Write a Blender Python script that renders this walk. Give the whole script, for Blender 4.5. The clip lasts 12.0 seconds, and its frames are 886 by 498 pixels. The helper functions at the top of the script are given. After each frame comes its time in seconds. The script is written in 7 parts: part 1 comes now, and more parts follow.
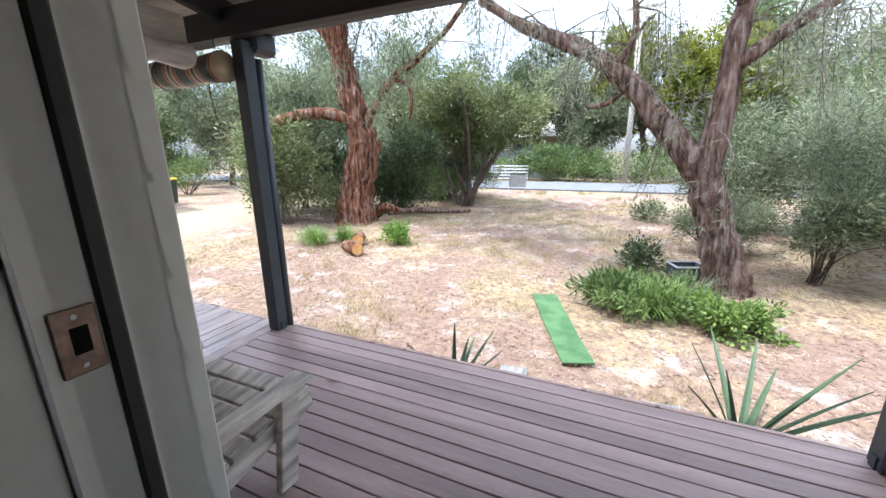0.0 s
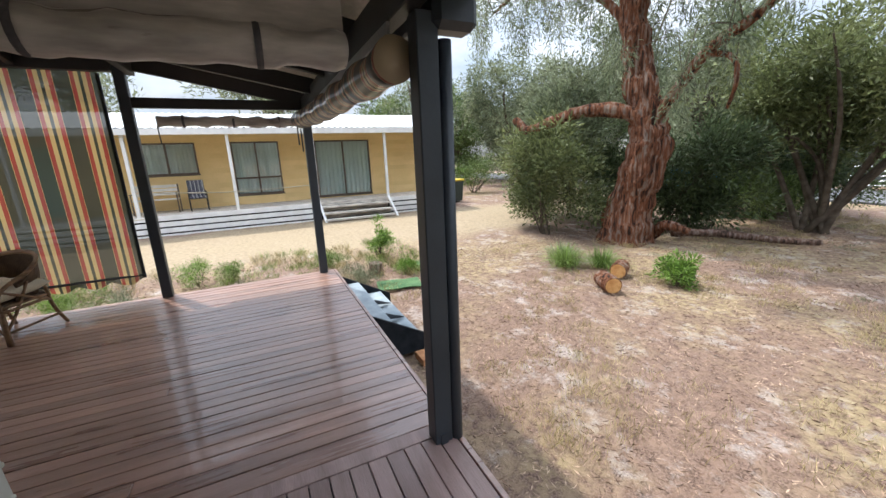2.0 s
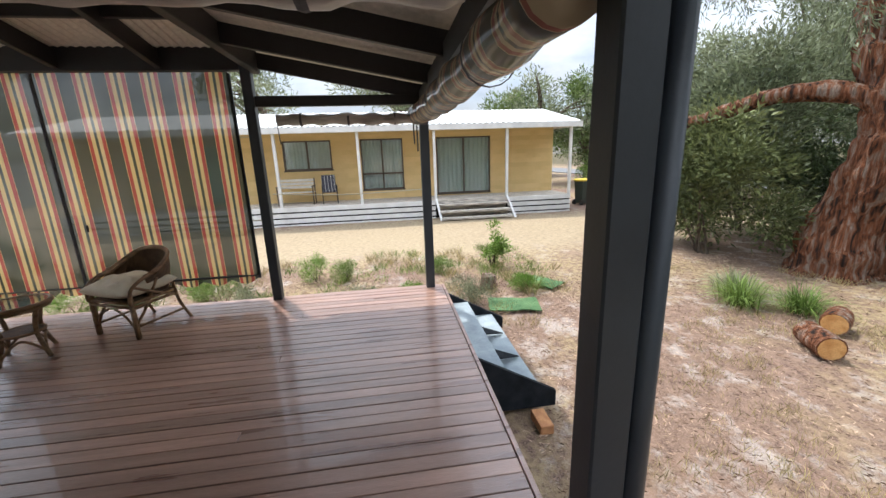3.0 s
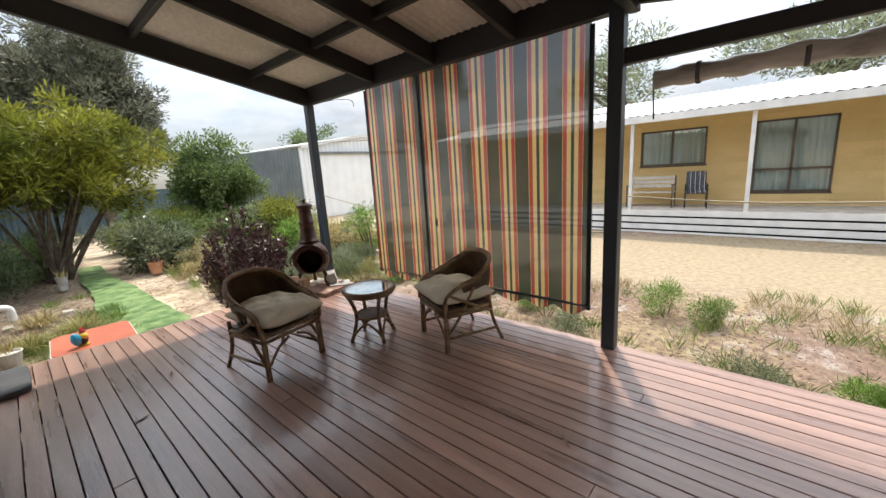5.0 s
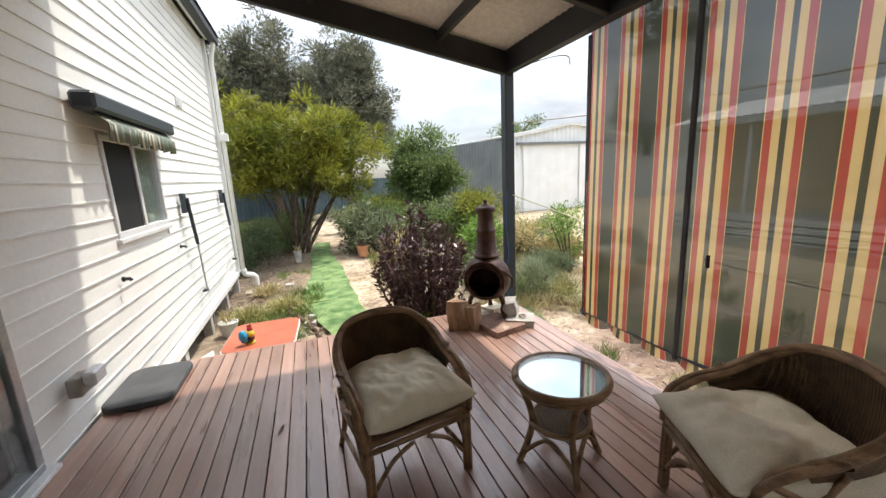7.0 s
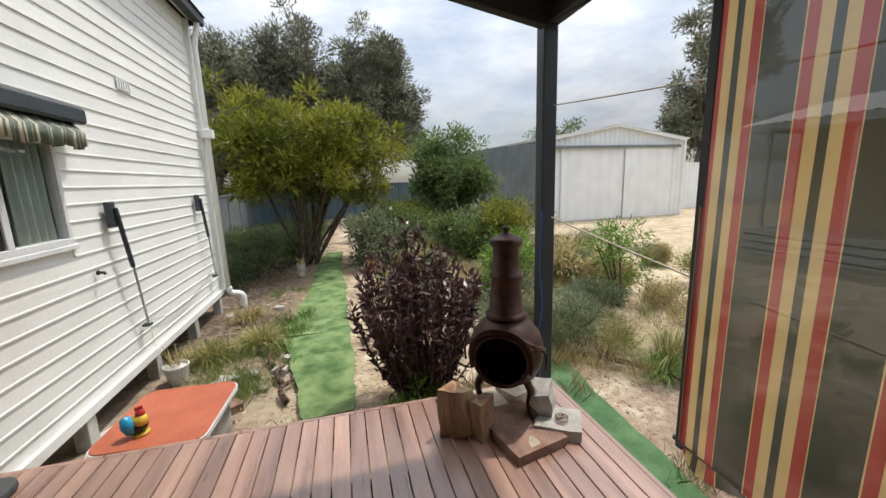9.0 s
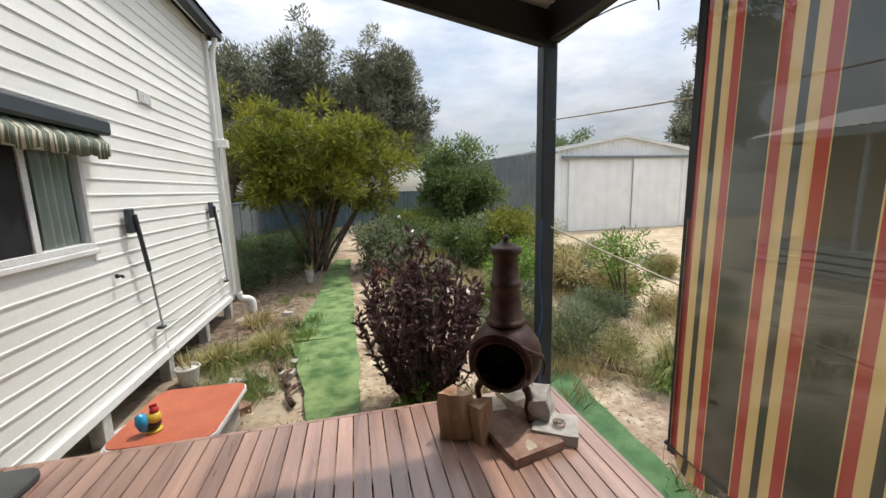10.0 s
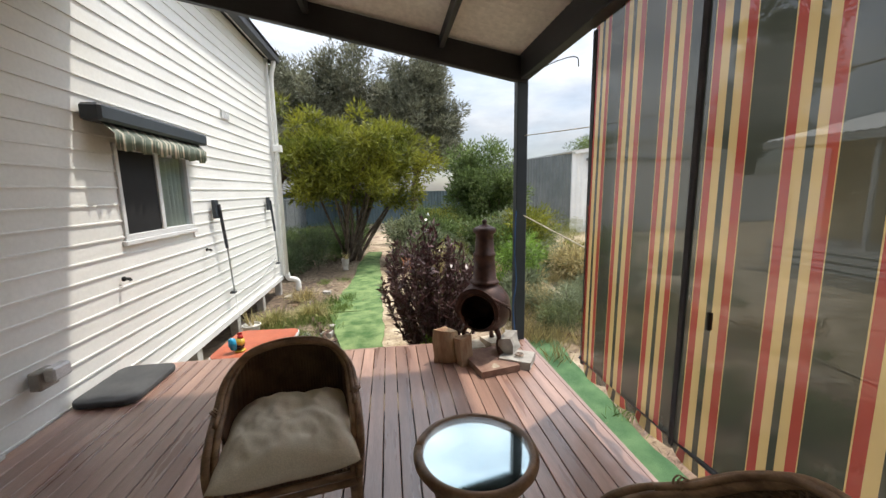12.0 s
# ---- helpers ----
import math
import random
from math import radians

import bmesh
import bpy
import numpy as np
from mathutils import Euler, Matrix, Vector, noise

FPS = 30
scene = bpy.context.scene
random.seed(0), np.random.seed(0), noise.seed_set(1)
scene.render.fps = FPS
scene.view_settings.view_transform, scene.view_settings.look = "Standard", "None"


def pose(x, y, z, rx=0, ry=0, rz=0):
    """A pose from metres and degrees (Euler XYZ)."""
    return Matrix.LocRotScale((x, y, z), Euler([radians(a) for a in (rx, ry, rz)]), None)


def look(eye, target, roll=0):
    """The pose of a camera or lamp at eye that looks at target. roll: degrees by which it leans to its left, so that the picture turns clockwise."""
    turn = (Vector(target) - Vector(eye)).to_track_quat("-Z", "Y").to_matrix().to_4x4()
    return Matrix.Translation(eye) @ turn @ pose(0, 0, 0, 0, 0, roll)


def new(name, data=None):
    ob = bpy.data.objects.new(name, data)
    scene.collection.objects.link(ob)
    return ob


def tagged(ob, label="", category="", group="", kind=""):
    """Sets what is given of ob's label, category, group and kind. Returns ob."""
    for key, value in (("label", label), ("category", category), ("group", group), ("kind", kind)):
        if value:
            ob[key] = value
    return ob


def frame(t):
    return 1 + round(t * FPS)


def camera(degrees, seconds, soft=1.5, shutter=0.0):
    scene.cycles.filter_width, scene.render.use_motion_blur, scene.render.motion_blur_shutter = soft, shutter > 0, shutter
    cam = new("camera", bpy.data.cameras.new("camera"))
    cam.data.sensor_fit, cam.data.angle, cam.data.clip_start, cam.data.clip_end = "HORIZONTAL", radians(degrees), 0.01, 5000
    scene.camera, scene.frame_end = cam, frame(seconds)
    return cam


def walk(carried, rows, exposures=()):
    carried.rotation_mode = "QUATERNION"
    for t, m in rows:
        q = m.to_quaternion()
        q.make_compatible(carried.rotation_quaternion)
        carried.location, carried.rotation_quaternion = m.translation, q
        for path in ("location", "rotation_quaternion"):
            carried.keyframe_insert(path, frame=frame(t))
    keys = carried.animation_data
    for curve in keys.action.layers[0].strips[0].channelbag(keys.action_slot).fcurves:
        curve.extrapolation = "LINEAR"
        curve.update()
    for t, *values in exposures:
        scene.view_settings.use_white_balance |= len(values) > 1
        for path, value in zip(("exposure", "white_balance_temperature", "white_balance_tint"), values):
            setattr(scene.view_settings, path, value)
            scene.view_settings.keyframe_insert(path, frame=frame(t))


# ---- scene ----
cam = camera(99.1, 12.0)
PATH = [
    (0, (0.538, 0.194, 1.341), (-0.255, 1.961, 0.84), -0.7),
    (0.5, (0.446, 0.553, 1.397), (-0.512, 2.233, 0.885), -1.4),
    (1, (0.319, 0.889, 1.431), (-1.041, 2.273, 0.946), -1.9),
    (1.5, (0.103, 1.191, 1.474), (-1.506, 2.277, 0.99), -2.2),
    (2, (-0.181, 1.467, 1.485), (-1.936, 2.298, 1.006), -2.2),
    (2.5, (-0.552, 1.66, 1.584), (-2.437, 2.124, 1.101), -2.5),
    (2.7, (-0.744, 1.684, 1.57), (-2.648, 2.061, 1.087), -2.3),
    (4.5, (-2.141, 1.408, 1.482), (-3.941, 0.652, 1.046), -3.0),
    (5, (-2.436, 1.225, 1.465), (-3.905, -0.07, 1.059), -3.6),
    (5.3, (-2.535, 1.055, 1.493), (-3.835, -0.413, 1.101), -2.8),
    (5.5, (-2.647, 0.967, 1.471), (-3.831, -0.597, 1.081), -3.3),
    (6, (-2.953, 0.683, 1.457), (-3.908, -1.032, 1.073), -3.3),
    (6.5, (-3.156, 0.323, 1.448), (-3.88, -1.503, 1.072), -2.9),
    (7, (-3.358, -0.027, 1.479), (-4.001, -1.88, 1.09), -2.8),
    (7.2, (-3.453, -0.121, 1.482), (-4.103, -1.973, 1.098), -2.4),
    (8.8, (-4.004, -1.182, 1.494), (-4.526, -3.077, 1.123), -2.0),
    (9, (-4.046, -1.274, 1.502), (-4.531, -3.181, 1.141), -1.9),
    (9.5, (-4.088, -1.334, 1.507), (-4.539, -3.253, 1.169), -1.7),
    (10, (-4.061, -1.175, 1.513), (-4.507, -3.099, 1.198), -1.5),
    (10.5, (-4.023, -0.92, 1.496), (-4.45, -2.852, 1.204), -1.3),
    (11, (-4.046, -0.703, 1.497), (-4.415, -2.646, 1.203), -1.3),
    (11.5, (-4.118, -0.44, 1.465), (-4.414, -2.396, 1.171), -1.2),
    (12, (-4.15, -0.167, 1.476), (-4.427, -2.124, 1.167), -1.0),
]
walk(cam, [(t, look(eye, target, roll)) for t, eye, target, roll in PATH], [(0, 1.55, 5800, 10), (0.5, 1.12, 5850, 10), (1.0, 0.83, 6100, 10), (2.5, 0.75, 6350, 10), (4.5, 0.67, 6750, 10), (5.5, 0.75, 6750, 10), (7.2, 0.85, 6750, 10), (8.8, 0.18, 6750, 10), (10.5, 0.21, 6750, 10), (12, 0.48, 6750, 10)])

# ---- world and sun ----
SUN_FROM = Vector((-0.85, -0.527, 0.0)).normalized() * math.cos(radians(67)) + Vector((0, 0, math.sin(radians(67))))
world = bpy.data.worlds.new("sky")
scene.world = world
world.use_nodes = True
wt = world.node_tree
wt.nodes.clear()


def wnode(kind, **kw):
    n = wt.nodes.new(kind)
    for k, v in kw.items():
        n.inputs[k].default_value = v
    return n


w_out = wnode("ShaderNodeOutputWorld")
w_bg = wnode("ShaderNodeBackground", Strength=0.14)
w_sky = wnode("ShaderNodeTexSky")
w_sky.sky_type, w_sky.sun_disc = "NISHITA", False
w_sky.sun_elevation, w_sky.sun_rotation = radians(67), math.atan2(SUN_FROM.x, SUN_FROM.y)
w_co = wnode("ShaderNodeTexCoord")
w_map = wnode("ShaderNodeMapping")
w_map.inputs["Scale"].default_value = (1.0, 1.0, 3.0)
w_n = wnode("ShaderNodeTexNoise", Scale=2.6, Detail=7.0, Roughness=0.55)
w_r = wnode("ShaderNodeValToRGB")
w_r.color_ramp.elements[0].position, w_r.color_ramp.elements[1].position = 0.36, 0.62
w_r.color_ramp.elements[0].color, w_r.color_ramp.elements[1].color = (0.55, 0.55, 0.55, 1), (0.97, 0.97, 0.97, 1)
w_n2 = wnode("ShaderNodeTexNoise", Scale=5.0, Detail=6.0, Roughness=0.6)
w_c = wnode("ShaderNodeValToRGB")
w_c.color_ramp.elements[0].position, w_c.color_ramp.elements[1].position = 0.3, 0.7
w_c.color_ramp.elements[0].color, w_c.color_ramp.elements[1].color = (3.5, 3.9, 4.6, 1), (6.2, 6.5, 7.0, 1)
w_mix = wnode("ShaderNodeMixRGB")
w_sep, w_up, w_mul = wnode("ShaderNodeSeparateXYZ"), wnode("ShaderNodeMapRange"), wnode("ShaderNodeMixRGB")
w_up.inputs["To Min"].default_value, w_up.inputs["To Max"].default_value = 0.26, 3.2
w_mul.blend_type, w_mul.inputs[0].default_value = "MULTIPLY", 1.0
for a, b in (
    (w_co.outputs["Generated"], w_sep.inputs[0]), (w_sep.outputs["Z"], w_up.inputs["Value"]), (w_c.outputs[0], w_mul.inputs[1]), (w_up.outputs[0], w_mul.inputs[2]),
    (w_co.outputs["Generated"], w_map.inputs["Vector"]), (w_map.outputs[0], w_n.inputs["Vector"]), (w_map.outputs[0], w_n2.inputs["Vector"]),
    (w_n.outputs[0], w_r.inputs[0]), (w_n2.outputs[0], w_c.inputs[0]), (w_r.outputs[0], w_mix.inputs[0]),
    (w_sky.outputs[0], w_mix.inputs[1]), (w_mul.outputs[0], w_mix.inputs[2]), (w_mix.outputs[0], w_bg.inputs[0]), (w_bg.outputs[0], w_out.inputs[0]),
):
    wt.links.new(a, b)
sun = new("sun", bpy.data.lights.new("sun", "SUN"))
sun.data.energy, sun.data.angle, sun.data.color = 2.75, radians(1.6), (1.0, 0.95, 0.87)
sun.matrix_world = look(SUN_FROM * 50, (0, 0, 0))


# ---- materials ----
def shade(name, c1, c2, scale=6.0, fine=80.0, rough=0.6, metal=0.0, bump=0.15, stretch=(1, 1, 1), rnd=0.0, island=0.0, spec=0.5, lo=0.35, hi=0.65, trans=0.0, c3=None, coat=0.0, rvar=0.1, world_co=False, deep=0.01, amp=0.28):
    """Two noises between two colours, a fine one for grain and relief; rnd varies piece by piece."""
    m = bpy.data.materials.new(name)
    m.use_nodes = True
    t = m.node_tree
    p = t.nodes["Principled BSDF"]
    L = t.links.new
    N = t.nodes.new
    co, mp = N("ShaderNodeTexCoord"), N("ShaderNodeMapping")
    mp.inputs["Scale"].default_value = stretch
    if world_co:
        geo = N("ShaderNodeNewGeometry")
        L(geo.outputs["Position"], mp.inputs["Vector"])
    else:
        L(co.outputs["Object"], mp.inputs["Vector"])
    if rnd:
        oi, ad, cm = N("ShaderNodeObjectInfo"), N("ShaderNodeVectorMath"), N("ShaderNodeCombineXYZ")
        mu = N("ShaderNodeMath")
        mu.operation, mu.inputs[1].default_value = "MULTIPLY", 37.0
        L(oi.outputs["Random"], mu.inputs[0])
        L(mu.outputs[0], cm.inputs[0]), L(mu.outputs[0], cm.inputs[1])
        L(mp.outputs[0], ad.inputs[0]), L(cm.outputs[0], ad.inputs[1])
        vec = ad.outputs[0]
    else:
        vec = mp.outputs[0]
    n1, n2 = N("ShaderNodeTexNoise"), N("ShaderNodeTexNoise")
    n1.inputs["Scale"].default_value, n1.inputs["Detail"].default_value = scale, 5
    n2.inputs["Scale"].default_value, n2.inputs["Detail"].default_value = fine, 4
    L(vec, n1.inputs["Vector"]), L(vec, n2.inputs["Vector"])
    r = N("ShaderNodeValToRGB")
    e = r.color_ramp.elements
    e[0].position, e[1].position = lo, hi
    e[0].color, e[1].color = (*c1, 1), (*c2, 1)
    if c3:
        q = e.new((lo + hi) / 2)
        q.color = (*c3, 1)
    L(n1.outputs[0], r.inputs[0])
    hs = N("ShaderNodeHueSaturation")
    L(r.outputs[0], hs.inputs["Color"])
    v = N("ShaderNodeMapRange")
    v.inputs["To Min"].default_value, v.inputs["To Max"].default_value = 1 - amp, 1 + amp
    L(n2.outputs[0], v.inputs["Value"])
    val = v.outputs[0]
    for amount, node, socket in ((rnd, "ShaderNodeObjectInfo", "Random"), (island, "ShaderNodeNewGeometry", "Random Per Island")):
        if amount:
            g, k, x = N(node), N("ShaderNodeMapRange"), N("ShaderNodeMath")
            k.inputs["To Min"].default_value, k.inputs["To Max"].default_value = 1 - amount, 1 + amount
            x.operation = "MULTIPLY"
            L(g.outputs[socket], k.inputs["Value"]), L(k.outputs[0], x.inputs[0]), L(val, x.inputs[1])
            val = x.outputs[0]
    L(val, hs.inputs["Value"])
    L(hs.outputs[0], p.inputs["Base Color"])
    rr = N("ShaderNodeMapRange")
    rr.inputs["To Min"].default_value, rr.inputs["To Max"].default_value = max(0.02, rough - rvar), min(1, rough + rvar)
    L(n1.outputs[0], rr.inputs["Value"]), L(rr.outputs[0], p.inputs["Roughness"])
    p.inputs["Metallic"].default_value, p.inputs["Specular IOR Level"].default_value = metal, spec
    p.inputs["Coat Weight"].default_value = coat
    if bump:
        b = N("ShaderNodeBump")
        b.inputs["Strength"].default_value, b.inputs["Distance"].default_value = bump, deep
        L(n2.outputs[0], b.inputs["Height"]), L(b.outputs[0], p.inputs["Normal"])
    if trans:
        tr, mx = N("ShaderNodeBsdfTranslucent"), N("ShaderNodeMixShader")
        mx.inputs[0].default_value = trans
        L(hs.outputs[0], tr.inputs[0]), L(p.outputs[0], mx.inputs[1]), L(tr.outputs[0], mx.inputs[2])
        L(mx.outputs[0], t.nodes["Material Output"].inputs[0])
    return m


def leafy(name, c1, c2, trans=0.3, rough=0.5):
    return shade(name, c1, c2, scale=0.8, fine=30, rough=rough, bump=0, island=0.5, trans=trans, spec=0.35)


M_deckA = shade("stained decking", (0.20, 0.112, 0.088), (0.44, 0.268, 0.205), scale=1.2, fine=22, rough=0.30, bump=0.22, stretch=(9, 0.7, 9), rnd=0.22, lo=0.3, hi=0.72, rvar=0.12, spec=0.9, coat=0.3)
M_deckB = shade("stained decking worn", (0.24, 0.165, 0.15), (0.37, 0.26, 0.24), scale=1.2, fine=22, rough=0.42, bump=0.25, stretch=(0.7, 9, 9), rnd=0.15, rvar=0.12)
M_char = shade("charcoal paint", (0.028, 0.036, 0.045), (0.042, 0.053, 0.065), scale=3, fine=60, rough=0.45, bump=0.06, rvar=0.12, amp=0.08)
M_beam = shade("black painted timber", (0.012, 0.012, 0.014), (0.022, 0.022, 0.025), scale=3, fine=50, rough=0.55, bump=0.12)
M_white = shade("white weatherboard paint", (0.77, 0.77, 0.74), (0.83, 0.83, 0.80), scale=1.5, fine=35, rough=0.55, bump=0.05, rnd=0.04, amp=0.08)
M_trim = shade("white trim paint", (0.74, 0.74, 0.72), (0.80, 0.80, 0.78), scale=4, fine=60, rough=0.4, bump=0.03, amp=0.08)
M_jamb = shade("ivory door paint", (0.60, 0.61, 0.55), (0.68, 0.69, 0.63), scale=3, fine=40, rough=0.45, bump=0.05, amp=0.08)
M_roofu = shade("ribbed roof sheet underside", (0.66, 0.63, 0.56), (0.76, 0.73, 0.66), scale=2, fine=25, rough=0.5, bump=0.03)
M_roofd = shade("dark roof sheet", (0.022, 0.025, 0.03), (0.035, 0.038, 0.043), scale=2, fine=25, rough=0.5, bump=0.03)
M_black = shade("black rubber", (0.012, 0.012, 0.012), (0.02, 0.02, 0.02), rough=0.6)
M_bronze = shade("old bronze plate", (0.16, 0.11, 0.085), (0.25, 0.18, 0.14), scale=20, rough=0.45, metal=0.6)
M_galv = shade("galvanised steel", (0.33, 0.35, 0.36), (0.46, 0.48, 0.5), scale=8, rough=0.42, metal=0.7, bump=0.04)
M_alu = shade("white aluminium frame", (0.66, 0.67, 0.67), (0.74, 0.75, 0.75), scale=8, rough=0.35, bump=0.02)
M_grayalu = shade("grey aluminium frame", (0.30, 0.31, 0.32), (0.4, 0.41, 0.42), scale=8, rough=0.35, metal=0.4, bump=0.02)
M_bronzealu = shade("brown aluminium frame", (0.10, 0.075, 0.055), (0.14, 0.11, 0.085), scale=8, rough=0.4, metal=0.3, bump=0.02)
M_cane = shade("dark cane", (0.17, 0.098, 0.05), (0.36, 0.225, 0.125), scale=12, fine=90, rough=0.42, bump=0.25, stretch=(1, 1, 2.5))
M_cush = shade("beige cushion cloth", (0.72, 0.665, 0.53), (0.83, 0.775, 0.64), scale=5, fine=220, rough=0.9, bump=0.25, spec=0.2)
M_oldwood = shade("weathered grey timber", (0.30, 0.27, 0.235), (0.68, 0.62, 0.54), scale=3, fine=40, rough=0.85, bump=0.5, stretch=(8, 1, 8), rnd=0.15, spec=0.2)
M_iron = shade("rusty brown cast iron", (0.040, 0.018, 0.014), (0.085, 0.038, 0.028), scale=14, fine=120, rough=0.45, metal=0.35, bump=0.2)
# near-black: soot in the chiminea, painted shade under floors and in the latch hole
M_soot_shade = shade("soot and shade black", (0.006, 0.006, 0.006), (0.012, 0.011, 0.01), rough=0.95, spec=0.1)
M_stone = shade("pale limestone block", (0.45, 0.38, 0.29), (0.62, 0.55, 0.44), scale=14, fine=90, rough=0.9, bump=0.7, rnd=0.12, spec=0.2)
M_redstone = shade("reddish paver", (0.22, 0.13, 0.10), (0.34, 0.22, 0.17), scale=12, fine=90, rough=0.9, bump=0.6, spec=0.2)
M_concrete = shade("grey concrete", (0.34, 0.32, 0.29), (0.48, 0.46, 0.42), scale=9, fine=120, rough=0.9, bump=0.5, spec=0.2)
M_log = shade("split firewood", (0.22, 0.11, 0.06), (0.62, 0.46, 0.30), scale=5, fine=60, rough=0.85, bump=0.8, stretch=(1, 1, 0.25), spec=0.2)
M_cut = shade("fresh cut wood", (0.55, 0.27, 0.09), (0.72, 0.42, 0.17), scale=12, fine=80, rough=0.8, bump=0.4, spec=0.2)
M_bark = shade("grey brown bark", (0.06, 0.042, 0.036), (0.30, 0.235, 0.205), scale=2.2, fine=9, rough=0.95, bump=1.0, deep=0.06, stretch=(8, 8, 0.9), spec=0.15, c3=(0.19, 0.115, 0.085), amp=0.6)
M_redbark = shade("red brown peeling bark", (0.035, 0.025, 0.022), (0.31, 0.24, 0.195), scale=2.2, fine=8, rough=0.95, bump=1.0, deep=0.07, stretch=(7, 7, 0.55), spec=0.15, c3=(0.23, 0.09, 0.045), amp=0.8)
M_twig = shade("twig", (0.08, 0.06, 0.045), (0.16, 0.13, 0.1), scale=6, rough=0.9, spec=0.15)
M_turf = shade("synthetic turf", (0.05, 0.115, 0.048), (0.105, 0.19, 0.085), scale=5, fine=160, rough=0.8, bump=0.8, spec=0.2, world_co=True)
M_turf2 = shade("faded synthetic turf", (0.06, 0.125, 0.04), (0.21, 0.29, 0.12), scale=4.5, fine=160, rough=0.8, bump=0.8, spec=0.2, world_co=True)
M_redtop = shade("orange red laminate board", (0.40, 0.095, 0.045), (0.48, 0.13, 0.065), scale=5, fine=60, rough=0.5, bump=0.05)
M_matgrey = shade("dark grey foam", (0.055, 0.058, 0.062), (0.085, 0.088, 0.092), scale=6, fine=150, rough=0.85, bump=0.3)
M_yellow = shade("yellow wall paint", (0.70, 0.50, 0.22), (0.78, 0.57, 0.27), scale=1.2, fine=20, rough=0.65, bump=0.06, rnd=0.03, amp=0.08)
M_whitepaint = shade("aged white paint", (0.66, 0.66, 0.65), (0.78, 0.78, 0.77), scale=3, fine=40, rough=0.6, bump=0.06, rnd=0.05, amp=0.08)
M_zinc = shade("pale zinc roof", (0.58, 0.60, 0.60), (0.68, 0.70, 0.70), scale=1.5, fine=12, rough=0.45, metal=0.2, bump=0.03)
M_shedw = shade("white steel shed sheet", (0.70, 0.73, 0.75), (0.77, 0.80, 0.82), scale=1.3, fine=15, rough=0.5, bump=0.04, amp=0.08)
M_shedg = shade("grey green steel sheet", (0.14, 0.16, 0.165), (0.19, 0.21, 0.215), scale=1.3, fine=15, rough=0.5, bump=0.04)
M_blue = shade("slate blue steel sheet", (0.085, 0.14, 0.17), (0.12, 0.18, 0.21), scale=1.3, fine=15, rough=0.5, bump=0.04)
M_asph = shade("asphalt", (0.12, 0.125, 0.13), (0.16, 0.165, 0.17), scale=2, fine=90, rough=0.9, bump=0.4)
M_teak = shade("pale slat", (0.55, 0.52, 0.46), (0.66, 0.63, 0.57), scale=9, rough=0.7)
M_pvc = shade("clear grey vinyl", (0.30, 0.285, 0.27), (0.50, 0.48, 0.455), scale=3, fine=12, rough=0.3, bump=0.35, stretch=(3, 0.6, 3), spec=0.6)
M_curtain = shade("pale curtain", (0.74, 0.74, 0.70), (0.82, 0.82, 0.78), scale=3, fine=50, rough=0.9, trans=0.3)
# dark grey that puts the indoor dimness into the colour
M_room = shade("room surfaces painted dim", (0.12, 0.12, 0.115), (0.16, 0.16, 0.155), scale=2, rough=0.9)
M_carpet = shade("dark step carpet", (0.015, 0.018, 0.022), (0.028, 0.032, 0.038), scale=8, fine=200, rough=0.95, bump=0.5, spec=0.1)
M_tread = shade("pale blue grey tread paint", (0.20, 0.25, 0.28), (0.32, 0.38, 0.41), scale=5, fine=60, rough=0.6, bump=0.1)
M_brick = shade("orange brick", (0.42, 0.19, 0.085), (0.55, 0.28, 0.13), scale=18, fine=120, rough=0.9, bump=0.5)
M_binG = shade("dark green bin plastic", (0.02, 0.035, 0.03), (0.03, 0.045, 0.04), rough=0.5)
M_binY = shade("yellow bin lid", (0.55, 0.42, 0.04), (0.65, 0.5, 0.06), rough=0.5)
M_red = shade("red glaze", (0.45, 0.03, 0.03), (0.55, 0.05, 0.04), rough=0.25)
M_ygl = shade("yellow glaze", (0.65, 0.45, 0.05), (0.7, 0.5, 0.08), rough=0.25)
M_bgl = shade("blue glaze", (0.02, 0.30, 0.55), (0.03, 0.36, 0.62), rough=0.25)
M_bkgl = shade("black glaze", (0.02, 0.02, 0.02), (0.03, 0.03, 0.03), rough=0.25)
M_rope = shade("pale rope", (0.55, 0.5, 0.38), (0.62, 0.57, 0.45), rough=0.8)
M_brope = shade("blue cord", (0.03, 0.09, 0.22), (0.05, 0.13, 0.28), rough=0.7)
M_strap = shade("striped strap cloth", (0.06, 0.06, 0.07), (0.09, 0.09, 0.1), rough=0.8)
M_tarp = shade("bright blue tarpaulin", (0.02, 0.22, 0.5), (0.04, 0.32, 0.62), scale=4, rough=0.5)
M_pot = shade("pale plastic pot", (0.55, 0.53, 0.48), (0.64, 0.62, 0.57), rough=0.6)
M_terra = shade("terracotta", (0.42, 0.19, 0.10), (0.52, 0.26, 0.15), rough=0.8)

L_olive = leafy("olive yellow leaves", (0.10, 0.125, 0.018), (0.27, 0.27, 0.035), trans=0.4)
L_dark = leafy("dark green leaves", (0.045, 0.07, 0.03), (0.11, 0.15, 0.065))
L_gum = leafy("grey green gum leaves", (0.12, 0.15, 0.08), (0.28, 0.31, 0.19), trans=0.35)
L_mid = leafy("mid green leaves", (0.075, 0.12, 0.035), (0.18, 0.24, 0.08), trans=0.35)
L_sage = leafy("olive green leaves", (0.085, 0.11, 0.042), (0.23, 0.26, 0.11), trans=0.35)
L_grass = leafy("green strap leaves", (0.11, 0.18, 0.04), (0.24, 0.33, 0.09))
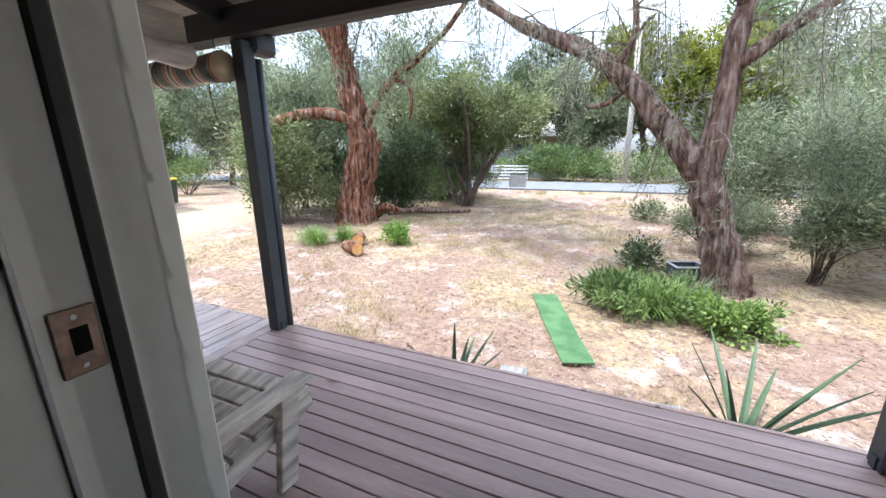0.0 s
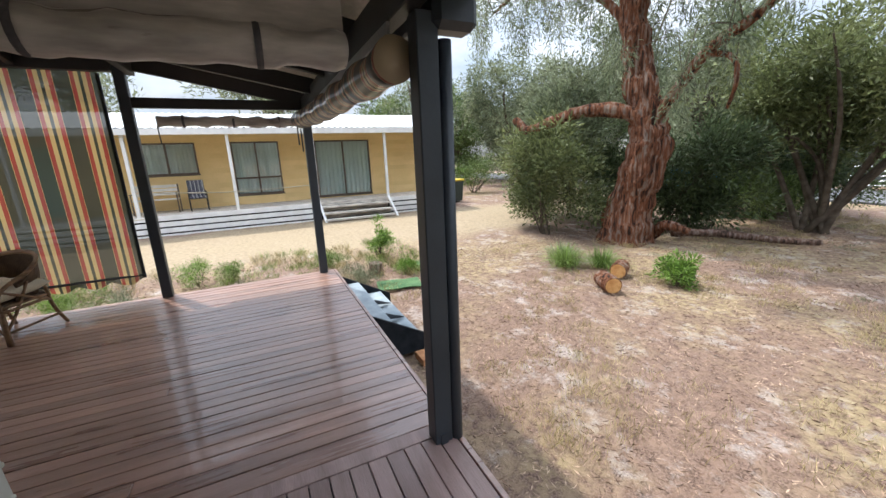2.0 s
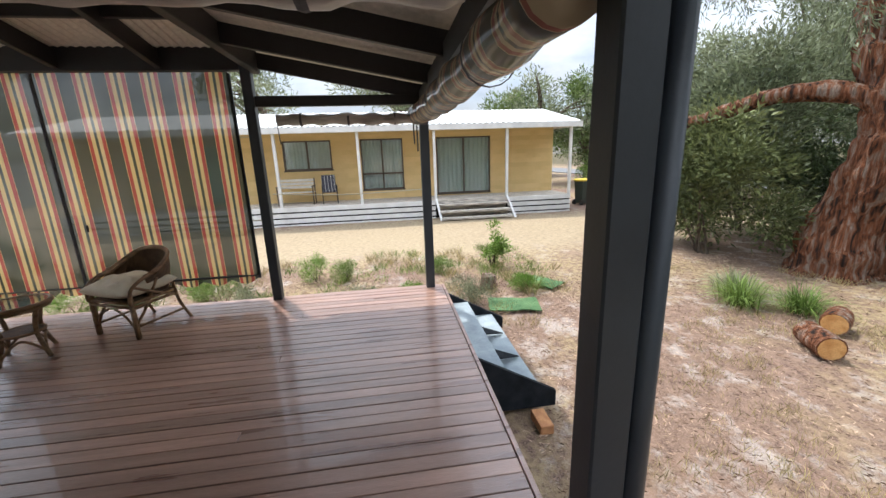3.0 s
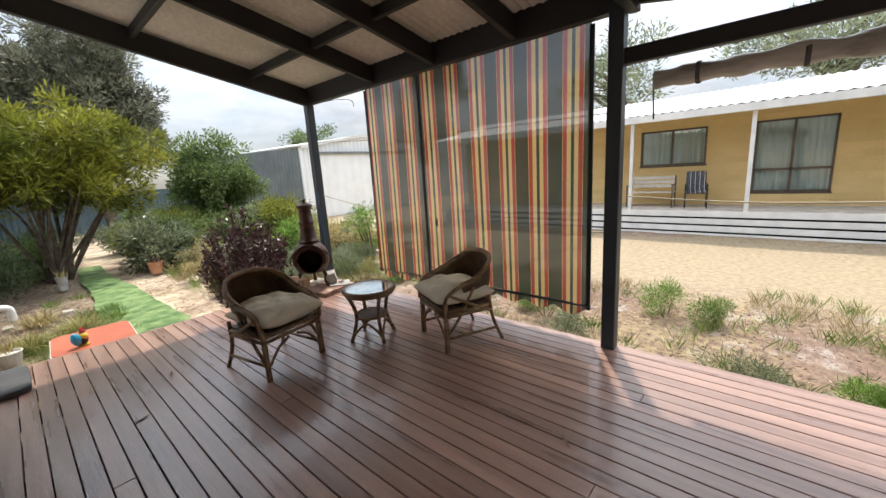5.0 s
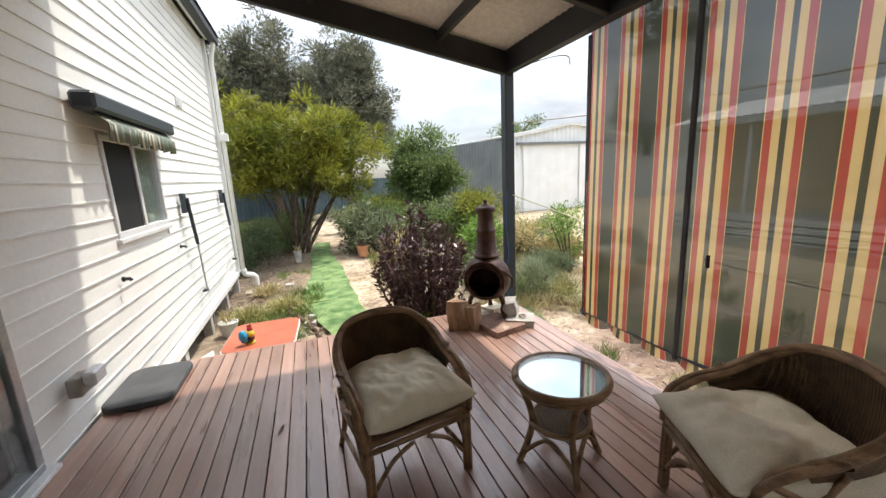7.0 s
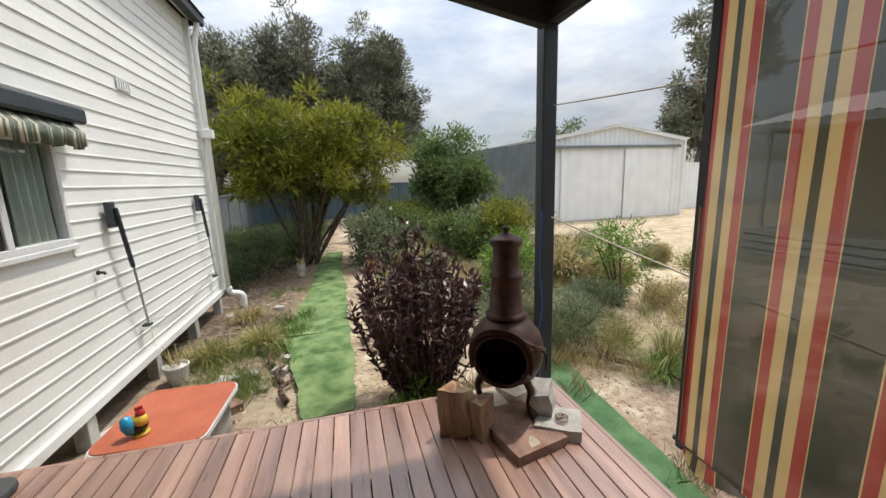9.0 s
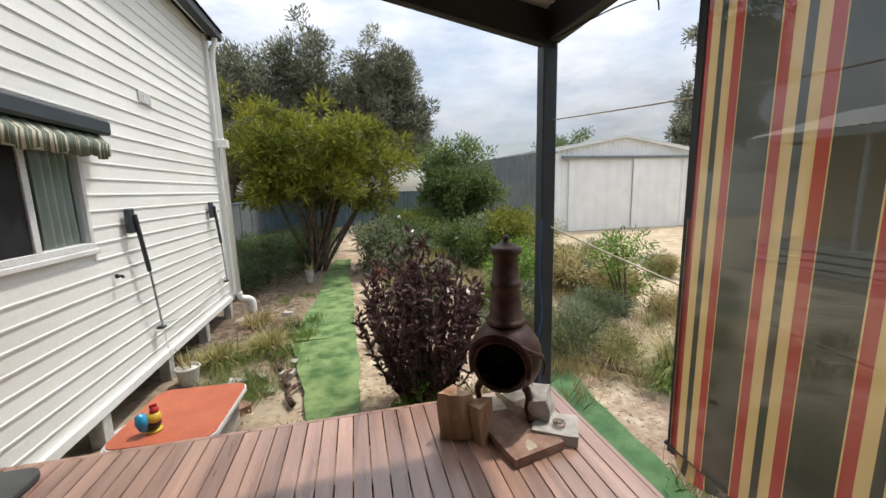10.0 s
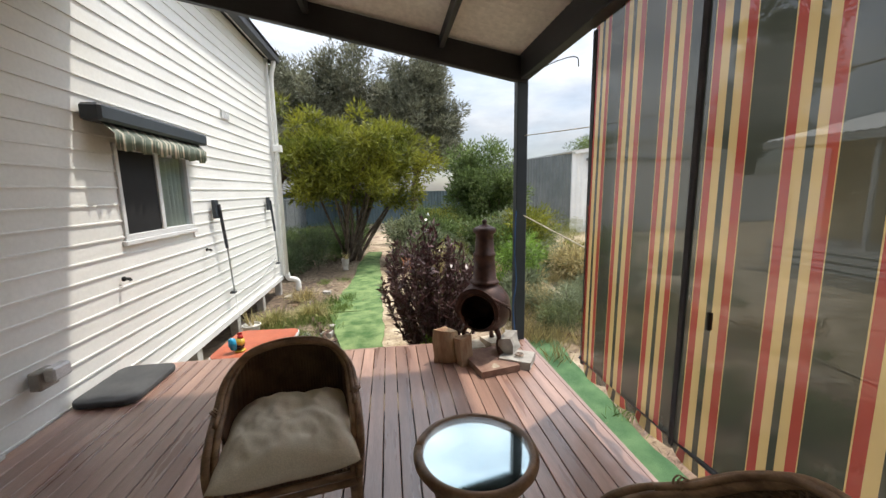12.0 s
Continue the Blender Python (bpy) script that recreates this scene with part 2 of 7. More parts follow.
L_fresh = leafy("fresh green leaves", (0.11, 0.21, 0.03), (0.22, 0.34, 0.07))
L_sedge = leafy("olive straw sedge leaves", (0.17, 0.17, 0.055), (0.40, 0.36, 0.15))
L_dry = leafy("dry grass", (0.33, 0.27, 0.12), (0.52, 0.44, 0.23))
L_purple = leafy("purple black leaves", (0.06, 0.022, 0.026), (0.16, 0.10, 0.095), trans=0.1, rough=0.3)
L_casu = leafy("dusty dark needles", (0.12, 0.125, 0.085), (0.27, 0.275, 0.19), trans=0.2)
L_spike = leafy("blue green spike leaves", (0.09, 0.15, 0.08), (0.18, 0.27, 0.15))
L_litter = shade("leaf litter", (0.17, 0.105, 0.075), (0.46, 0.34, 0.245), scale=2, fine=20, rough=0.9, bump=0, island=0.5, spec=0.15)


def glass_mat(name, tint=(0.9, 0.95, 0.95), rough=0.0):
    """Thin clear sheet: see-through, with gloss that grows towards grazing angles."""
    m = bpy.data.materials.new(name)
    m.use_nodes = True
    t = m.node_tree
    t.nodes.remove(t.nodes["Principled BSDF"])
    g, tr, mx, lw, pw, ma = (t.nodes.new("ShaderNode" + k) for k in ("BsdfGlossy", "BsdfTransparent", "MixShader", "LayerWeight", "Math", "Math"))
    g.inputs["Roughness"].default_value = rough
    tr.inputs[0].default_value = (*tint, 1)
    pw.operation, pw.inputs[1].default_value = "POWER", 4.0
    ma.operation, ma.inputs[1].default_value, ma.inputs[2].default_value = "MULTIPLY_ADD", 0.9, 0.06
    for u, v in ((lw.outputs["Facing"], pw.inputs[0]), (pw.outputs[0], ma.inputs[0]), (ma.outputs[0], mx.inputs[0]), (tr.outputs[0], mx.inputs[1]), (g.outputs[0], mx.inputs[2]), (mx.outputs[0], t.nodes["Material Output"].inputs[0])):
        t.links.new(u, v)
    return m


M_glass = glass_mat("window glass")
M_darkglass = glass_mat("tinted glass", (0.35, 0.36, 0.36))


def stripe_mat(name, period, clear, axis="Y", offset=0.0, rough=0.16):
    """Awning cloth: green ground with a red, yellow, green, yellow, red band in every period along one axis."""
    m = bpy.data.materials.new(name)
    m.use_nodes = True
    t = m.node_tree
    N, L = t.nodes.new, t.links.new
    p = t.nodes["Principled BSDF"]
    co, sx, a, f, r = N("ShaderNodeTexCoord"), N("ShaderNodeSeparateXYZ"), N("ShaderNodeMath"), N("ShaderNodeMath"), N("ShaderNodeValToRGB")
    L(co.outputs["Object"], sx.inputs[0])
    a.operation, a.inputs[1].default_value, a.inputs[2].default_value = "MULTIPLY_ADD", 1 / period, offset
    f.operation = "FRACT"
    L(sx.outputs[axis], a.inputs[0]), L(a.outputs[0], f.inputs[0]), L(f.outputs[0], r.inputs[0])
    r.color_ramp.interpolation = "CONSTANT"
    green, red, yel = (0.058, 0.066, 0.050, 1), (0.44, 0.07, 0.055, 1), (0.72, 0.52, 0.23, 1)
    e = r.color_ramp.elements
    e[0].position, e[0].color = 0.0, green
    e[1].position, e[1].color = 0.42, yel
    for q, c in ((0.435, red), (0.55, yel), (0.665, green), (0.755, yel), (0.87, red), (0.985, yel)):
        k = e.new(q)
        k.color = c
    n = N("ShaderNodeTexNoise")
    n.inputs["Scale"].default_value, n.inputs["Detail"].default_value = 1.3, 4
    L(co.outputs["Object"], n.inputs["Vector"])
    hs, v = N("ShaderNodeHueSaturation"), N("ShaderNodeMapRange")
    v.inputs["To Min"].default_value, v.inputs["To Max"].default_value = 0.75, 1.25
    L(n.outputs[0], v.inputs["Value"]), L(v.outputs[0], hs.inputs["Value"]), L(r.outputs[0], hs.inputs["Color"]), L(hs.outputs[0], p.inputs["Base Color"])
    p.inputs["Roughness"].default_value = rough
    p.inputs["Coat Weight"].default_value, p.inputs["Coat Roughness"].default_value = 0.5, 0.1
    w = N("ShaderNodeBump")
    w.inputs["Strength"].default_value, w.inputs["Distance"].default_value = 0.5, 0.03
    L(n.outputs[0], w.inputs["Height"]), L(w.outputs[0], p.inputs["Normal"])
    if clear:
        tr, mx = N("ShaderNodeBsdfTransparent"), N("ShaderNodeMixShader")
        tl = N("ShaderNodeBsdfTranslucent")
        m2 = N("ShaderNodeMixShader")
        m2.inputs[0].default_value = 0.36
        L(hs.outputs[0], tl.inputs[0]), L(p.outputs[0], m2.inputs[1]), L(tl.outputs[0], m2.inputs[2])
        mx.inputs[0].default_value = clear
        L(m2.outputs[0], mx.inputs[1]), L(tr.outputs[0], mx.inputs[2]), L(mx.outputs[0], t.nodes["Material Output"].inputs[0])
    return m


M_blind = stripe_mat("striped outdoor blind cloth", 0.303, 0.085, offset=0.572)
M_roll = stripe_mat("striped rolled blind cloth", 0.22, 0.0, "X", rough=0.6)
for nd in M_roll.node_tree.nodes:
    if nd.type == "VALTORGB":
        for i, e in enumerate(nd.color_ramp.elements):
            e.color = ((0.05, 0.055, 0.05, 1), (0.50, 0.42, 0.28, 1), (0.26, 0.09, 0.065, 1), (0.42, 0.34, 0.22, 1), (0.05, 0.055, 0.05, 1), (0.42, 0.34, 0.22, 1), (0.26, 0.09, 0.065, 1), (0.50, 0.42, 0.28, 1))[i]
M_valance = stripe_mat("striped awning cloth", 0.13, 0.0, "Y", rough=0.7)
for nd in M_valance.node_tree.nodes:
    if nd.type == "VALTORGB":
        for i, e in enumerate(nd.color_ramp.elements):
            e.color = (0.10, 0.13, 0.09, 1) if i in (0, 2, 4, 6) else (0.55, 0.50, 0.38, 1)


# ---- building helpers ----
def part(name, bm, material, parent=None, label="", smooth=False):
    me = bpy.data.meshes.new(name)
    if isinstance(bm, bmesh.types.BMesh):
        bmesh.ops.recalc_face_normals(bm, faces=bm.faces)
        bm.to_mesh(me)
        bm.free()
    else:
        me.from_pydata(*bm)
    me.materials.append(material)
    if smooth:
        me.shade_smooth()
    ob = new(name, me)
    ob.parent = parent
    if label:
        ob["label"] = label
    return ob


def thing(name, at=(0, 0, 0), rz=0, label="", category="", group="", kind=""):
    ob = new(name)
    ob.matrix_basis = pose(*at, 0, 0, rz)
    ob.empty_display_size = 0.1
    return tagged(ob, label, category, group, kind)


def box(bm, x0, x1, y0, y1, z0, z1, bevel=0.0, m=None):
    r = bmesh.ops.create_cube(bm, size=1.0, matrix=Matrix.LocRotScale(((x0 + x1) / 2, (y0 + y1) / 2, (z0 + z1) / 2), None, (abs(x1 - x0), abs(y1 - y0), abs(z1 - z0))))
    vs = r["verts"]
    if bevel:
        es = list({e for v in vs for e in v.link_edges})
        vs = list({v for f in bmesh.ops.bevel(bm, geom=es, offset=bevel, segments=1, affect="EDGES")["faces"] for v in f.verts} | {v for v in vs if v.is_valid})
    if m is not None:
        bmesh.ops.transform(bm, matrix=m, verts=[v for v in vs if v.is_valid])
    return bm


def B(*a, **k):
    return box(bmesh.new(), *a, **k)


def tube(bm, pts, rads, seg=8):
    pts = [Vector(p) for p in pts]
    if not hasattr(rads, "__len__"):
        rads = [rads] * len(pts)
    up, rings = None, []
    for i, p in enumerate(pts):
        d = (pts[min(i + 1, len(pts) - 1)] - pts[max(i - 1, 0)]).normalized()
        if up is None:
            up = d.orthogonal().normalized()
        up = (up - d * up.dot(d)).normalized()
        side = d.cross(up)
        rings.append([bm.verts.new(p + rads[i] * (math.cos(k * math.tau / seg) * up + math.sin(k * math.tau / seg) * side)) for k in range(seg)])
    for a, b in zip(rings, rings[1:]):
        for k in range(seg):
            bm.faces.new((a[k], a[(k + 1) % seg], b[(k + 1) % seg], b[k]))
    bm.faces.new(rings[0][::-1]), bm.faces.new(rings[-1])
    return bm


def smooth_line(pts, n=6, closed=False):
    """A rounded line through the given points."""
    P = [Vector(p) for p in pts]
    out = []
    for i in range(len(P) - 1):
        p0, p1, p2, p3 = P[max(i - 1, 0)], P[i], P[i + 1], P[min(i + 2, len(P) - 1)]
        for k in range(n):
            t = k / n
            out.append(0.5 * (2 * p1 + (p2 - p0) * t + (2 * p0 - 5 * p1 + 4 * p2 - p3) * t * t + (3 * p1 - p0 - 3 * p2 + p3) * t ** 3))
    return out + [P[-1]]


def lathe(bm, profile, seg=24, m=None):
    rings = [[bm.verts.new((r * math.cos(k * math.tau / seg), r * math.sin(k * math.tau / seg), z)) for k in range(seg)] for r, z in profile]
    for a, b in zip(rings, rings[1:]):
        for k in range(seg):
            bm.faces.new((a[k], a[(k + 1) % seg], b[(k + 1) % seg], b[k]))
    if m is not None:
        bmesh.ops.transform(bm, matrix=m, verts=[v for r in rings for v in r])
    return bm


def rough_block(sx, sy, sz, jag=0.02, cuts=3, seed=1):
    bm = B(-sx / 2, sx / 2, -sy / 2, sy / 2, 0, sz)
    bmesh.ops.subdivide_edges(bm, edges=bm.edges[:], cuts=cuts, use_grid_fill=True)
    for v in bm.verts:
        k = noise.noise_vector(v.co * 9 + Vector((seed * 7.1, 0, 0)))
        lift = v.co.z
        v.co += jag * k
        if lift < 1e-4:
            v.co.z = 0
    return bm


def blades(pos, way, length, width, droop=None, rs=None):
    """Leaves as pointed blades, two triangles each: vertices and faces."""
    n = len(pos)
    rs = rs or np.random.RandomState(1)
    way = way / np.maximum(np.linalg.norm(way, axis=1, keepdims=True), 1e-6)
    side = np.cross(way, rs.normal(size=(n, 3)))
    side /= np.maximum(np.linalg.norm(side, axis=1, keepdims=True), 1e-6)
    ln = (np.asarray(length) * rs.uniform(0.6, 1.25, n))[:, None]
    w = (np.asarray(width) * rs.uniform(0.7, 1.2, n))[:, None]
    mid = pos + way * ln * 0.45
    tip = pos + way * ln
    if droop is not None:
        tip = tip - np.array([[0, 0, 1.0]]) * ln * droop
    v = np.stack([pos, mid - side * w / 2, tip, mid + side * w / 2], 1).reshape(-1, 3)
    i = np.arange(n)[:, None] * 4
    return v, np.concatenate([i + [0, 1, 2], i + [0, 2, 3]], 0)


def leaf_mesh(name, verts, faces, material, parent=None, label=""):
    me = bpy.data.meshes.new(name)
    nv, nf = len(verts), len(faces)
    me.vertices.add(nv), me.loops.add(nf * 3), me.polygons.add(nf)
    me.vertices.foreach_set("co", np.ascontiguousarray(verts, dtype=np.float32).ravel())
    me.loops.foreach_set("vertex_index", np.ascontiguousarray(faces, dtype=np.int32).ravel())
    me.polygons.foreach_set("loop_start", np.arange(0, nf * 3, 3, dtype=np.int32))
    me.polygons.foreach_set("loop_total", np.full(nf, 3, dtype=np.int32))
    me.update(calc_edges=True)
    me.materials.append(material)
    ob = new(name, me)
    ob.parent = parent
    if label:
        ob["label"] = label
    return ob


def crown_points(rs, centers, per, spread):
    c = np.repeat(centers, per, 0)
    off = rs.normal(size=c.shape)
    off /= np.linalg.norm(off, axis=1, keepdims=True)
    off *= (rs.uniform(0, 1, (len(c), 1)) ** 0.5) * spread
    return c + off, off


GROUND = -0.6


def bush(name, at, size, clusters, per, leaf, material, label, category="shrub", low=0.15, stems=6, trunk=0.0, r0=0.04, spread=0.28, seed=1, hang=0.0, hollow=0.45, bark=None, lobes=0, lump=1.0):
    """A plant: a fan of stems from the base out to clumps of leaves that fill an uneven dome. size: half widths and height."""
    rs = np.random.RandomState(seed)
    t = thing(name, at, 0, label, category)
    rx, ry, h = size
    zc = (h * (1 + low)) / 2
    half = np.array([[rx, ry, h * (1 - low) / 2]])
    n_l = lobes or (13 if min(rx, h) > 1.2 else 16)
    lob = rs.normal(size=(n_l, 3))
    lob *= (rs.uniform(0.3, 0.78, (n_l, 1)) / np.linalg.norm(lob, axis=1, keepdims=True))
    size_l = rs.uniform(0.22, 0.42, (n_l, 1)) * lump
    pick = rs.randint(n_l, size=clusters)
    c = rs.normal(size=(clusters, 3))
    c /= np.linalg.norm(c, axis=1, keepdims=True)
    rad = hollow + (1 - hollow) * rs.uniform(0, 1, (clusters, 1)) ** 0.6
    c = (lob[pick] + c * rad * size_l[pick]) * half + np.array([[0, 0, zc]])
    stray = rs.uniform(0, 1, (clusters, 1)) < 0.3
    c = c + stray * rs.normal(size=c.shape) * half * 0.16
    base_r = spread * min(rx, ry, h)
    pts, off = crown_points(rs, c, per, base_r)
    pts[:, 2] = np.maximum(pts[:, 2], 0.03)
    way = off / base_r + 0.5 * (pts - np.array([[0, 0, zc]])) / np.array([[rx, ry, h]]) + rs.normal(size=off.shape) * 0.45
    way[:, 2] += 0.25 - hang
    leaf_mesh("crown", *blades(pts, way, leaf[0], leaf[1], rs=rs), material, t)
    top = Vector((0, 0, trunk))
    if trunk:
        bm = tube(bmesh.new(), smooth_line([(0, 0, -0.1), (0.06 * rx, -0.03, trunk * 0.5), top], 3), [r0 * (1.25 - 0.35 * k / 6) for k in range(7)], 8)
        part("trunk", bm, bark or M_twig, t, smooth=True)
    for k in range(stems):
        e = Vector(c[rs.randint(clusters)])
        s = top if trunk else Vector((rs.uniform(-0.08, 0.08) * rx, rs.uniform(-0.08, 0.08) * ry, -0.1))
        m = s.lerp(e, 0.5) + Vector((rs.uniform(-0.1, 0.1) * rx, rs.uniform(-0.1, 0.1) * ry, 0.08 * h))
        line = smooth_line([s, m, e], 4)
        bm = tube(bmesh.new(), line, [r0 * (0.75 - 0.62 * i / (len(line) - 1)) for i in range(len(line))], 5)
        part("stem", bm, bark or M_twig, t, smooth=True)
    return t


def upright_shrub(name, at, size, stems, leaves, leaf, material, label, seed):
    """A shrub of many upright rods, each set with leaves to its tip, so that the outline is spiky and open. size: half widths and height."""
    rs = np.random.RandomState(seed)
    t = thing(name, at, 0, label, "shrub")
    pts, ways = [], []
    for k in range(stems):
        a, q = rs.uniform(0, 2 * math.pi), rs.uniform(0, 1) ** 0.55
        out = Vector((math.cos(a) * size[0] * q, math.sin(a) * size[1] * q, 0))
        tip = out + Vector((0, 0, size[2] * (1 - 0.42 * q * q) * rs.uniform(0.66, 1.04)))
        line = smooth_line([Vector((out.x * 0.25, out.y * 0.25, -0.05)), out * 0.72 + Vector((0, 0, tip.z * 0.45)), tip], 4)
        bm = tube(bmesh.new(), line, [0.012 - 0.008 * i / (len(line) - 1) for i in range(len(line))], 5)
        part("stem", bm, M_twig, t, smooth=True)
        up = (tip - line[len(line) // 2]).normalized()
        for i in range(leaves):
            f = (0.16 + 0.84 * rs.uniform(0, 1) ** 0.75) * (len(line) - 1)
            b = min(int(f), len(line) - 2)
            pts.append(line[b].lerp(line[b + 1], f - b) + Vector(rs.normal(size=3) * 0.012))
            ways.append(up * 0.75 + Vector(rs.normal(size=3) * 0.62))
    leaf_mesh("crown", *blades(np.array(pts), np.array(ways), leaf[0], leaf[1], rs=rs), material, t)
    return t


def tufts(name, spots, n, length, width, material, label, seed, spread=0.05, lean=0.5, z=None, category="grass", kind="stuff", droop=0.25):
    rs = np.random.RandomState(seed)
    p = np.repeat(np.asarray(spots, float), n, 0)
    p = np.column_stack([p[:, 0] + rs.normal(size=len(p)) * spread, p[:, 1] + rs.normal(size=len(p)) * spread, p[:, 2] if p.shape[1] > 2 else np.full(len(p), GROUND if z is None else z)])
    way = np.column_stack([rs.normal(size=(len(p), 2)) * lean, np.ones(len(p))])
    ob = leaf_mesh(name, *blades(p, way, length, width, droop=droop, rs=rs), material)
    return tagged(ob, label, category, kind=kind)


def arching(name, at, n, ln, width, material, label, seed, spread=0.08, category="grass"):
    """A clump of long narrow leaves that rise and bend over."""
    rs = np.random.RandomState(seed)
    base = rs.normal(size=(n, 2)) * spread
    a = np.arctan2(base[:, 1], base[:, 0]) + rs.normal(size=n) * 0.5
    d = np.column_stack([np.cos(a), np.sin(a)])
    L_, lean = ln * rs.uniform(0.55, 1.15, n), rs.uniform(0.1, 0.75, n)
    side = np.column_stack([-d[:, 1], d[:, 0], np.zeros(n)])
    rows = []
    for f, wk in ((0, 0.8), (0.25, 1.0), (0.5, 0.95), (0.75, 0.7), (1.0, 0.08)):
        out = L_ * lean * (0.5 * f + 0.75 * f * f)
        up = L_ * (f * (1.05 - 0.25 * lean) - f * f * (0.25 + 0.65 * lean))
        p = np.column_stack([at[0] + base[:, 0] + d[:, 0] * out, at[1] + base[:, 1] + d[:, 1] * out, np.maximum(GROUND + 0.01, GROUND + up)])
        rows += [p - side * width * wk / 2, p + side * width * wk / 2]
    v = np.stack(rows, 1).reshape(-1, 3)
    i = np.arange(n)[:, None] * 10
    f = np.concatenate([i + np.array([2 * k + q for q in tri]) for k in range(4) for tri in ((0, 1, 3), (0, 3, 2))], 0)
    return tagged(leaf_mesh(name, v, f, material), label, category)


# ---- ground, road ----
def ground_sheet():
    near = np.linspace(-32, 32, 150)
    a = np.concatenate([[-400, -200, -100, -60, -42], near, [42, 60, 100, 200, 400]])
    X, Y = np.meshgrid(a - 4, a - 1, indexing="ij")
    n = len(a)
    Z = np.array([[noise.noise(Vector((x * 0.35, y * 0.35, 0))) * 0.035 + noise.noise(Vector((x * 1.6, y * 1.6, 4))) * 0.018 for y in Y[0]] for x in X[:, 0]]) + GROUND - 0.02
    v = np.stack([X, Y, Z], -1).reshape(-1, 3)
    i, j = np.meshgrid(np.arange(n - 1), np.arange(n - 1), indexing="ij")
    q = (i * n + j).ravel()
    f = np.concatenate([np.stack([q, q + n, q + n + 1], 1), np.stack([q, q + n + 1, q + 1], 1)])
    m = bpy.data.materials.new("sandy litter ground")
    m.use_nodes = True
    t = m.node_tree
    N, L = t.nodes.new, t.links.new
    p = t.nodes["Principled BSDF"]
    g, s = N("ShaderNodeNewGeometry"), N("ShaderNodeSeparateXYZ")
    L(g.outputs["Position"], s.inputs[0])

    def nz(scale, detail=5, rough=0.6):
        k = N("ShaderNodeTexNoise")
        k.inputs["Scale"].default_value, k.inputs["Detail"].default_value, k.inputs["Roughness"].default_value = scale, detail, rough
        L(g.outputs["Position"], k.inputs["Vector"])
        return k.outputs[0]

    def ramp(x, lo, hi):
        k = N("ShaderNodeMapRange")
        k.inputs["From Min"].default_value, k.inputs["From Max"].default_value = lo, hi
        L(x, k.inputs["Value"])
        return k.outputs[0]

    def maths(op, a, b):
        k = N("ShaderNodeMath")
        k.operation = op
        for i, x in enumerate((a, b)):
            if isinstance(x, (int, float)):
                k.inputs[i].default_value = x
            else:
                L(x, k.inputs[i])
        return k.outputs[0]

    def mix(f, a, b):
        k = N("ShaderNodeMixRGB")
        L(f, k.inputs[0])
        for i, x in ((1, a), (2, b)):
            if isinstance(x, tuple):
                k.inputs[i].default_value = (*x, 1)
            else:
                L(x, k.inputs[i])
        return k.outputs[0]

    big, mid, fine, grit = nz(0.35), nz(2.3, 9, 0.72), nz(11, 6), nz(70, 3)
    litter = mix(ramp(fine, 0.35, 0.66), (0.095, 0.062, 0.047), (0.27, 0.185, 0.135))
    litter = mix(ramp(grit, 0.42, 0.62), litter, (0.27, 0.185, 0.145))
    sand = mix(ramp(grit, 0.3, 0.7), (0.33, 0.285, 0.255), (0.51, 0.46, 0.42))
    dry = mix(ramp(fine, 0.35, 0.65), (0.27, 0.225, 0.10), (0.42, 0.35, 0.18))
    c = mix(maths("MULTIPLY", ramp(mid, 0.53, 0.64), 0.75), litter, sand)
    c = mix(maths("MULTIPLY", maths("MULTIPLY", ramp(big, 0.44, 0.56), ramp(fine, 0.38, 0.55)), 0.5), c, dry)
    wob = maths("MULTIPLY", maths("SUBTRACT", mid, 0.5), 2.2)
    # the sandy drive in front of the yellow house
    xs = maths("ADD", s.outputs["X"], wob)
    drive = maths("MULTIPLY", ramp(xs, -8.4, -9.6), ramp(xs, -14.4, -13.4))
    far = maths("MULTIPLY", ramp(s.outputs["Y"], -5.5, -8.0), ramp(xs, -7.0, -9.0))
    ysand = mix(ramp(fine, 0.3, 0.7), (0.26, 0.205, 0.135), (0.40, 0.325, 0.22))
    c = mix(maths("MULTIPLY", maths("MAXIMUM", drive, far), 0.92), c, ysand)
    # beach-like sand in the back garden
    back = maths("MULTIPLY", ramp(s.outputs["Y"], -3.0, -4.5), maths("MULTIPLY", ramp(mid, 0.38, 0.6), 0.75))
    c = mix(back, c, mix(ramp(fine, 0.3, 0.7), (0.50, 0.40, 0.27), (0.66, 0.56, 0.42)))
    # dark leaf mould beyond the street and under the far trees
    mulch = maths("MULTIPLY", maths("MULTIPLY", ramp(s.outputs["Y"], -3.8, -6.5), ramp(xs, -3.7, -2.8)), ramp(fine, 0.32, 0.56))
    c = mix(mulch, c, (0.10, 0.075, 0.055))
    away = maths("MAXIMUM", ramp(s.outputs["Y"], 26, 34), ramp(s.outputs["Y"], -24, -30))
    c = mix(away, c, (0.10, 0.085, 0.05))
    L(c, p.inputs["Base Color"])
    p.inputs["Roughness"].default_value, p.inputs["Specular IOR Level"].default_value = 0.95, 0.15
    b = N("ShaderNodeBump")
    b.inputs["Strength"].default_value, b.inputs["Distance"].default_value = 0.8, 0.03
    L(maths("ADD", fine, maths("MULTIPLY", grit, 0.4)), b.inputs["Height"]), L(b.outputs[0], p.inputs["Normal"])
    ob = leaf_mesh("ground", v, f, m)
    ob.data.shade_smooth()
    return tagged(ob, "dry sandy ground with leaf litter", "ground", kind="structure")


ground_sheet()
tagged(part("road", B(-200, 200, 19.6, 24.2, -0.75, -0.545), M_asph), "grey asphalt street across the front", "road", kind="structure")


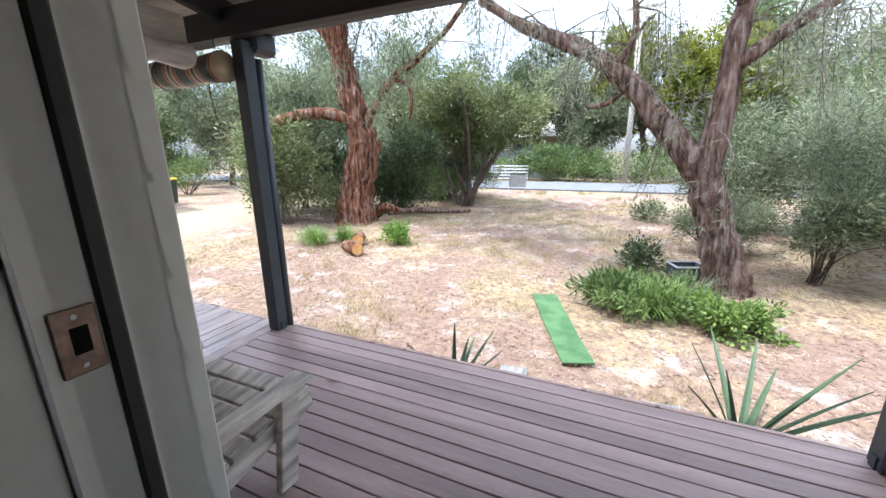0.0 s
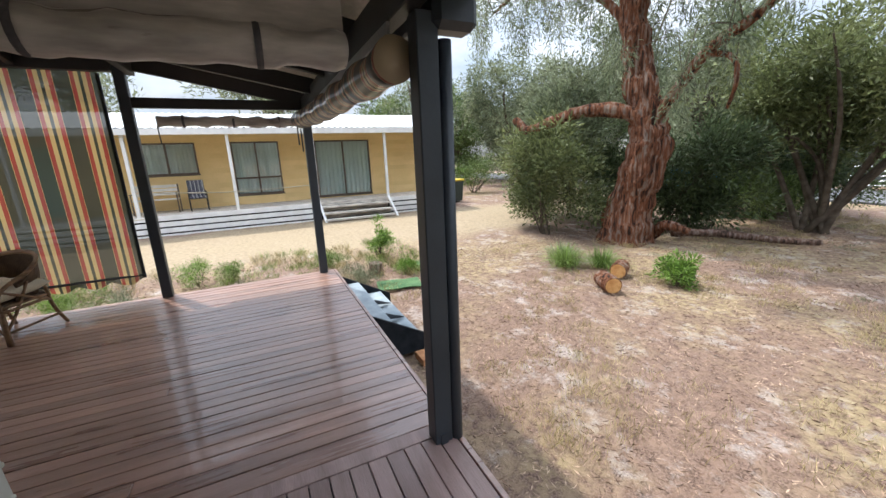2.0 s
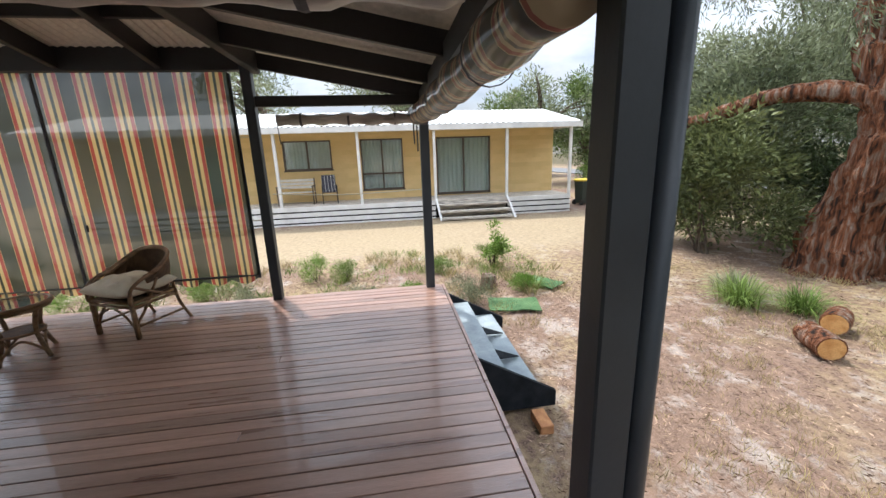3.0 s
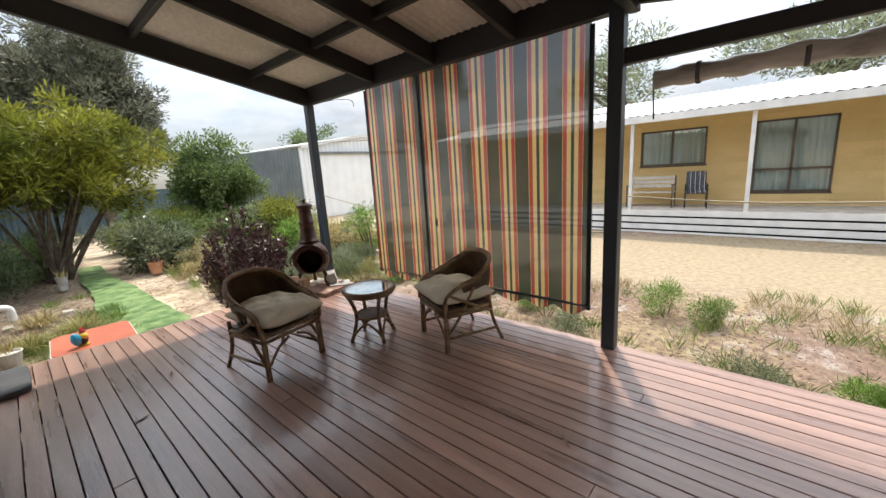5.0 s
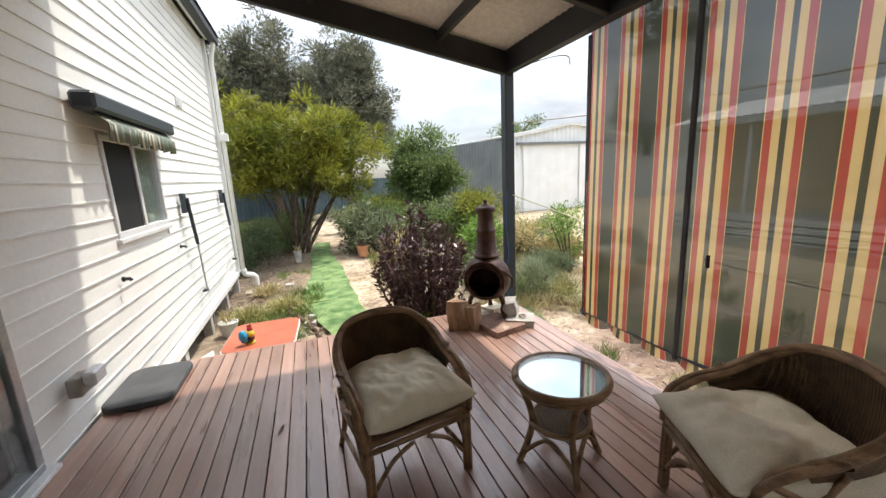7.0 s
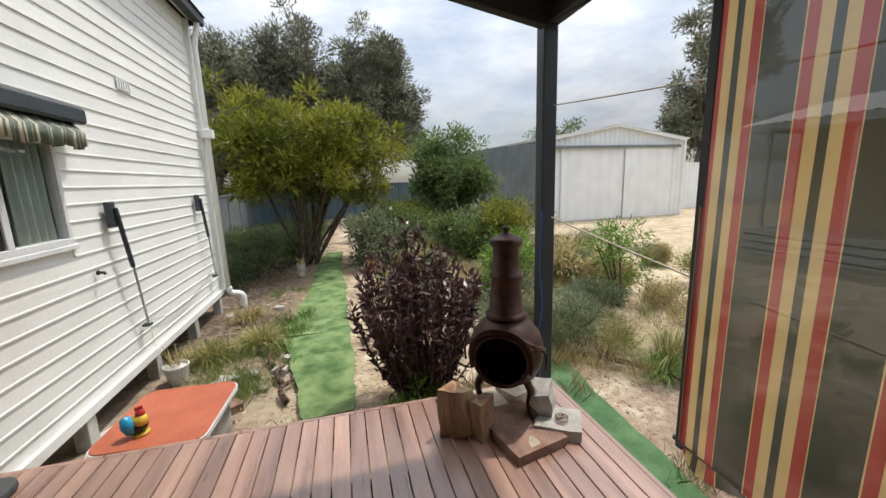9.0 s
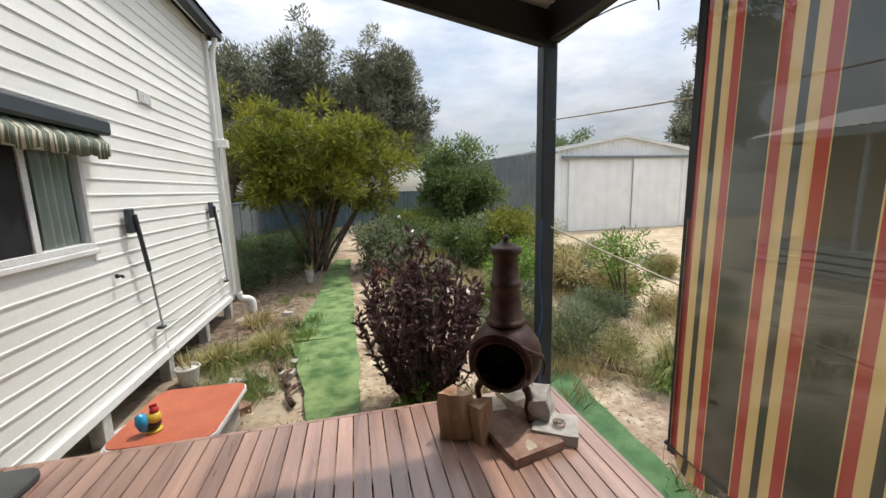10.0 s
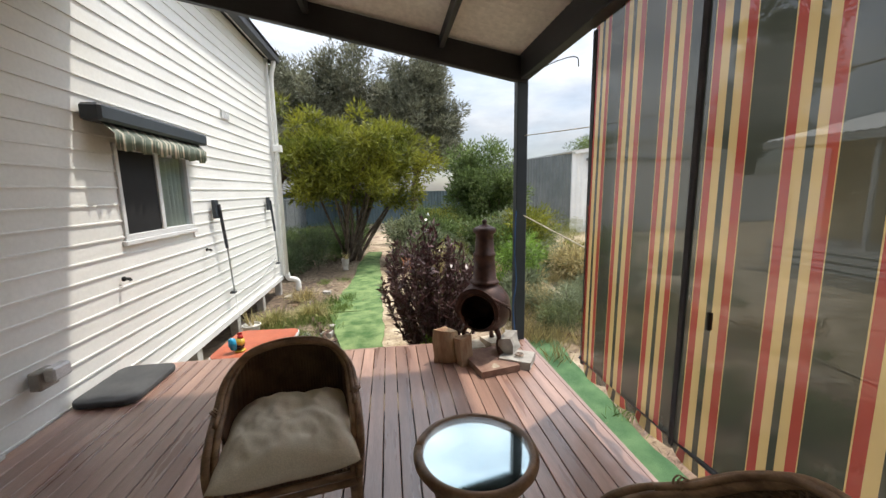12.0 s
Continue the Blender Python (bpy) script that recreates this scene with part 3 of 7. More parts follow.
# ---- house ----
def wall_with_boards(name, runs, z0, z1, pitch, place, openings, material, parent_label, lap=0.009):
    """A backing wall with a lapped board for every course; boards stop at the openings (a0, a1, zlow, zhigh)."""
    a0, a1 = runs
    top = thing(name, (0, 0, 0), 0, parent_label, "wall", kind="structure")
    rects = []
    cuts = sorted({a0, a1, *(o[0] for o in openings), *(o[1] for o in openings)})
    for u, v in zip(cuts, cuts[1:]):
        spans = [(z0, z1)]
        for o in openings:
            if o[0] <= u and v <= o[1]:
                spans = [(z0, o[2]), (o[3], z1)]
        rects += [(u, v, lo, hi) for lo, hi in spans if hi - lo > 0.01]
    bm = bmesh.new()
    for u, v, lo, hi in rects:
        box(bm, u, v, -0.12, 0, lo, hi, m=place)
    part("backing", bm, material, top)
    shared = {}
    k = 0
    while z0 + k * pitch < z1 - 0.02:
        lo, hi = z0 + k * pitch, min(z0 + (k + 1) * pitch, z1)
        segs = [(a0, a1)]
        for o in openings:
            if o[2] < hi - 0.01 and o[3] > lo + 0.01:
                segs = [q for s in segs for q in ((s[0], min(s[1], o[0])), (max(s[0], o[1]), s[1])) if q[1] - q[0] > 0.01]
        for u, v in segs:
            ln = round(v - u, 4)
            key = (ln, round(hi - lo, 4))
            if key not in shared:
                h = hi - lo
                bm = bmesh.new()
                prof = [(0.0, 0.0), (lap + 0.006, 0.0), (lap + 0.006, 0.012), (lap, 0.016), (0.004, h - 0.0005), (0.0, h - 0.0005)]
                ends = [[bm.verts.new((x, d, z)) for d, z in prof] for x in (0, ln)]
                for i in range(len(prof)):
                    j = (i + 1) % len(prof)
                    bm.faces.new((ends[0][i], ends[0][j], ends[1][j], ends[1][i]))
                bm.faces.new(ends[0]), bm.faces.new(ends[1])
                ob = part("weatherboard", bm, material, top)
                shared[key] = ob.data
            else:
                ob = new("weatherboard", shared[key])
                ob.parent = top
            ob.matrix_basis = place @ pose(u, 0.001, lo)
        k += 1
    return top


# outer face of the side wall at x = -1.85, looking out to -x; of the front wall at y = 0.5, looking out to +y
SIDE = Matrix(((0, -1, 0, -1.85), (1, 0, 0, 0), (0, 0, 1, 0), (0, 0, 0, 1)))
FRONT = pose(0, 0.50, 0)
WALL_TOP = 4.08
SLIDE = -2.43
wall_with_boards("wall_side", (-8.42, 0.50), -0.296, WALL_TOP, 0.1407, SIDE, [(-5.0, -3.80, 1.085, 1.92), (SLIDE, -0.35, 0.0, 2.1)], M_white, "white lapped weatherboard side wall of house")
wall_with_boards("wall_front", (-1.89, 6.0), -0.22, 2.55, 0.1385, FRONT, [(-0.044, 0.86, 0.0, 2.06)], M_jamb, "pale weatherboard front wall of house")
for nm, args in (("wall_back", (-1.75, 6, -8.42, -8.30, -0.22, WALL_TOP)), ("wall_far", (5.88, 6, -8.30, 0.38, -0.22, WALL_TOP)), ("wall_upper", (-1.89, 6, 0.38, 0.5, 2.55, WALL_TOP))):
    tagged(part(nm, B(*args), M_white), "white painted house wall", "wall", kind="structure")
# floor and ceiling take the grey with indoor shade painted in
tagged(part("floor", B(-1.84, 5.88, -8.30, 0.38, -0.22, -0.02), M_room), "timber floor inside the house, painted dim for shade", "floor", kind="structure")
tagged(part("ceiling", B(-1.84, 5.88, -8.30, 0.38, 2.6, 2.7), M_room), "plain ceiling inside the house, painted dim for shade", "ceiling", kind="structure")
bm = bmesh.new()
rv = [bm.verts.new(c) for c in ((-2.145, -8.52, 4.13), (6.4, -8.52, 4.13), (6.4, 0.9, 4.13), (-2.145, 0.9, 4.13), (2, -5.2, 5.6), (2, -2.8, 5.6))]
for q in ((0, 1, 4), (1, 2, 5, 4), (2, 3, 5), (3, 0, 4, 5), (0, 3, 2, 1)):
    bm.faces.new([rv[i] for i in q])
tagged(part("roof", bm, M_roofd), "dark hipped sheet roof of house", "roof", kind="structure")
gut = thing("gutter", (0.085, 0, 0.13), label="dark metal eaves gutter with white downpipe", category="gutter")
part("channel", B(-2.2, -2.07, -8.52, 0.9, 3.87, 3.99, 0.01), M_roofd, gut)
part("channel", B(-2.07, 6.4, -8.52, -8.45, 3.87, 3.99, 0.01), M_roofd, gut)
part("soffit", B(-2.07, -2.0, -8.42, 0.9, 3.93, 3.95), M_trim, gut)
bm = tube(bmesh.new(), smooth_line([(-2.13, -8.37, 3.88), (-2.12, -8.37, 3.8), (-2.08, -8.37, 3.66), (-2.06, -8.37, 3.5)], 4) + [Vector((-2.06, -8.37, -0.38))], 0.04, 10)
part("downpipe", bm, M_trim, gut, "white round downpipe", True)
part("overflow_box", B(-2.15, -2.0, -8.45, -8.29, 2.15, 2.29, 0.01), M_trim, gut)
bm = tube(bmesh.new(), smooth_line([(-2.06, -8.37, -0.34), (-2.08, -8.40, -0.45), (-2.2, -8.44, -0.49), (-2.25, -8.46, -0.56), (-2.25, -8.46, -0.75)], 4), 0.055, 10)
part("elbow", bm, M_trim, gut, smooth=True)
tagged(part("corner_trim", B(-1.91, -1.82, -8.46, -8.36, -0.27, WALL_TOP - 0.02, 0.004), M_trim), "white corner stop on house wall", "trim", kind="structure")
tagged(part("baseboard", B(-1.898, -1.86, -8.40, -3.7, -0.33, -0.245, 0.004), M_trim), "white bottom plate under the weatherboards", "trim", kind="structure")
for i, y in enumerate((-4.75, -5.95, -7.1, -8.2)):
    st = tagged(part("house_stump", B(-1.885, -1.77, y - 0.06, y + 0.06, -0.65, -0.25, 0.005), M_concrete), "pale square stump under the house wall", "stump", "house stumps")
# black sheet that paints the shade under the house floor
tagged(part("underfloor_shade", B(0.6, 0.7, -8.4, -3.7, -0.7, -0.24), M_soot_shade), "black sheet painted as the shade under the house", "wall", kind="structure")


M_screen = shade("black insect screen mesh", (0.012, 0.012, 0.013), (0.022, 0.022, 0.024), scale=6, fine=300, rough=0.7, bump=0.1, spec=0.3)


def window_side():
    """Sliding window in the side wall: right pane with a drawn curtain behind."""
    y0, y1, z0, z1 = -5.0, -3.80, 1.085, 1.92
    w = thing("window_1", (0.13, 0, 0), label="white aluminium sliding window with insect screen", category="window", kind="structure")
    f = bmesh.new()
    for a in ((y0, y1, z0, z0 + 0.05), (y0, y1, z1 - 0.05, z1), (y0, y0 + 0.045, z0 + 0.05, z1 - 0.05), (y1 - 0.045, y1, z0 + 0.05, z1 - 0.05), ((y0 + y1) / 2 - 0.03, (y0 + y1) / 2 + 0.03, z0 + 0.05, z1 - 0.05)):
        box(f, -2.008, -1.93, *a, 0.004)
    part("window_frame", f, M_alu, w)
    part("window_sill", B(-2.025, -1.95, y0 - 0.03, y1 + 0.03, z0 - 0.045, z0 - 0.002, 0.006), M_alu, w)
    part("screen", B(-1.992, -1.987, (y0 + y1) / 2 + 0.03, y1 - 0.045, z0 + 0.05, z1 - 0.05), M_screen, w, "black insect screen")
    p = part("pane", B(-1.975, -1.97, y0 + 0.045, (y0 + y1) / 2 - 0.03, z0 + 0.05, z1 - 0.05), M_glass, w)
    p.visible_shadow = False
    curtain("curtain", (-1.79, y0 + 0.06), (-1.79, y0 + 0.40), 0.95, 2.0, 4)
    return w


def curtain(name, a, b, z0, z1, folds=7):
    a, b = Vector(a), Vector(b)
    d = (b - a)
    nrm = Vector((-d.y, d.x)).normalized()
    bm = bmesh.new()
    n = folds * 8
    rows = []
    for z in (z0, (z0 + z1) / 2, z1):
        rows.append([])
        for k in range(n + 1):
            q = a + d * k / n + nrm * 0.03 * math.sin(k / n * folds * math.tau) * (1.1 if z == z0 else 0.8)
            rows[-1].append(bm.verts.new((q.x, q.y, z)))
    for r, s in zip(rows, rows[1:]):
        for k in range(n):
            bm.faces.new((r[k], r[k + 1], s[k + 1], s[k]))
    ob = part(name, bm, M_curtain, smooth=True)
    ob.modifiers.new("thick", "SOLIDIFY").thickness = 0.003
    return tagged(ob, "pale folded curtain hanging inside the window", "curtain")


window_side()


def slider_side():
    y0, y1, z1 = SLIDE, -0.35, 2.1
    w = thing("door_1", (0.13, 0, 0), label="closed sliding glass door in grey aluminium frame", category="door", kind="structure")
    f = bmesh.new()
    for a in ((y0, y1, 0, 0.07), (y0, y1, z1 - 0.06, z1), (y0, y0 + 0.06, 0.07, z1 - 0.06), (y1 - 0.06, y1, 0.07, z1 - 0.06), (-1.21, -1.15, 0.07, z1 - 0.06)):
        box(f, -2.008, -1.92, *a, 0.004)
    part("door_frame", f, M_grayalu, w)
    part("threshold", B(-2.06, -1.9, y0 - 0.03, y1, 0.002, 0.03, 0.004), M_alu, w)
    for a in ((y0 + 0.06, -1.21), (-1.15, y1 - 0.06)):
        g = part("pane", B(-1.99, -1.984, *a, 0.07, z1 - 0.06), M_glass, w)
        g.visible_shadow = False
    curtain("curtain", (-1.71, SLIDE + 0.1), (-1.71, -0.8), 0.05, 2.2, 12)


slider_side()


def front_door_frame():
    w = thing("door_2", label="open front doorway with ivory painted jambs", category="door", kind="structure")
    part("jamb", B(-0.084, -0.044, 0.446, 0.54, 0, 2.1, 0.005), M_jamb, w)
    part("jamb", B(-0.084, -0.044, 0.24, 0.420, 0, 2.1, 0.003), M_jamb, w)
    part("jamb", B(0.86, 0.90, 0.24, 0.53, 0, 2.1, 0.003), M_jamb, w)
    part("head", B(-0.044, 0.86, 0.24, 0.53, 2.06, 2.1, 0.003), M_jamb, w)
    part("seal", B(-0.07, -0.036, 0.421, 0.445, 0, 2.06, 0.004), M_black, w, "black rubber door seal")
    s = part("strike_plate", B(-0.044, -0.0405, 0.372, 0.418, 1.078, 1.165, 0.002), M_bronze, w, "worn bronze strike plate")
    # black plate that paints the dark of the latch recess
    part("latch_hole", B(-0.042, -0.0395, 0.388, 0.406, 1.105, 1.140), M_soot_shade, s)
    for z in (1.089, 1.153):
        part("screw", lathe(bmesh.new(), [(0.0, 0.0), (0.004, 0.0), (0.003, 0.001), (0.0, 0.001)], 10, pose(-0.0405, 0.395, z, 0, 90, 0)), M_galv, s)
    part("bead", B(-0.044, -0.038, 0.352, 0.358, 0, 2.06, 0.001), M_grayalu, w)
    part("wall_lining", B(-0.114, -0.044, -0.6, 0.235, 0, 2.6), M_oldwood, w)
    part("threshold", B(-0.044, 0.86, 0.24, 0.54, -0.02, 0.006), M_oldwood, w)


front_door_frame()


# ---- veranda frame ----
def post(x, y, z0, z1, label, round_side=False):
    p = thing("post", (x, y, 0), 0, label, "post", "veranda posts")
    part("shaft", B(-0.05, 0.05, -0.05, 0.05, z0, z1, 0.006), M_char, p)
    part("bracket", B(-0.056, 0.056, -0.02, 0.02, z0, z0 + 0.06), M_char, p)
    if round_side:
        part("pipe", tube(bmesh.new(), [(0.02, 0.085, z0 - 0.5), (0.02, 0.085, z1 - 0.1)], 0.035, 12), M_char, p, "dark round pipe strapped beside the post", True)
    return p


post(-1.785, 2.17, 0.0, 2.06, "charcoal painted square veranda post with round downpipe", True)
post(-5.385, 2.11, -0.6, 2.04, "charcoal painted square veranda post at deck corner")
post(-5.385, 0.335, -0.6, 2.5, "charcoal painted square veranda post beside the striped blind")
post(-5.385, -3.64, -0.6, 2.45, "charcoal painted square veranda post behind the chiminea")
post(1.72, 2.17, 0.0, 2.06, "charcoal painted square veranda post on front deck")


def beam(name, a, b, w, h, label, mat=None):
    """A timber of section w by h whose top centre line runs from a to b."""
    a, b = Vector(a), Vector(b)
    d = b - a
    bm = B(-w / 2, w / 2, 0, d.length, -h, 0, 0.005)
    q = d.to_track_quat("Y", "Z")
    ob = part(name, bm, mat or M_beam)
    ob.matrix_basis = Matrix.LocRotScale(a, q, None)
    return tagged(ob, label, "beam")


beam("edge_beam", (-5.40, -3.72, 2.655), (-5.40, 0.44, 2.655), 0.09, 0.215, "black painted edge beam carrying patio roof")
SLOPE = 0.2
EAVE = 2.61
RAFTER_Y = (-3.61, -2.24, -1.34, -0.46, 0.36)
for i, y in enumerate(RAFTER_Y):
    beam("rafter", (-5.46, y, EAVE), (-1.905, y, EAVE + 3.555 * SLOPE), 0.055 if i else 0.07, 0.17 if i else 0.21, "black painted sloping rafter under patio roof")
for x in (-4.65, -3.55):
    for y0, y1 in zip(RAFTER_Y, RAFTER_Y[1:]):
        z = EAVE + (x + 5.46) * SLOPE - 0.01
        beam("nogging", (x, y0 + 0.03, z), (x, y1 - 0.03, z), 0.045, 0.09, "short black nogging between rafters")
beam("wall_plate", (-1.93, -3.6, 3.3), (-1.93, 0.44, 3.3), 0.06, 0.15, "black wall plate along house")
beam("front_beam", (-5.5, 2.11, 2.23), (4.5, 2.11, 2.23), 0.08, 0.165, "black painted front veranda beam")
beam("side_rail", (-5.40, 0.335, 2.20), (-5.40, 2.11, 2.20), 0.07, 0.105, "black horizontal rail above the rolled blind")
for x in (-5.40, -4.5, -3.6, -2.7, -1.85, -0.9, 0.0, 0.9, 1.8):
    beam("rafter", (x, 0.40 if x < -2 else 0.52, 2.62 if x < -2 else 2.60), (x, 2.28, 2.265), 0.055, 0.15, "black painted veranda rafter falling to the front")
beam("header_beam", (-5.45, 0.42, 2.62), (-1.90, 0.42, 2.62), 0.07, 0.2, "black header beam between the two roofs")
bm = bmesh.new()
iv = [bm.verts.new((x, y, z)) for y in (0.40, 0.415) for x, z in ((-5.1, 2.6), (-1.9, 2.6), (-1.9, EAVE + 3.5 * SLOPE), (-5.1, EAVE + 0.34 * SLOPE))]
for q in ((0, 1, 2, 3), (7, 6, 5, 4), (0, 4, 5, 1), (1, 5, 6, 2), (2, 6, 7, 3), (3, 7, 4, 0)):
    bm.faces.new([iv[i] for i in q])
tagged(part("infill", bm, M_beam), "dark infill above header beam", "wall", kind="structure")


def ribbed(name, x0, x1, y0, y1, zf, along, rib, mat, label, h=0.018):
    """A roof sheet with rounded ribs; the ribs run along 'x' or 'y'; zf gives its height."""
    bm = bmesh.new()
    span = (y1 - y0) if along == "x" else (x1 - x0)
    n = int(span / rib) * 4
    rows = []
    for k in range(n + 1):
        u = span * k / n
        dz = h * (math.sin(k * math.pi / 2) * 0.5 + 0.5)
        if along == "x":
            rows.append([bm.verts.new((x, y0 + u, zf(x, y0 + u) + dz)) for x in (x0, x1)])
        else:
            rows.append([bm.verts.new((x0 + u, y, zf(x0 + u, y) + dz)) for y in (y0, y1)])
    for a, b in zip(rows, rows[1:]):
        bm.faces.new((a[0], a[1], b[1], b[0]))
    ob = part(name, bm, mat)
    ob.modifiers.new("thick", "SOLIDIFY").thickness = 0.004
    return tagged(ob, label, "roof", kind="structure")


ribbed("roof_patio", -5.62, -1.868, -3.655, 0.44, lambda x, y: EAVE + 0.015 + (x + 5.46) * SLOPE, "x", 0.076, M_roofu, "pale corrugated patio roof sheet")
ribbed("roof_veranda", -5.6, 4.5, 0.40, 2.36, lambda x, y: 2.65 - (y - 0.40) * 0.19, "y", 0.076, M_roofu, "pale corrugated front veranda roof sheet")
fg = thing("gutter", label="charcoal metal gutter along front veranda", category="gutter")
part("channel", B(-5.65, 4.5, 2.30, 2.40, 2.13, 2.25, 0.012), M_char, fg)
part("outlet", B(-1.84, -1.70, 2.19, 2.40, 1.99, 2.14, 0.03), M_char, fg, "dark boxed downpipe outlet")


# ---- blinds ----
def dropped_blind():
    b = thing("outdoor_blind", (-5.46, -0.045, 0.015), 0, "lowered striped green, red and yellow see-through blind", "blind")
    bm = bmesh.new()
    ys, zs = np.linspace(-2.47, 0.18, 40), np.linspace(0.27, 2.46, 14)
    grid = [[bm.verts.new((0.02 * math.sin(y * 2.3 + z * 0.6) * (2.5 - z) * 0.5 + 0.006 * math.sin(y * 11), y, z)) for z in zs] for y in ys]
    for r, s in zip(grid, grid[1:]):
        for k in range(len(zs) - 1):
            bm.faces.new((r[k], r[k + 1], s[k + 1], s[k]))
    part("cloth", bm, M_blind, b, smooth=True)
    part("bottom_rail", tube(bmesh.new(), [(0, -2.5, 0.265), (0.0, 0.2, 0.265)], 0.013, 8), M_char, b, smooth=True)
    bm = bmesh.new()
    n = 120
    top, low = [], []
    for k in range(n + 1):
        y = -2.45 + 2.61 * k / n
        s = abs(math.sin(k / n * math.pi * 9))
        x = 0.02 * math.sin(k * 0.5)
        top.append(bm.verts.new((x * 0.3, y, 0.26)))
        low.append(bm.verts.new((x, y, 0.228 - 0.06 * s)))
    for k in range(n):
        bm.faces.new((top[k], top[k + 1], low[k + 1], low[k]))
    part("valance", bm, M_blind, b, "scalloped hem below the rail")
    for y in (-2.47, 0.18):
        part("edge_binding", B(-0.006, 0.006, y - 0.018, y + 0.018, 0.23, 2.42), M_char, b)
    part("seam", B(-0.004, 0.014, -1.617, -1.59, 0.23, 2.44), M_strap, b, "dark vertical seam with zip")
    z = part("zip_pull", B(0.012, 0.03, -1.45, -1.433, 0.87, 0.945, 0.003), M_black, b)
    part("head_tube", tube(bmesh.new(), [(0.0, -2.5, 2.46), (0.0, 0.2, 2.46)], 0.025, 8), M_char, b, smooth=True)
    return b


dropped_blind()


def rolled(name, a, b, r, mat, label, sag=0.04, straps=2, seed=1):
    """A blind rolled up along a line, slightly lumpy, tied with straps."""
    a, b = Vector(a), Vector(b)
    t = thing(name, (0, 0, 0), 0, label, "blind")
    rs = random.Random(seed)
    n = 28
    pts = [a.lerp(b, k / n) - Vector((0, 0, sag * math.sin(math.pi * k / n))) for k in range(n + 1)]
    bm = tube(bmesh.new(), pts, [r * (1 + 0.10 * math.sin(k * 1.3 + seed) + rs.uniform(-0.05, 0.05)) for k in range(n + 1)], 16)
    for v in bm.verts:
        v.co += 0.012 * noise.noise_vector(v.co * 7)
    part("roll", bm, mat, t, smooth=True)
    d = (b - a).normalized()
    for k in range(straps):
        c = a.lerp(b, (k + 0.5) / straps) - Vector((0, 0, sag * 0.8))
        s = bmesh.new()
        lathe(s, [(r * 1.13, -0.012), (r * 1.17, 0.0), (r * 1.13, 0.012)], 16, Matrix.LocRotScale(c, d.to_track_quat("Z", "Y"), None))
        part("strap", s, M_strap, t)
    return t


rolled("rolled_blind", (-5.35, 2.04, 1.98), (-1.84, 2.06, 1.89), 0.092, M_roll, "rolled up green and red striped blind under front beam", 0.03, 3, 2)
tagged(part("rail_strip", B(-5.33, -1.92, 2.06, 2.075, 2.01, 2.06), M_grayalu), "grey metal strip above the rolled blind", "rail")
rolled("rolled_blind", (-1.87, 0.56, 1.915), (-1.87, 1.86, 1.915), 0.07, M_pvc, "rolled up clear grey vinyl blind at house corner", 0.01, 2, 5)
part("flap", B(-1.90, -1.875, 0.56, 1.86, 1.92, 2.14), M_pvc, [o for o in scene.objects if o.name.startswith("rolled_blind")][-1])
rolled("rolled_blind", (-5.40, 0.57, 1.965), (-5.40, 2.04, 1.955), 0.058, M_pvc, "thin rolled clear vinyl blind between posts", 0.0, 3, 9)


def hanging_strap(x, y, z, ln):
    bm = B(-0.012, 0.012, -0.003, 0.003, -ln, 0)
    s = part("blind_strap", bm, M_black)
    s.matrix_basis = pose(x, y, z, 4, 6, 25)
    return tagged(s, "black strap dangling from blind", "strap")


hanging_strap(-5.42, 0.56, 1.92, 0.2), hanging_strap(-5.36, 2.03, 1.88, 0.28), hanging_strap(-5.43, 2.0, 1.9, 0.22)


# ---- side window awning ----
def window_awning():
    a = thing("window_awning", (0.13, 0, 0), label="grey cassette awning with green striped scalloped cloth", category="awning")
    bm = B(-2.16, -2.005, -5.20, -3.47, 2.045, 2.175, 0.02)
    part("cassette", bm, M_char, a, "slate blue metal cassette")
    bm = bmesh.new()
    n = 96
    rows = [[], [], []]
    for k in range(n + 1):
        y = -5.12 + 1.56 * k / n
        w = 0.012 * math.sin(k * 0.9)
        rows[0].append(bm.verts.new((-2.08, y, 2.06)))
        rows[1].append(bm.verts.new((-2.17 + w, y, 1.965)))
        rows[2].append(bm.verts.new((-2.165 + 1.6 * w, y, 1.865 - 0.035 * abs(math.sin(k / n * math.pi * 6)))))
    for r, s in zip(rows, rows[1:]):
        for k in range(n):
            bm.faces.new((r[k], r[k + 1], s[k + 1], s[k]))
    c = part("valance", bm, M_valance, a, smooth=True)
    c.modifiers.new("thick", "SOLIDIFY").thickness = 0.003
    for y in (-5.49, -7.70):
        arm = thing("awning_arm", (0.13, 0, 0), label="dark metal folding awning arm fixed to wall", category="awning arm", group="awning arms")
        part("wall_bracket", B(-2.07, -2.02, y - 0.05, y + 0.05, 1.16, 1.40, 0.008), M_char, arm)
        part("arm", tube(bmesh.new(), [(-2.08, y - 0.02, 1.34), (-2.09, y - 0.12, 0.75)], 0.022, 8), M_char, arm)
        part("rod", tube(bmesh.new(), [(-2.09, y - 0.12, 0.78), (-2.075, y - 0.25, 0.1)], 0.012, 8), M_galv, arm)
        part("foot", B(-2.09, -2.02, y - 0.3, y - 0.22, 0.08, 0.11, 0.005), M_char, arm)


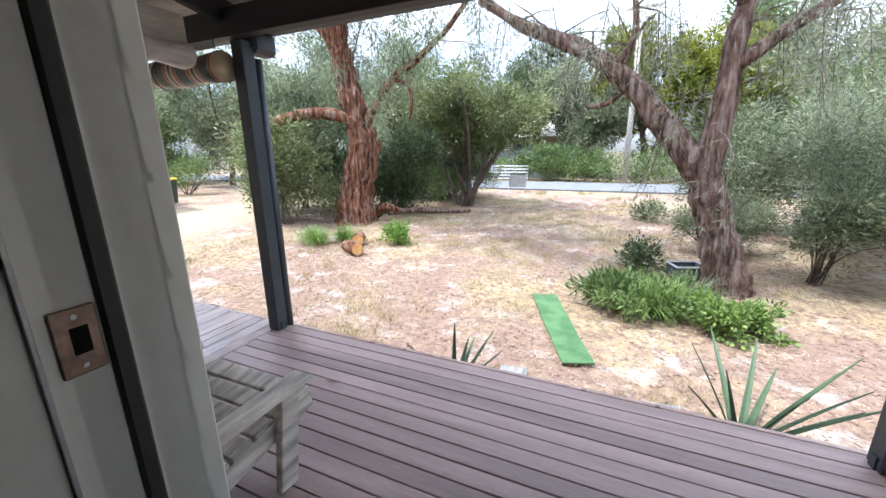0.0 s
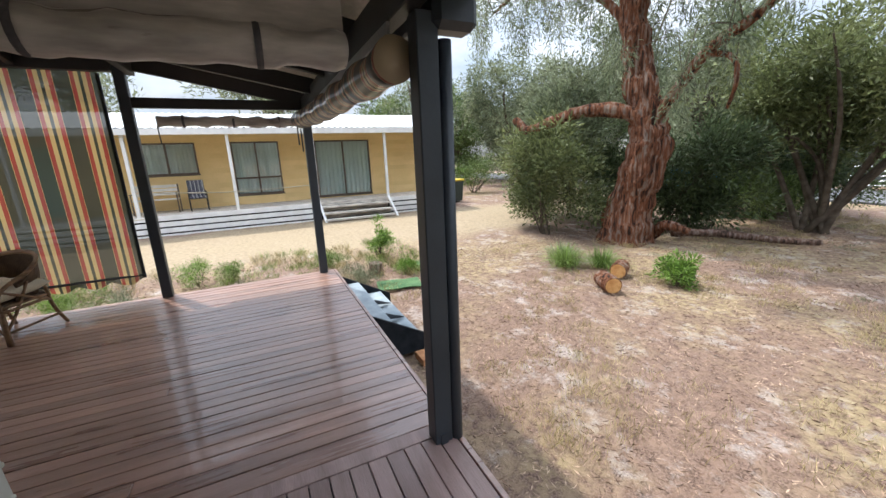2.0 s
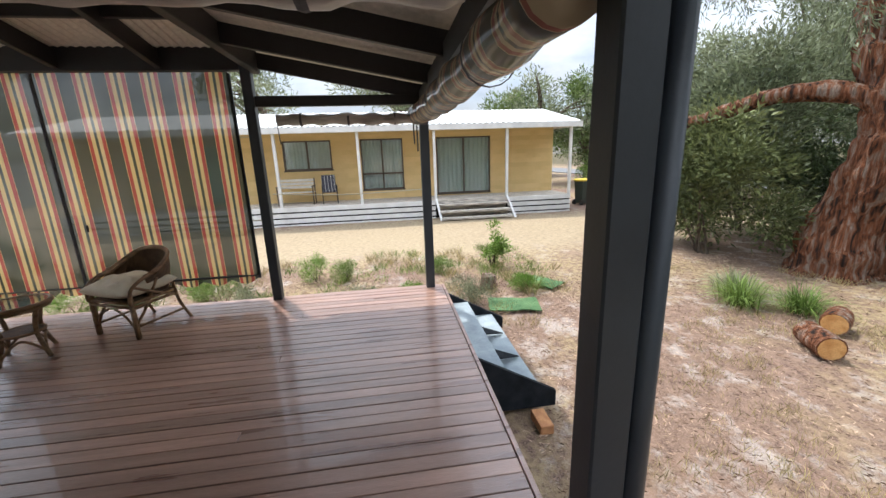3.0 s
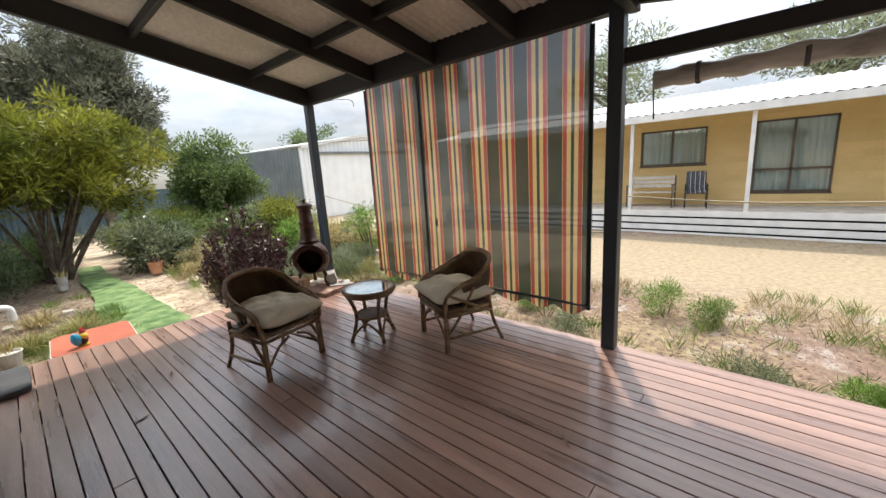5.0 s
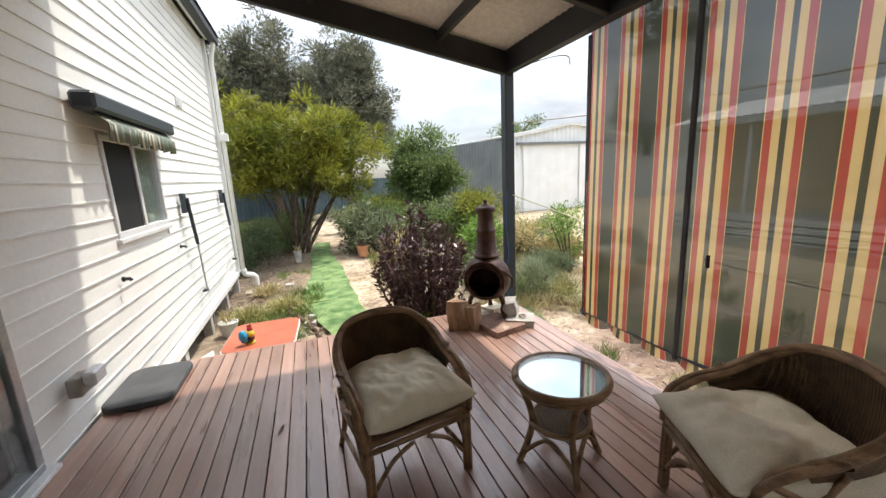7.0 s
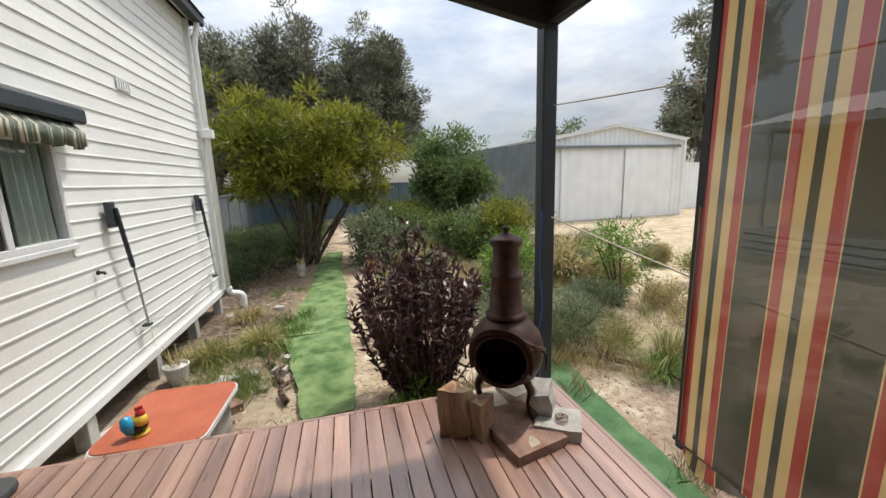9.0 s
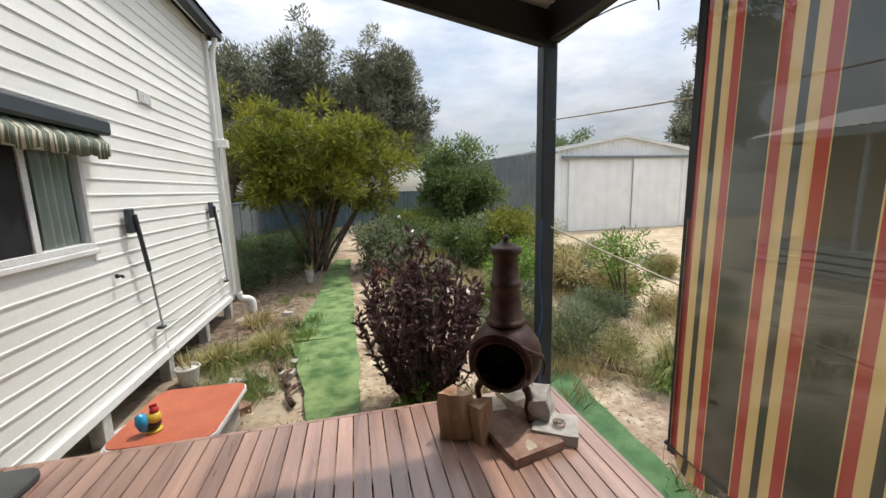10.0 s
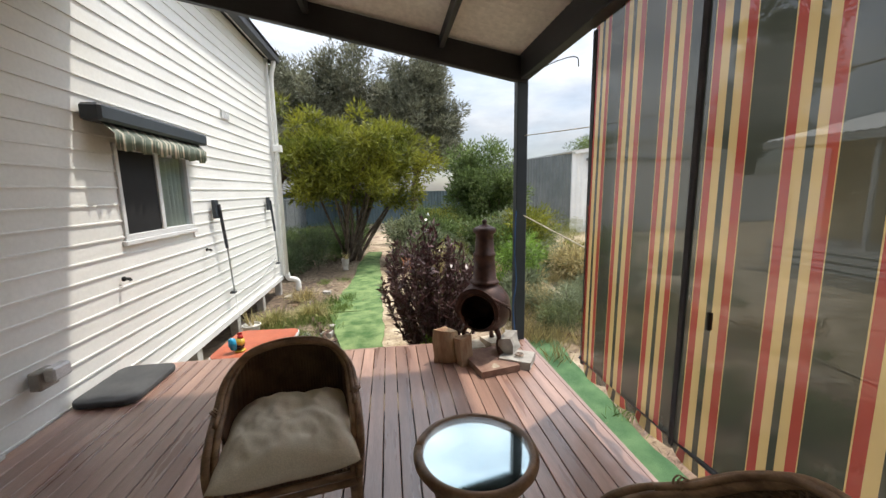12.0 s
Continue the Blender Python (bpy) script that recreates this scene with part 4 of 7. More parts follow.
window_awning()
for y, z in ((-3.68, 0.77), (-5.2, 0.79)):
    t = thing("wall_tap", (-1.88, y, z), 0, "small dark brass outlet on wall", "tap", "wall outlets")
    part("flange", lathe(bmesh.new(), [(0.0, 0), (0.022, 0), (0.022, 0.012), (0.0, 0.012)], 12, pose(0, 0, 0, 0, -90, 0)), M_bkgl, t)
    part("spout", tube(bmesh.new(), [(0, 0, 0), (-0.05, 0, 0.0), (-0.06, 0, -0.02)], 0.014, 8), M_bkgl, t)
pb = thing("power_outlet", (0.13, 0, 0), label="beige weatherproof power outlet on wall", category="outlet")
part("body", B(-2.09, -2.02, -2.84, -2.70, 0.27, 0.39, 0.008), M_concrete, pb)
part("cover", B(-2.16, -2.09, -2.86, -2.72, 0.32, 0.41, 0.012), M_alu, pb)
vt = thing("wall_vent", (0.13, 0, 0), label="white slotted vent on weatherboards", category="vent")
part("plate", B(-2.012, -2.0, -6.35, -6.10, 2.53, 2.66, 0.003), M_trim, vt)
for i in range(5):
    part("slat", B(-2.02, -2.012, -6.33 + i * 0.046, -6.306 + i * 0.046, 2.54, 2.65, 0.002), M_alu, vt)


# ---- cane furniture ----
def weave_mat():
    m = shade("woven cane", (0.07, 0.038, 0.02), (0.17, 0.10, 0.052), scale=10, fine=70, rough=0.5, bump=0.1)
    t = m.node_tree
    w, w2, co, mx, b = (t.nodes.new(k) for k in ("ShaderNodeTexWave", "ShaderNodeTexWave", "ShaderNodeTexCoord", "ShaderNodeMath", "ShaderNodeBump"))
    w.inputs["Scale"].default_value, w2.inputs["Scale"].default_value = 22, 30
    w.bands_direction, w2.bands_direction = "X", "Z"
    mx.operation = "MULTIPLY"
    for a, c in ((co.outputs["Object"], w.inputs[0]), (co.outputs["Object"], w2.inputs[0]), (w.outputs[1], mx.inputs[0]), (w2.outputs[1], mx.inputs[1]), (mx.outputs[0], b.inputs["Height"])):
        t.links.new(a, c)
    b.inputs["Strength"].default_value, b.inputs["Distance"].default_value = 1.0, 0.008
    t.links.new(b.outputs[0], t.nodes["Principled BSDF"].inputs["Normal"])
    return m


M_weave = weave_mat()


def cane_chair(at, rz, label):
    """A hooped cane tub chair that looks along its own +y."""
    c = thing("cane_armchair", at, rz, label, "chair", "cane chairs round the small table")
    c.scale = (0.95, 0.85, 0.92)
    hoop = [(-0.265, 0.27, 0.36), (-0.28, 0.25, 0.50), (-0.285, 0.14, 0.575), (-0.285, -0.02, 0.62), (-0.27, -0.18, 0.70), (-0.185, -0.30, 0.775), (0, -0.345, 0.80)]
    hoop = hoop + [(-x, y, z) for x, y, z in hoop[-2::-1]]
    line = smooth_line(hoop, 6)
    for dx in (-0.017, 0.017):
        bm = tube(bmesh.new(), [Vector((p.x * (1 + dx * 2.6), p.y + dx * 0.8, p.z + abs(dx) * 0.2)) for p in line], 0.0165, 8)
        part("arm_hoop", bm, M_cane, c, smooth=True)
    top = part("hoop_cap", tube(bmesh.new(), [p + Vector((0, 0, 0.018)) for p in line[14:-14]], 0.012, 8), M_cane, c, smooth=True)
    for sgn in (-1, 1):
        for k in range(3):
            p = line[18 + k * 0] if sgn < 0 else line[-19]
            lathe_m = Matrix.LocRotScale(p + Vector((sgn * 0.006 * k, 0.012 * k, 0)), Vector((sgn, 0.6, -0.8)).to_track_quat("Z", "Y"), None)
            part("binding", lathe(bmesh.new(), [(0.032, -0.006), (0.036, 0), (0.032, 0.006)], 12, lathe_m), M_cane, c)
    for sx in (-1, 1):
        bm = bmesh.new()
        for dx, dy in ((0, 0), (0.02, 0.004), (0.008, -0.018)):
            tube(bm, [(sx * (0.255 + dx), 0.27 + dy, 0), (sx * (0.255 + dx), 0.265 + dy, 0.41)], 0.0155, 8)
        part("leg", bm, M_cane, c, smooth=True)
        bm = tube(bmesh.new(), smooth_line([(sx * 0.27, -0.36, 0), (sx * 0.25, -0.27, 0.22), (sx * 0.27, -0.22, 0.45)], 4), 0.017, 8)
        part("leg", bm, M_cane, c, smooth=True)
        part("side_brace", tube(bmesh.new(), smooth_line([(sx * 0.272, 0.23, 0.53), (sx * 0.28, 0.05, 0.44), (sx * 0.265, -0.24, 0.30)], 4), 0.014, 8), M_cane, c, smooth=True)
        part("side_brace", tube(bmesh.new(), smooth_line([(sx * 0.27, 0.25, 0.16), (sx * 0.27, 0.12, 0.30), (sx * 0.275, -0.05, 0.56)], 4), 0.014, 8), M_cane, c, smooth=True)
        part("stretcher", tube(bmesh.new(), [(sx * 0.255, 0.26, 0.12), (sx * 0.26, -0.30, 0.12)], 0.013, 8), M_cane, c, smooth=True)
        part("corner_brace", tube(bmesh.new(), smooth_line([(sx * 0.24, 0.265, 0.12), (sx * 0.15, 0.27, 0.24), (sx * 0.04, 0.27, 0.30)], 4), 0.012, 8), M_cane, c, smooth=True)
    ring = [(-0.27, 0.27), (0.27, 0.27), (0.27, -0.2), (0.15, -0.29), (-0.15, -0.29), (-0.27, -0.2), (-0.27, 0.27)]
    for z in (0.33, 0.37):
        part("seat_rail", tube(bmesh.new(), [(x, y, z) for x, y in ring], 0.0165, 8), M_cane, c, smooth=True)
    part("seat", B(-0.26, 0.26, -0.25, 0.26, 0.375, 0.392, 0.006), M_weave, c, "woven cane seat")
    bm = bmesh.new()
    cols = []
    mids = line[14:-14]
    for p in mids:
        q = Vector((p.x * 0.82, max(p.y * 0.86, -0.30), 0.39))
        cols.append([bm.verts.new(q.lerp(p, k / 8) + Vector((0, -0.03 * math.sin(math.pi * k / 8), 0))) for k in range(9)])
    for a, b in zip(cols, cols[1:]):
        for k in range(8):
            bm.faces.new((a[k], a[k + 1], b[k + 1], b[k]))
    bk = part("backrest", bm, M_weave, c, "woven cane back", True)
    bk.modifiers.new("thick", "SOLIDIFY").thickness = 0.012
    return c


def cushion(at, rz, sx, sy, h, label, seed):
    n = 60
    bm = bmesh.new()
    sheets = []
    for sgn in (1, -1):
        g = []
        for i in range(n + 1):
            row = []
            for j in range(n + 1):
                u, v = 2 * i / n - 1, 2 * j / n - 1
                far = min(math.hypot(u - a, v - b) for a in (-1, 1) for b in (-1, 1))
                ang = math.atan2(abs(v) - 1, abs(u) - 1)
                fold = 0.10 * math.exp(-far * 3.4) * math.sin(ang * 22 + seed) + 0.07 * (0.3 - math.sqrt(noise.noise(Vector((u * 6 + v * 3, v * 2.5 - u * 2, seed + 21))) ** 2 + 0.002)) + 0.16 * (0.4 - math.sqrt(noise.noise(Vector((u * 3 - v * 1.5, v * 1.8 + u, seed + 9))) ** 2 + 0.004))
                e = max(0, (1 - abs(u) ** 3.0)) ** 0.5 * max(0, (1 - abs(v) ** 3.0)) ** 0.5
                k = noise.noise(Vector((u * 2.2, v * 2.2, seed))) * 0.35 + noise.noise(Vector((u * 5 + v * 2, v * 4, seed + 3))) * 0.14 + fold * (1 - u ** 8) * (1 - v ** 8)
                pinch = 1 - 0.07 * (u * u * (1 - v * v) + v * v * (1 - u * u)) * 1.2
                z = sgn * h * 0.5 * e * (1 + (k if sgn > 0 else 0)) - (0.02 * math.exp(-((u - 0.1) ** 2 + v * v) * 12) if sgn > 0 else 0)
                row.append((u * sx / 2 * (1.0 - 0.06 * (1 - abs(v)) * abs(u)) , v * sy / 2 * (1.0 - 0.06 * (1 - abs(u)) * abs(v)), z + h * 0.5))
            g.append(row)
        sheets.append([[bm.verts.new(p) for p in r] for r in g])
    for s, g in enumerate(sheets):
        for i in range(n):
            for j in range(n):
                bm.faces.new((g[i][j], g[i + 1][j], g[i + 1][j + 1], g[i][j + 1]))
    bmesh.ops.remove_doubles(bm, verts=bm.verts, dist=0.0005)
    ob = part("cushion", bm, M_cush, smooth=True)
    ob.matrix_basis = pose(*at, 0, 0, rz)
    return tagged(ob, label, "cushion", "chair cushions")


cane_chair((-3.69, -1.77, 0), 10, "dark cane tub armchair with woven back")
cushion((-3.70, -1.73, 0.361), 10, 0.53, 0.54, 0.19, "plump beige cotton cushion on cane chair", 3)
cane_chair((-4.885, -0.82, 0), -114, "dark cane tub armchair beside striped blind")
cushion((-4.855, -0.83, 0.361), -114, 0.55, 0.53, 0.18, "crumpled beige cotton cushion on cane chair", 11)


def cane_table(at):
    t = thing("cane_table", at, -14, "round cane side table with glass top", "table")
    R, H = 0.224, 0.472
    ring = [(R * math.cos(a * math.tau / 40), R * math.sin(a * math.tau / 40), H - 0.012) for a in range(41)]
    part("rim", tube(bmesh.new(), ring, 0.02, 10), M_cane, t, smooth=True)
    part("rim", tube(bmesh.new(), [(x * 0.96, y * 0.96, z - 0.03) for x, y, z in ring], 0.012, 8), M_cane, t, smooth=True)
    g = lathe(bmesh.new(), [(0.0, H - 0.003), (R - 0.012, H - 0.003), (R - 0.012, H + 0.003), (0.0, H + 0.003)], 40)
    part("glass_top", g, M_glass, t, "clear round glass")
    # mirror added below the glass so the top reflects the sky brightly
    part("added_mirror", lathe(bmesh.new(), [(0.0, H - 0.02), (R - 0.015, H - 0.02), (R - 0.015, H - 0.012), (0.0, H - 0.012)], 40), M_topmirror, t, "mirror sheet added to brighten the reflection in the glass")
    sr = [(0.145 * math.cos(a * math.tau / 30), 0.145 * math.sin(a * math.tau / 30), 0.22) for a in range(31)]
    part("shelf_rim", tube(bmesh.new(), sr, 0.013, 8), M_cane, t, smooth=True)
    part("shelf", lathe(bmesh.new(), [(0.0, 0.215), (0.14, 0.215), (0.14, 0.225), (0.0, 0.225)], 30), M_weave, t, "round woven shelf")
    for k in range(4):
        a = k * math.pi / 2
        d = Vector((math.cos(a), math.sin(a), 0))
        bm = bmesh.new()
        tube(bm, smooth_line([d * 0.215, d * 0.175 + Vector((0, 0, 0.1)), d * 0.145 + Vector((0, 0, 0.22)), d * 0.165 + Vector((0, 0, 0.33)), d * 0.205 + Vector((0, 0, 0.43))], 4), 0.0175, 8)
        part("leg", bm, M_cane, t, smooth=True)
        e = Vector((math.cos(a + 0.78), math.sin(a + 0.78), 0))
        f = Vector((math.cos(a + 1.57), math.sin(a + 1.57), 0))
        part("bow", tube(bmesh.new(), smooth_line([d * 0.195 + Vector((0, 0, 0.05)), e * 0.13 + Vector((0, 0, 0.17)), f * 0.195 + Vector((0, 0, 0.05))], 5), 0.011, 8), M_cane, t, smooth=True)
    return t


# mirror metal that boosts the sky reflection of the glass top
M_topmirror = shade("added mirror for table reflection", (0.66, 0.68, 0.70), (0.72, 0.74, 0.76), scale=3, rough=0.05, metal=1.0, bump=0.0, rvar=0.02)
cane_table((-4.45, -1.475, 0))


# ---- timber garden chair by the front door ----
def timber_chair():
    c = thing("timber_armchair", (-0.91, 0.96, 0), 0, "weathered grey timber garden armchair by the wall", "chair")
    for sx in (-1, 1):
        part("arm", B(sx * 0.335 - 0.045, sx * 0.335 + 0.045, -0.30, 0.27, 0.43, 0.46, 0.006), M_oldwood, c)
        part("leg", B(sx * 0.325 - 0.018, sx * 0.325 + 0.018, -0.045, 0.045, 0, 0.435, 0.004, m=pose(0, 0.13, 0, -8, 0, 0)), M_oldwood, c)
        part("leg", B(sx * 0.325 - 0.018, sx * 0.325 + 0.018, -0.045, 0.045, 0, 0.43, 0.004, m=pose(0, -0.2, 0, 0, 0, 0)), M_oldwood, c)
        part("seat_rail", B(sx * 0.28 - 0.02, sx * 0.28 + 0.02, -0.28, 0.34, -0.045, 0.04, 0.004, m=pose(0, 0, 0.235, 9, 0, 0)), M_oldwood, c)
    for i in range(6):
        part("seat_slat", B(-0.30, 0.30, -0.25 + i * 0.1, -0.165 + i * 0.1, 0.04, 0.062, 0.004, m=pose(0, 0, 0.235, 9, 0, 0)), M_oldwood, c)
    for i in range(4):
        part("back_slat", B(-0.33, 0.33, 0, 0.022, 0.06 + i * 0.12, 0.155 + i * 0.12, 0.004, m=pose(0, -0.24, 0.24, 20, 0, 0)), M_oldwood, c)
    for sx in (-1, 1):
        part("back_stile", B(sx * 0.27 - 0.02, sx * 0.27 + 0.02, -0.045, 0.0, -0.05, 0.55, 0.004, m=pose(0, -0.24, 0.24, 20, 0, 0)), M_oldwood, c)


timber_chair()


# ---- chiminea on its stones ----
def chiminea():
    c = thing("chiminea", (-4.97, -3.36, 0.06), -34, "rusty brown cast iron chiminea with chimney", "chiminea")
    c.scale = (1.0, 1.0, 0.99)
    prof = [(0.0005, 0.17), (0.10, 0.18), (0.175, 0.215), (0.222, 0.30), (0.232, 0.38), (0.215, 0.47), (0.172, 0.54), (0.125, 0.585), (0.105, 0.60)]
    bm = bmesh.new()
    fine = [Vector((r, 0, z)) for r, z in prof]
    lathe(bm, [(p.x, p.z) for p in smooth_line(fine, 4)], 40)
    mouth = Vector((0, 0.21, 0.38))
    gone = [f for f in bm.faces if f.calc_center_median().y > 0.05 and ((f.calc_center_median().x) ** 2 + (f.calc_center_median().z - 0.375) ** 2) < 0.158 ** 2]
    bmesh.ops.delete(bm, geom=gone, context="FACES")
    b = part("bowl", bm, M_iron, c, smooth=True)
    b.modifiers.new("thick", "SOLIDIFY").thickness = 0.008
    ringp = []
    for k in range(37):
        a = k * math.tau / 36
        x, z = 0.163 * math.cos(a), 0.375 + 0.163 * math.sin(a)
        ringp.append((x, math.sqrt(max(0.0, 0.235 ** 2 - x * x - (z - 0.38) ** 2 * 0.9)) + 0.006, z))
    part("hearth", lathe(bmesh.new(), [(0.0005, 0.195), (0.15, 0.215), (0.15, 0.225), (0.0005, 0.222)], 24), M_soot_shade, c, "sooty bed inside the bowl")
    part("mouth_rim", tube(bmesh.new(), ringp, 0.013, 8), M_iron, c, smooth=True)
    part("hood", tube(bmesh.new(), smooth_line([(-0.235, 0.0, 0.40), (-0.185, 0.17, 0.49), (0, 0.20, 0.565), (0.185, 0.17, 0.49), (0.235, 0.0, 0.40)], 6), 0.012, 8), M_iron, c, smooth=True)
    bm = bmesh.new()
    rows = []
    for k in range(25):
        a = math.radians(-20 + 220 * k / 24)
        rim = Vector((0.166 * math.cos(a), 0, 0.375 + 0.166 * math.sin(a)))
        rim.y = math.sqrt(max(0.0, 0.235 ** 2 - rim.x ** 2 - (rim.z - 0.38) ** 2 * 0.9)) + 0.004
        lip = 0.028 + 0.03 * max(0.0, math.sin(a))
        rows.append([bm.verts.new(rim), bm.verts.new(rim + Vector((math.cos(a) * lip, 0.018 + 0.02 * max(0.0, math.sin(a)), math.sin(a) * lip)))])
    for r, q in zip(rows, rows[1:]):
        bm.faces.new((r[0], r[1], q[1], q[0]))
    vz = part("visor", bm, M_iron, c, "flared iron lip over the mouth", True)
    vz.modifiers.new("thick", "SOLIDIFY").thickness = 0.006
    for z in (0.33, 0.44):
        part("hinge", lathe(bmesh.new(), [(0.0, -0.02), (0.011, -0.02), (0.011, 0.02), (0.0, 0.02)], 10, pose(-0.178, 0.158, z)), M_iron, c, smooth=True)
    st = bmesh.new()
    lathe(st, [(0.105, 0.59), (0.125, 0.60), (0.13, 0.615), (0.118, 0.63), (0.105, 0.64), (0.092, 0.80), (0.088, 0.84), (0.098, 0.85), (0.098, 0.872), (0.086, 0.88), (0.078, 1.0), (0.078, 1.04), (0.10, 1.06), (0.10, 1.09), (0.078, 1.10), (0.02, 1.128), (0.018, 1.14), (0.024, 1.152), (0.012, 1.168), (0.0, 1.17)], 28)
    part("chimney", st, M_iron, c, smooth=True)
    for k in range(3):
        a = math.radians(90 + 120 * k + 60)
        d = Vector((math.cos(a), math.sin(a), 0))
        part("leg", tube(bmesh.new(), smooth_line([d * 0.13 + Vector((0, 0, 0.25)), d * 0.19 + Vector((0, 0, 0.16)), d * 0.18 + Vector((0, 0, 0.07)), d * 0.22 + Vector((0, 0, 0.0))], 4), [0.03, 0.029, 0.027, 0.025, 0.023, 0.021, 0.02, 0.02, 0.02, 0.022, 0.024, 0.026, 0.028], 8), M_iron, c, smooth=True)
    for sx in (-1, 1):
        part("handle", tube(bmesh.new(), smooth_line([(sx * 0.20, 0.05, 0.42), (sx * 0.25, 0.06, 0.40), (sx * 0.255, 0.06, 0.34), (sx * 0.25, 0.06, 0.30)], 3), 0.008, 6), M_iron, c, smooth=True)


chiminea()


def stone(name, at, size, rz, mat, label, jag=0.014, seed=1, tilt=0):
    ob = part(name, rough_block(*size, jag, 3, seed), mat)
    ob.matrix_basis = pose(*at, 0, tilt, rz)
    return tagged(ob, label, "stone")


stone("paver", (-4.95, -3.12, 0.0), (0.34, 0.42, 0.055), 12, M_redstone, "reddish flat paver under the chiminea", 0.006, 1)
stone("paver", (-4.93, -2.965, 0.002), (0.22, 0.10, 0.05), 10, M_stone, "pale sandstone paver edge", 0.006, 2)
stone("limestone_block", (-4.80, -3.42, 0.0), (0.34, 0.2, 0.06), 6, M_stone, "pale limestone slab behind chiminea", 0.01, 3)
stone("limestone_block", (-5.10, -3.5, 0.0), (0.2, 0.2, 0.07), 20, M_stone, "pale limestone slab under chiminea leg", 0.01, 8)
stone("concrete_block", (-5.19, -3.1, 0.0), (0.26, 0.22, 0.07), -32, M_concrete, "pale concrete paver with coiled wire", 0.008, 4)
stone("concrete_block", (-5.17, -3.22, 0.065), (0.12, 0.2, 0.14), -38, M_concrete, "rough grey concrete lump on paver", 0.02, 5, 12)


def split_log(at, rz, tilt, r, h, seed):
    """A split wedge of firewood on its end: two flat torn faces, one rounded bark face, a sloping top."""
    rs = random.Random(seed)
    bm = bmesh.new()
    arc = [(0, 0)] + [(r * (1 + 0.06 * rs.uniform(-1, 1)) * math.cos(a), r * (1 + 0.06 * rs.uniform(-1, 1)) * math.sin(a)) for a in np.linspace(0.0, 1.35, 7)]
    rings = []
    for k in range(6):
        f = k / 5
        off = noise.noise_vector(Vector((seed * 3.0, f * 2, 0))) * 0.012
        s = 1 - 0.12 * f
        rings.append([bm.verts.new((x * s + off.x + rs.uniform(-1, 1) * 0.006, y * s + off.y + rs.uniform(-1, 1) * 0.006, f * h * (1 + 0.35 * (x - y) * (k == 5)))) for x, y in arc])
    m = len(arc)
    for a, b in zip(rings, rings[1:]):
        for k in range(m):
            bm.faces.new((a[k], a[(k + 1) % m], b[(k + 1) % m], b[k]))
    bm.faces.new(rings[0][::-1]), bm.faces.new(rings[-1])
    ob = part("firewood_log", bm, M_log)
    ob.matrix_basis = pose(*at, tilt, 0, rz)
    return tagged(ob, "split log of pale firewood on the deck", "firewood", "firewood logs")


split_log((-4.64, -3.36, 0.0), 40, 5, 0.19, 0.27, 2)
split_log((-4.71, -3.09, 0.0), 215, -5, 0.15, 0.24, 5)
coil = [(-5.2 + (0.008 + 0.0012 * k) * math.cos(k * 0.7), -3.07 + (0.008 + 0.0012 * k) * math.sin(k * 0.7), 0.078 + 0.0005 * k) for k in range(30)]
tagged(part("wire_coil", tube(bmesh.new(), coil, 0.004, 6), M_bronze), "small rusty wire coil on paver", "wire")


# ---- small things near the house ----
bm = B(-2.31, -1.88, -3.56, -2.95, 0.004, 0.05)
vert = [e for e in bm.edges if abs(e.verts[0].co.z - e.verts[1].co.z) > 0.02]
bmesh.ops.bevel(bm, geom=vert, offset=0.09, segments=5, affect="EDGES", profile=0.5)
bmesh.ops.bevel(bm, geom=[e for e in bm.edges if abs(e.verts[0].co.z - e.verts[1].co.z) < 0.001], offset=0.012, segments=2, affect="EDGES", profile=0.5)
mat_ob = tagged(part("kneeling_mat", bm, M_matgrey), "dark grey foam mat lying on the deck", "mat")
mat_ob.matrix_basis = Matrix.Translation((0.0, 0.02, 0))


def red_board():
    t = thing("red_table_board", (-2.785, -4.04, -0.045), -3, "orange red laminate tabletop lying flat with pale edge", "board")
    for nm, z0, z1, g, m in (("top", 0.0, 0.028, 0.0, M_redtop), ("edging", -0.012, 0.02, 0.008, M_alu)):
        bm = B(-0.32 - g, 0.32 + g, -0.36 - g, 0.36 + g, z0, z1)
        bmesh.ops.bevel(bm, geom=[e for e in bm.edges if abs(e.verts[0].co.z - e.verts[1].co.z) > 0.02], offset=0.09, segments=6, affect="EDGES", profile=0.5)
        part(nm, bm, m, t)
    for x in (-0.2, 0.2):
        part("support", B(x - 0.05, x + 0.05, -0.3, 0.3, -0.55, -0.012), M_oldwood, t)


red_board()


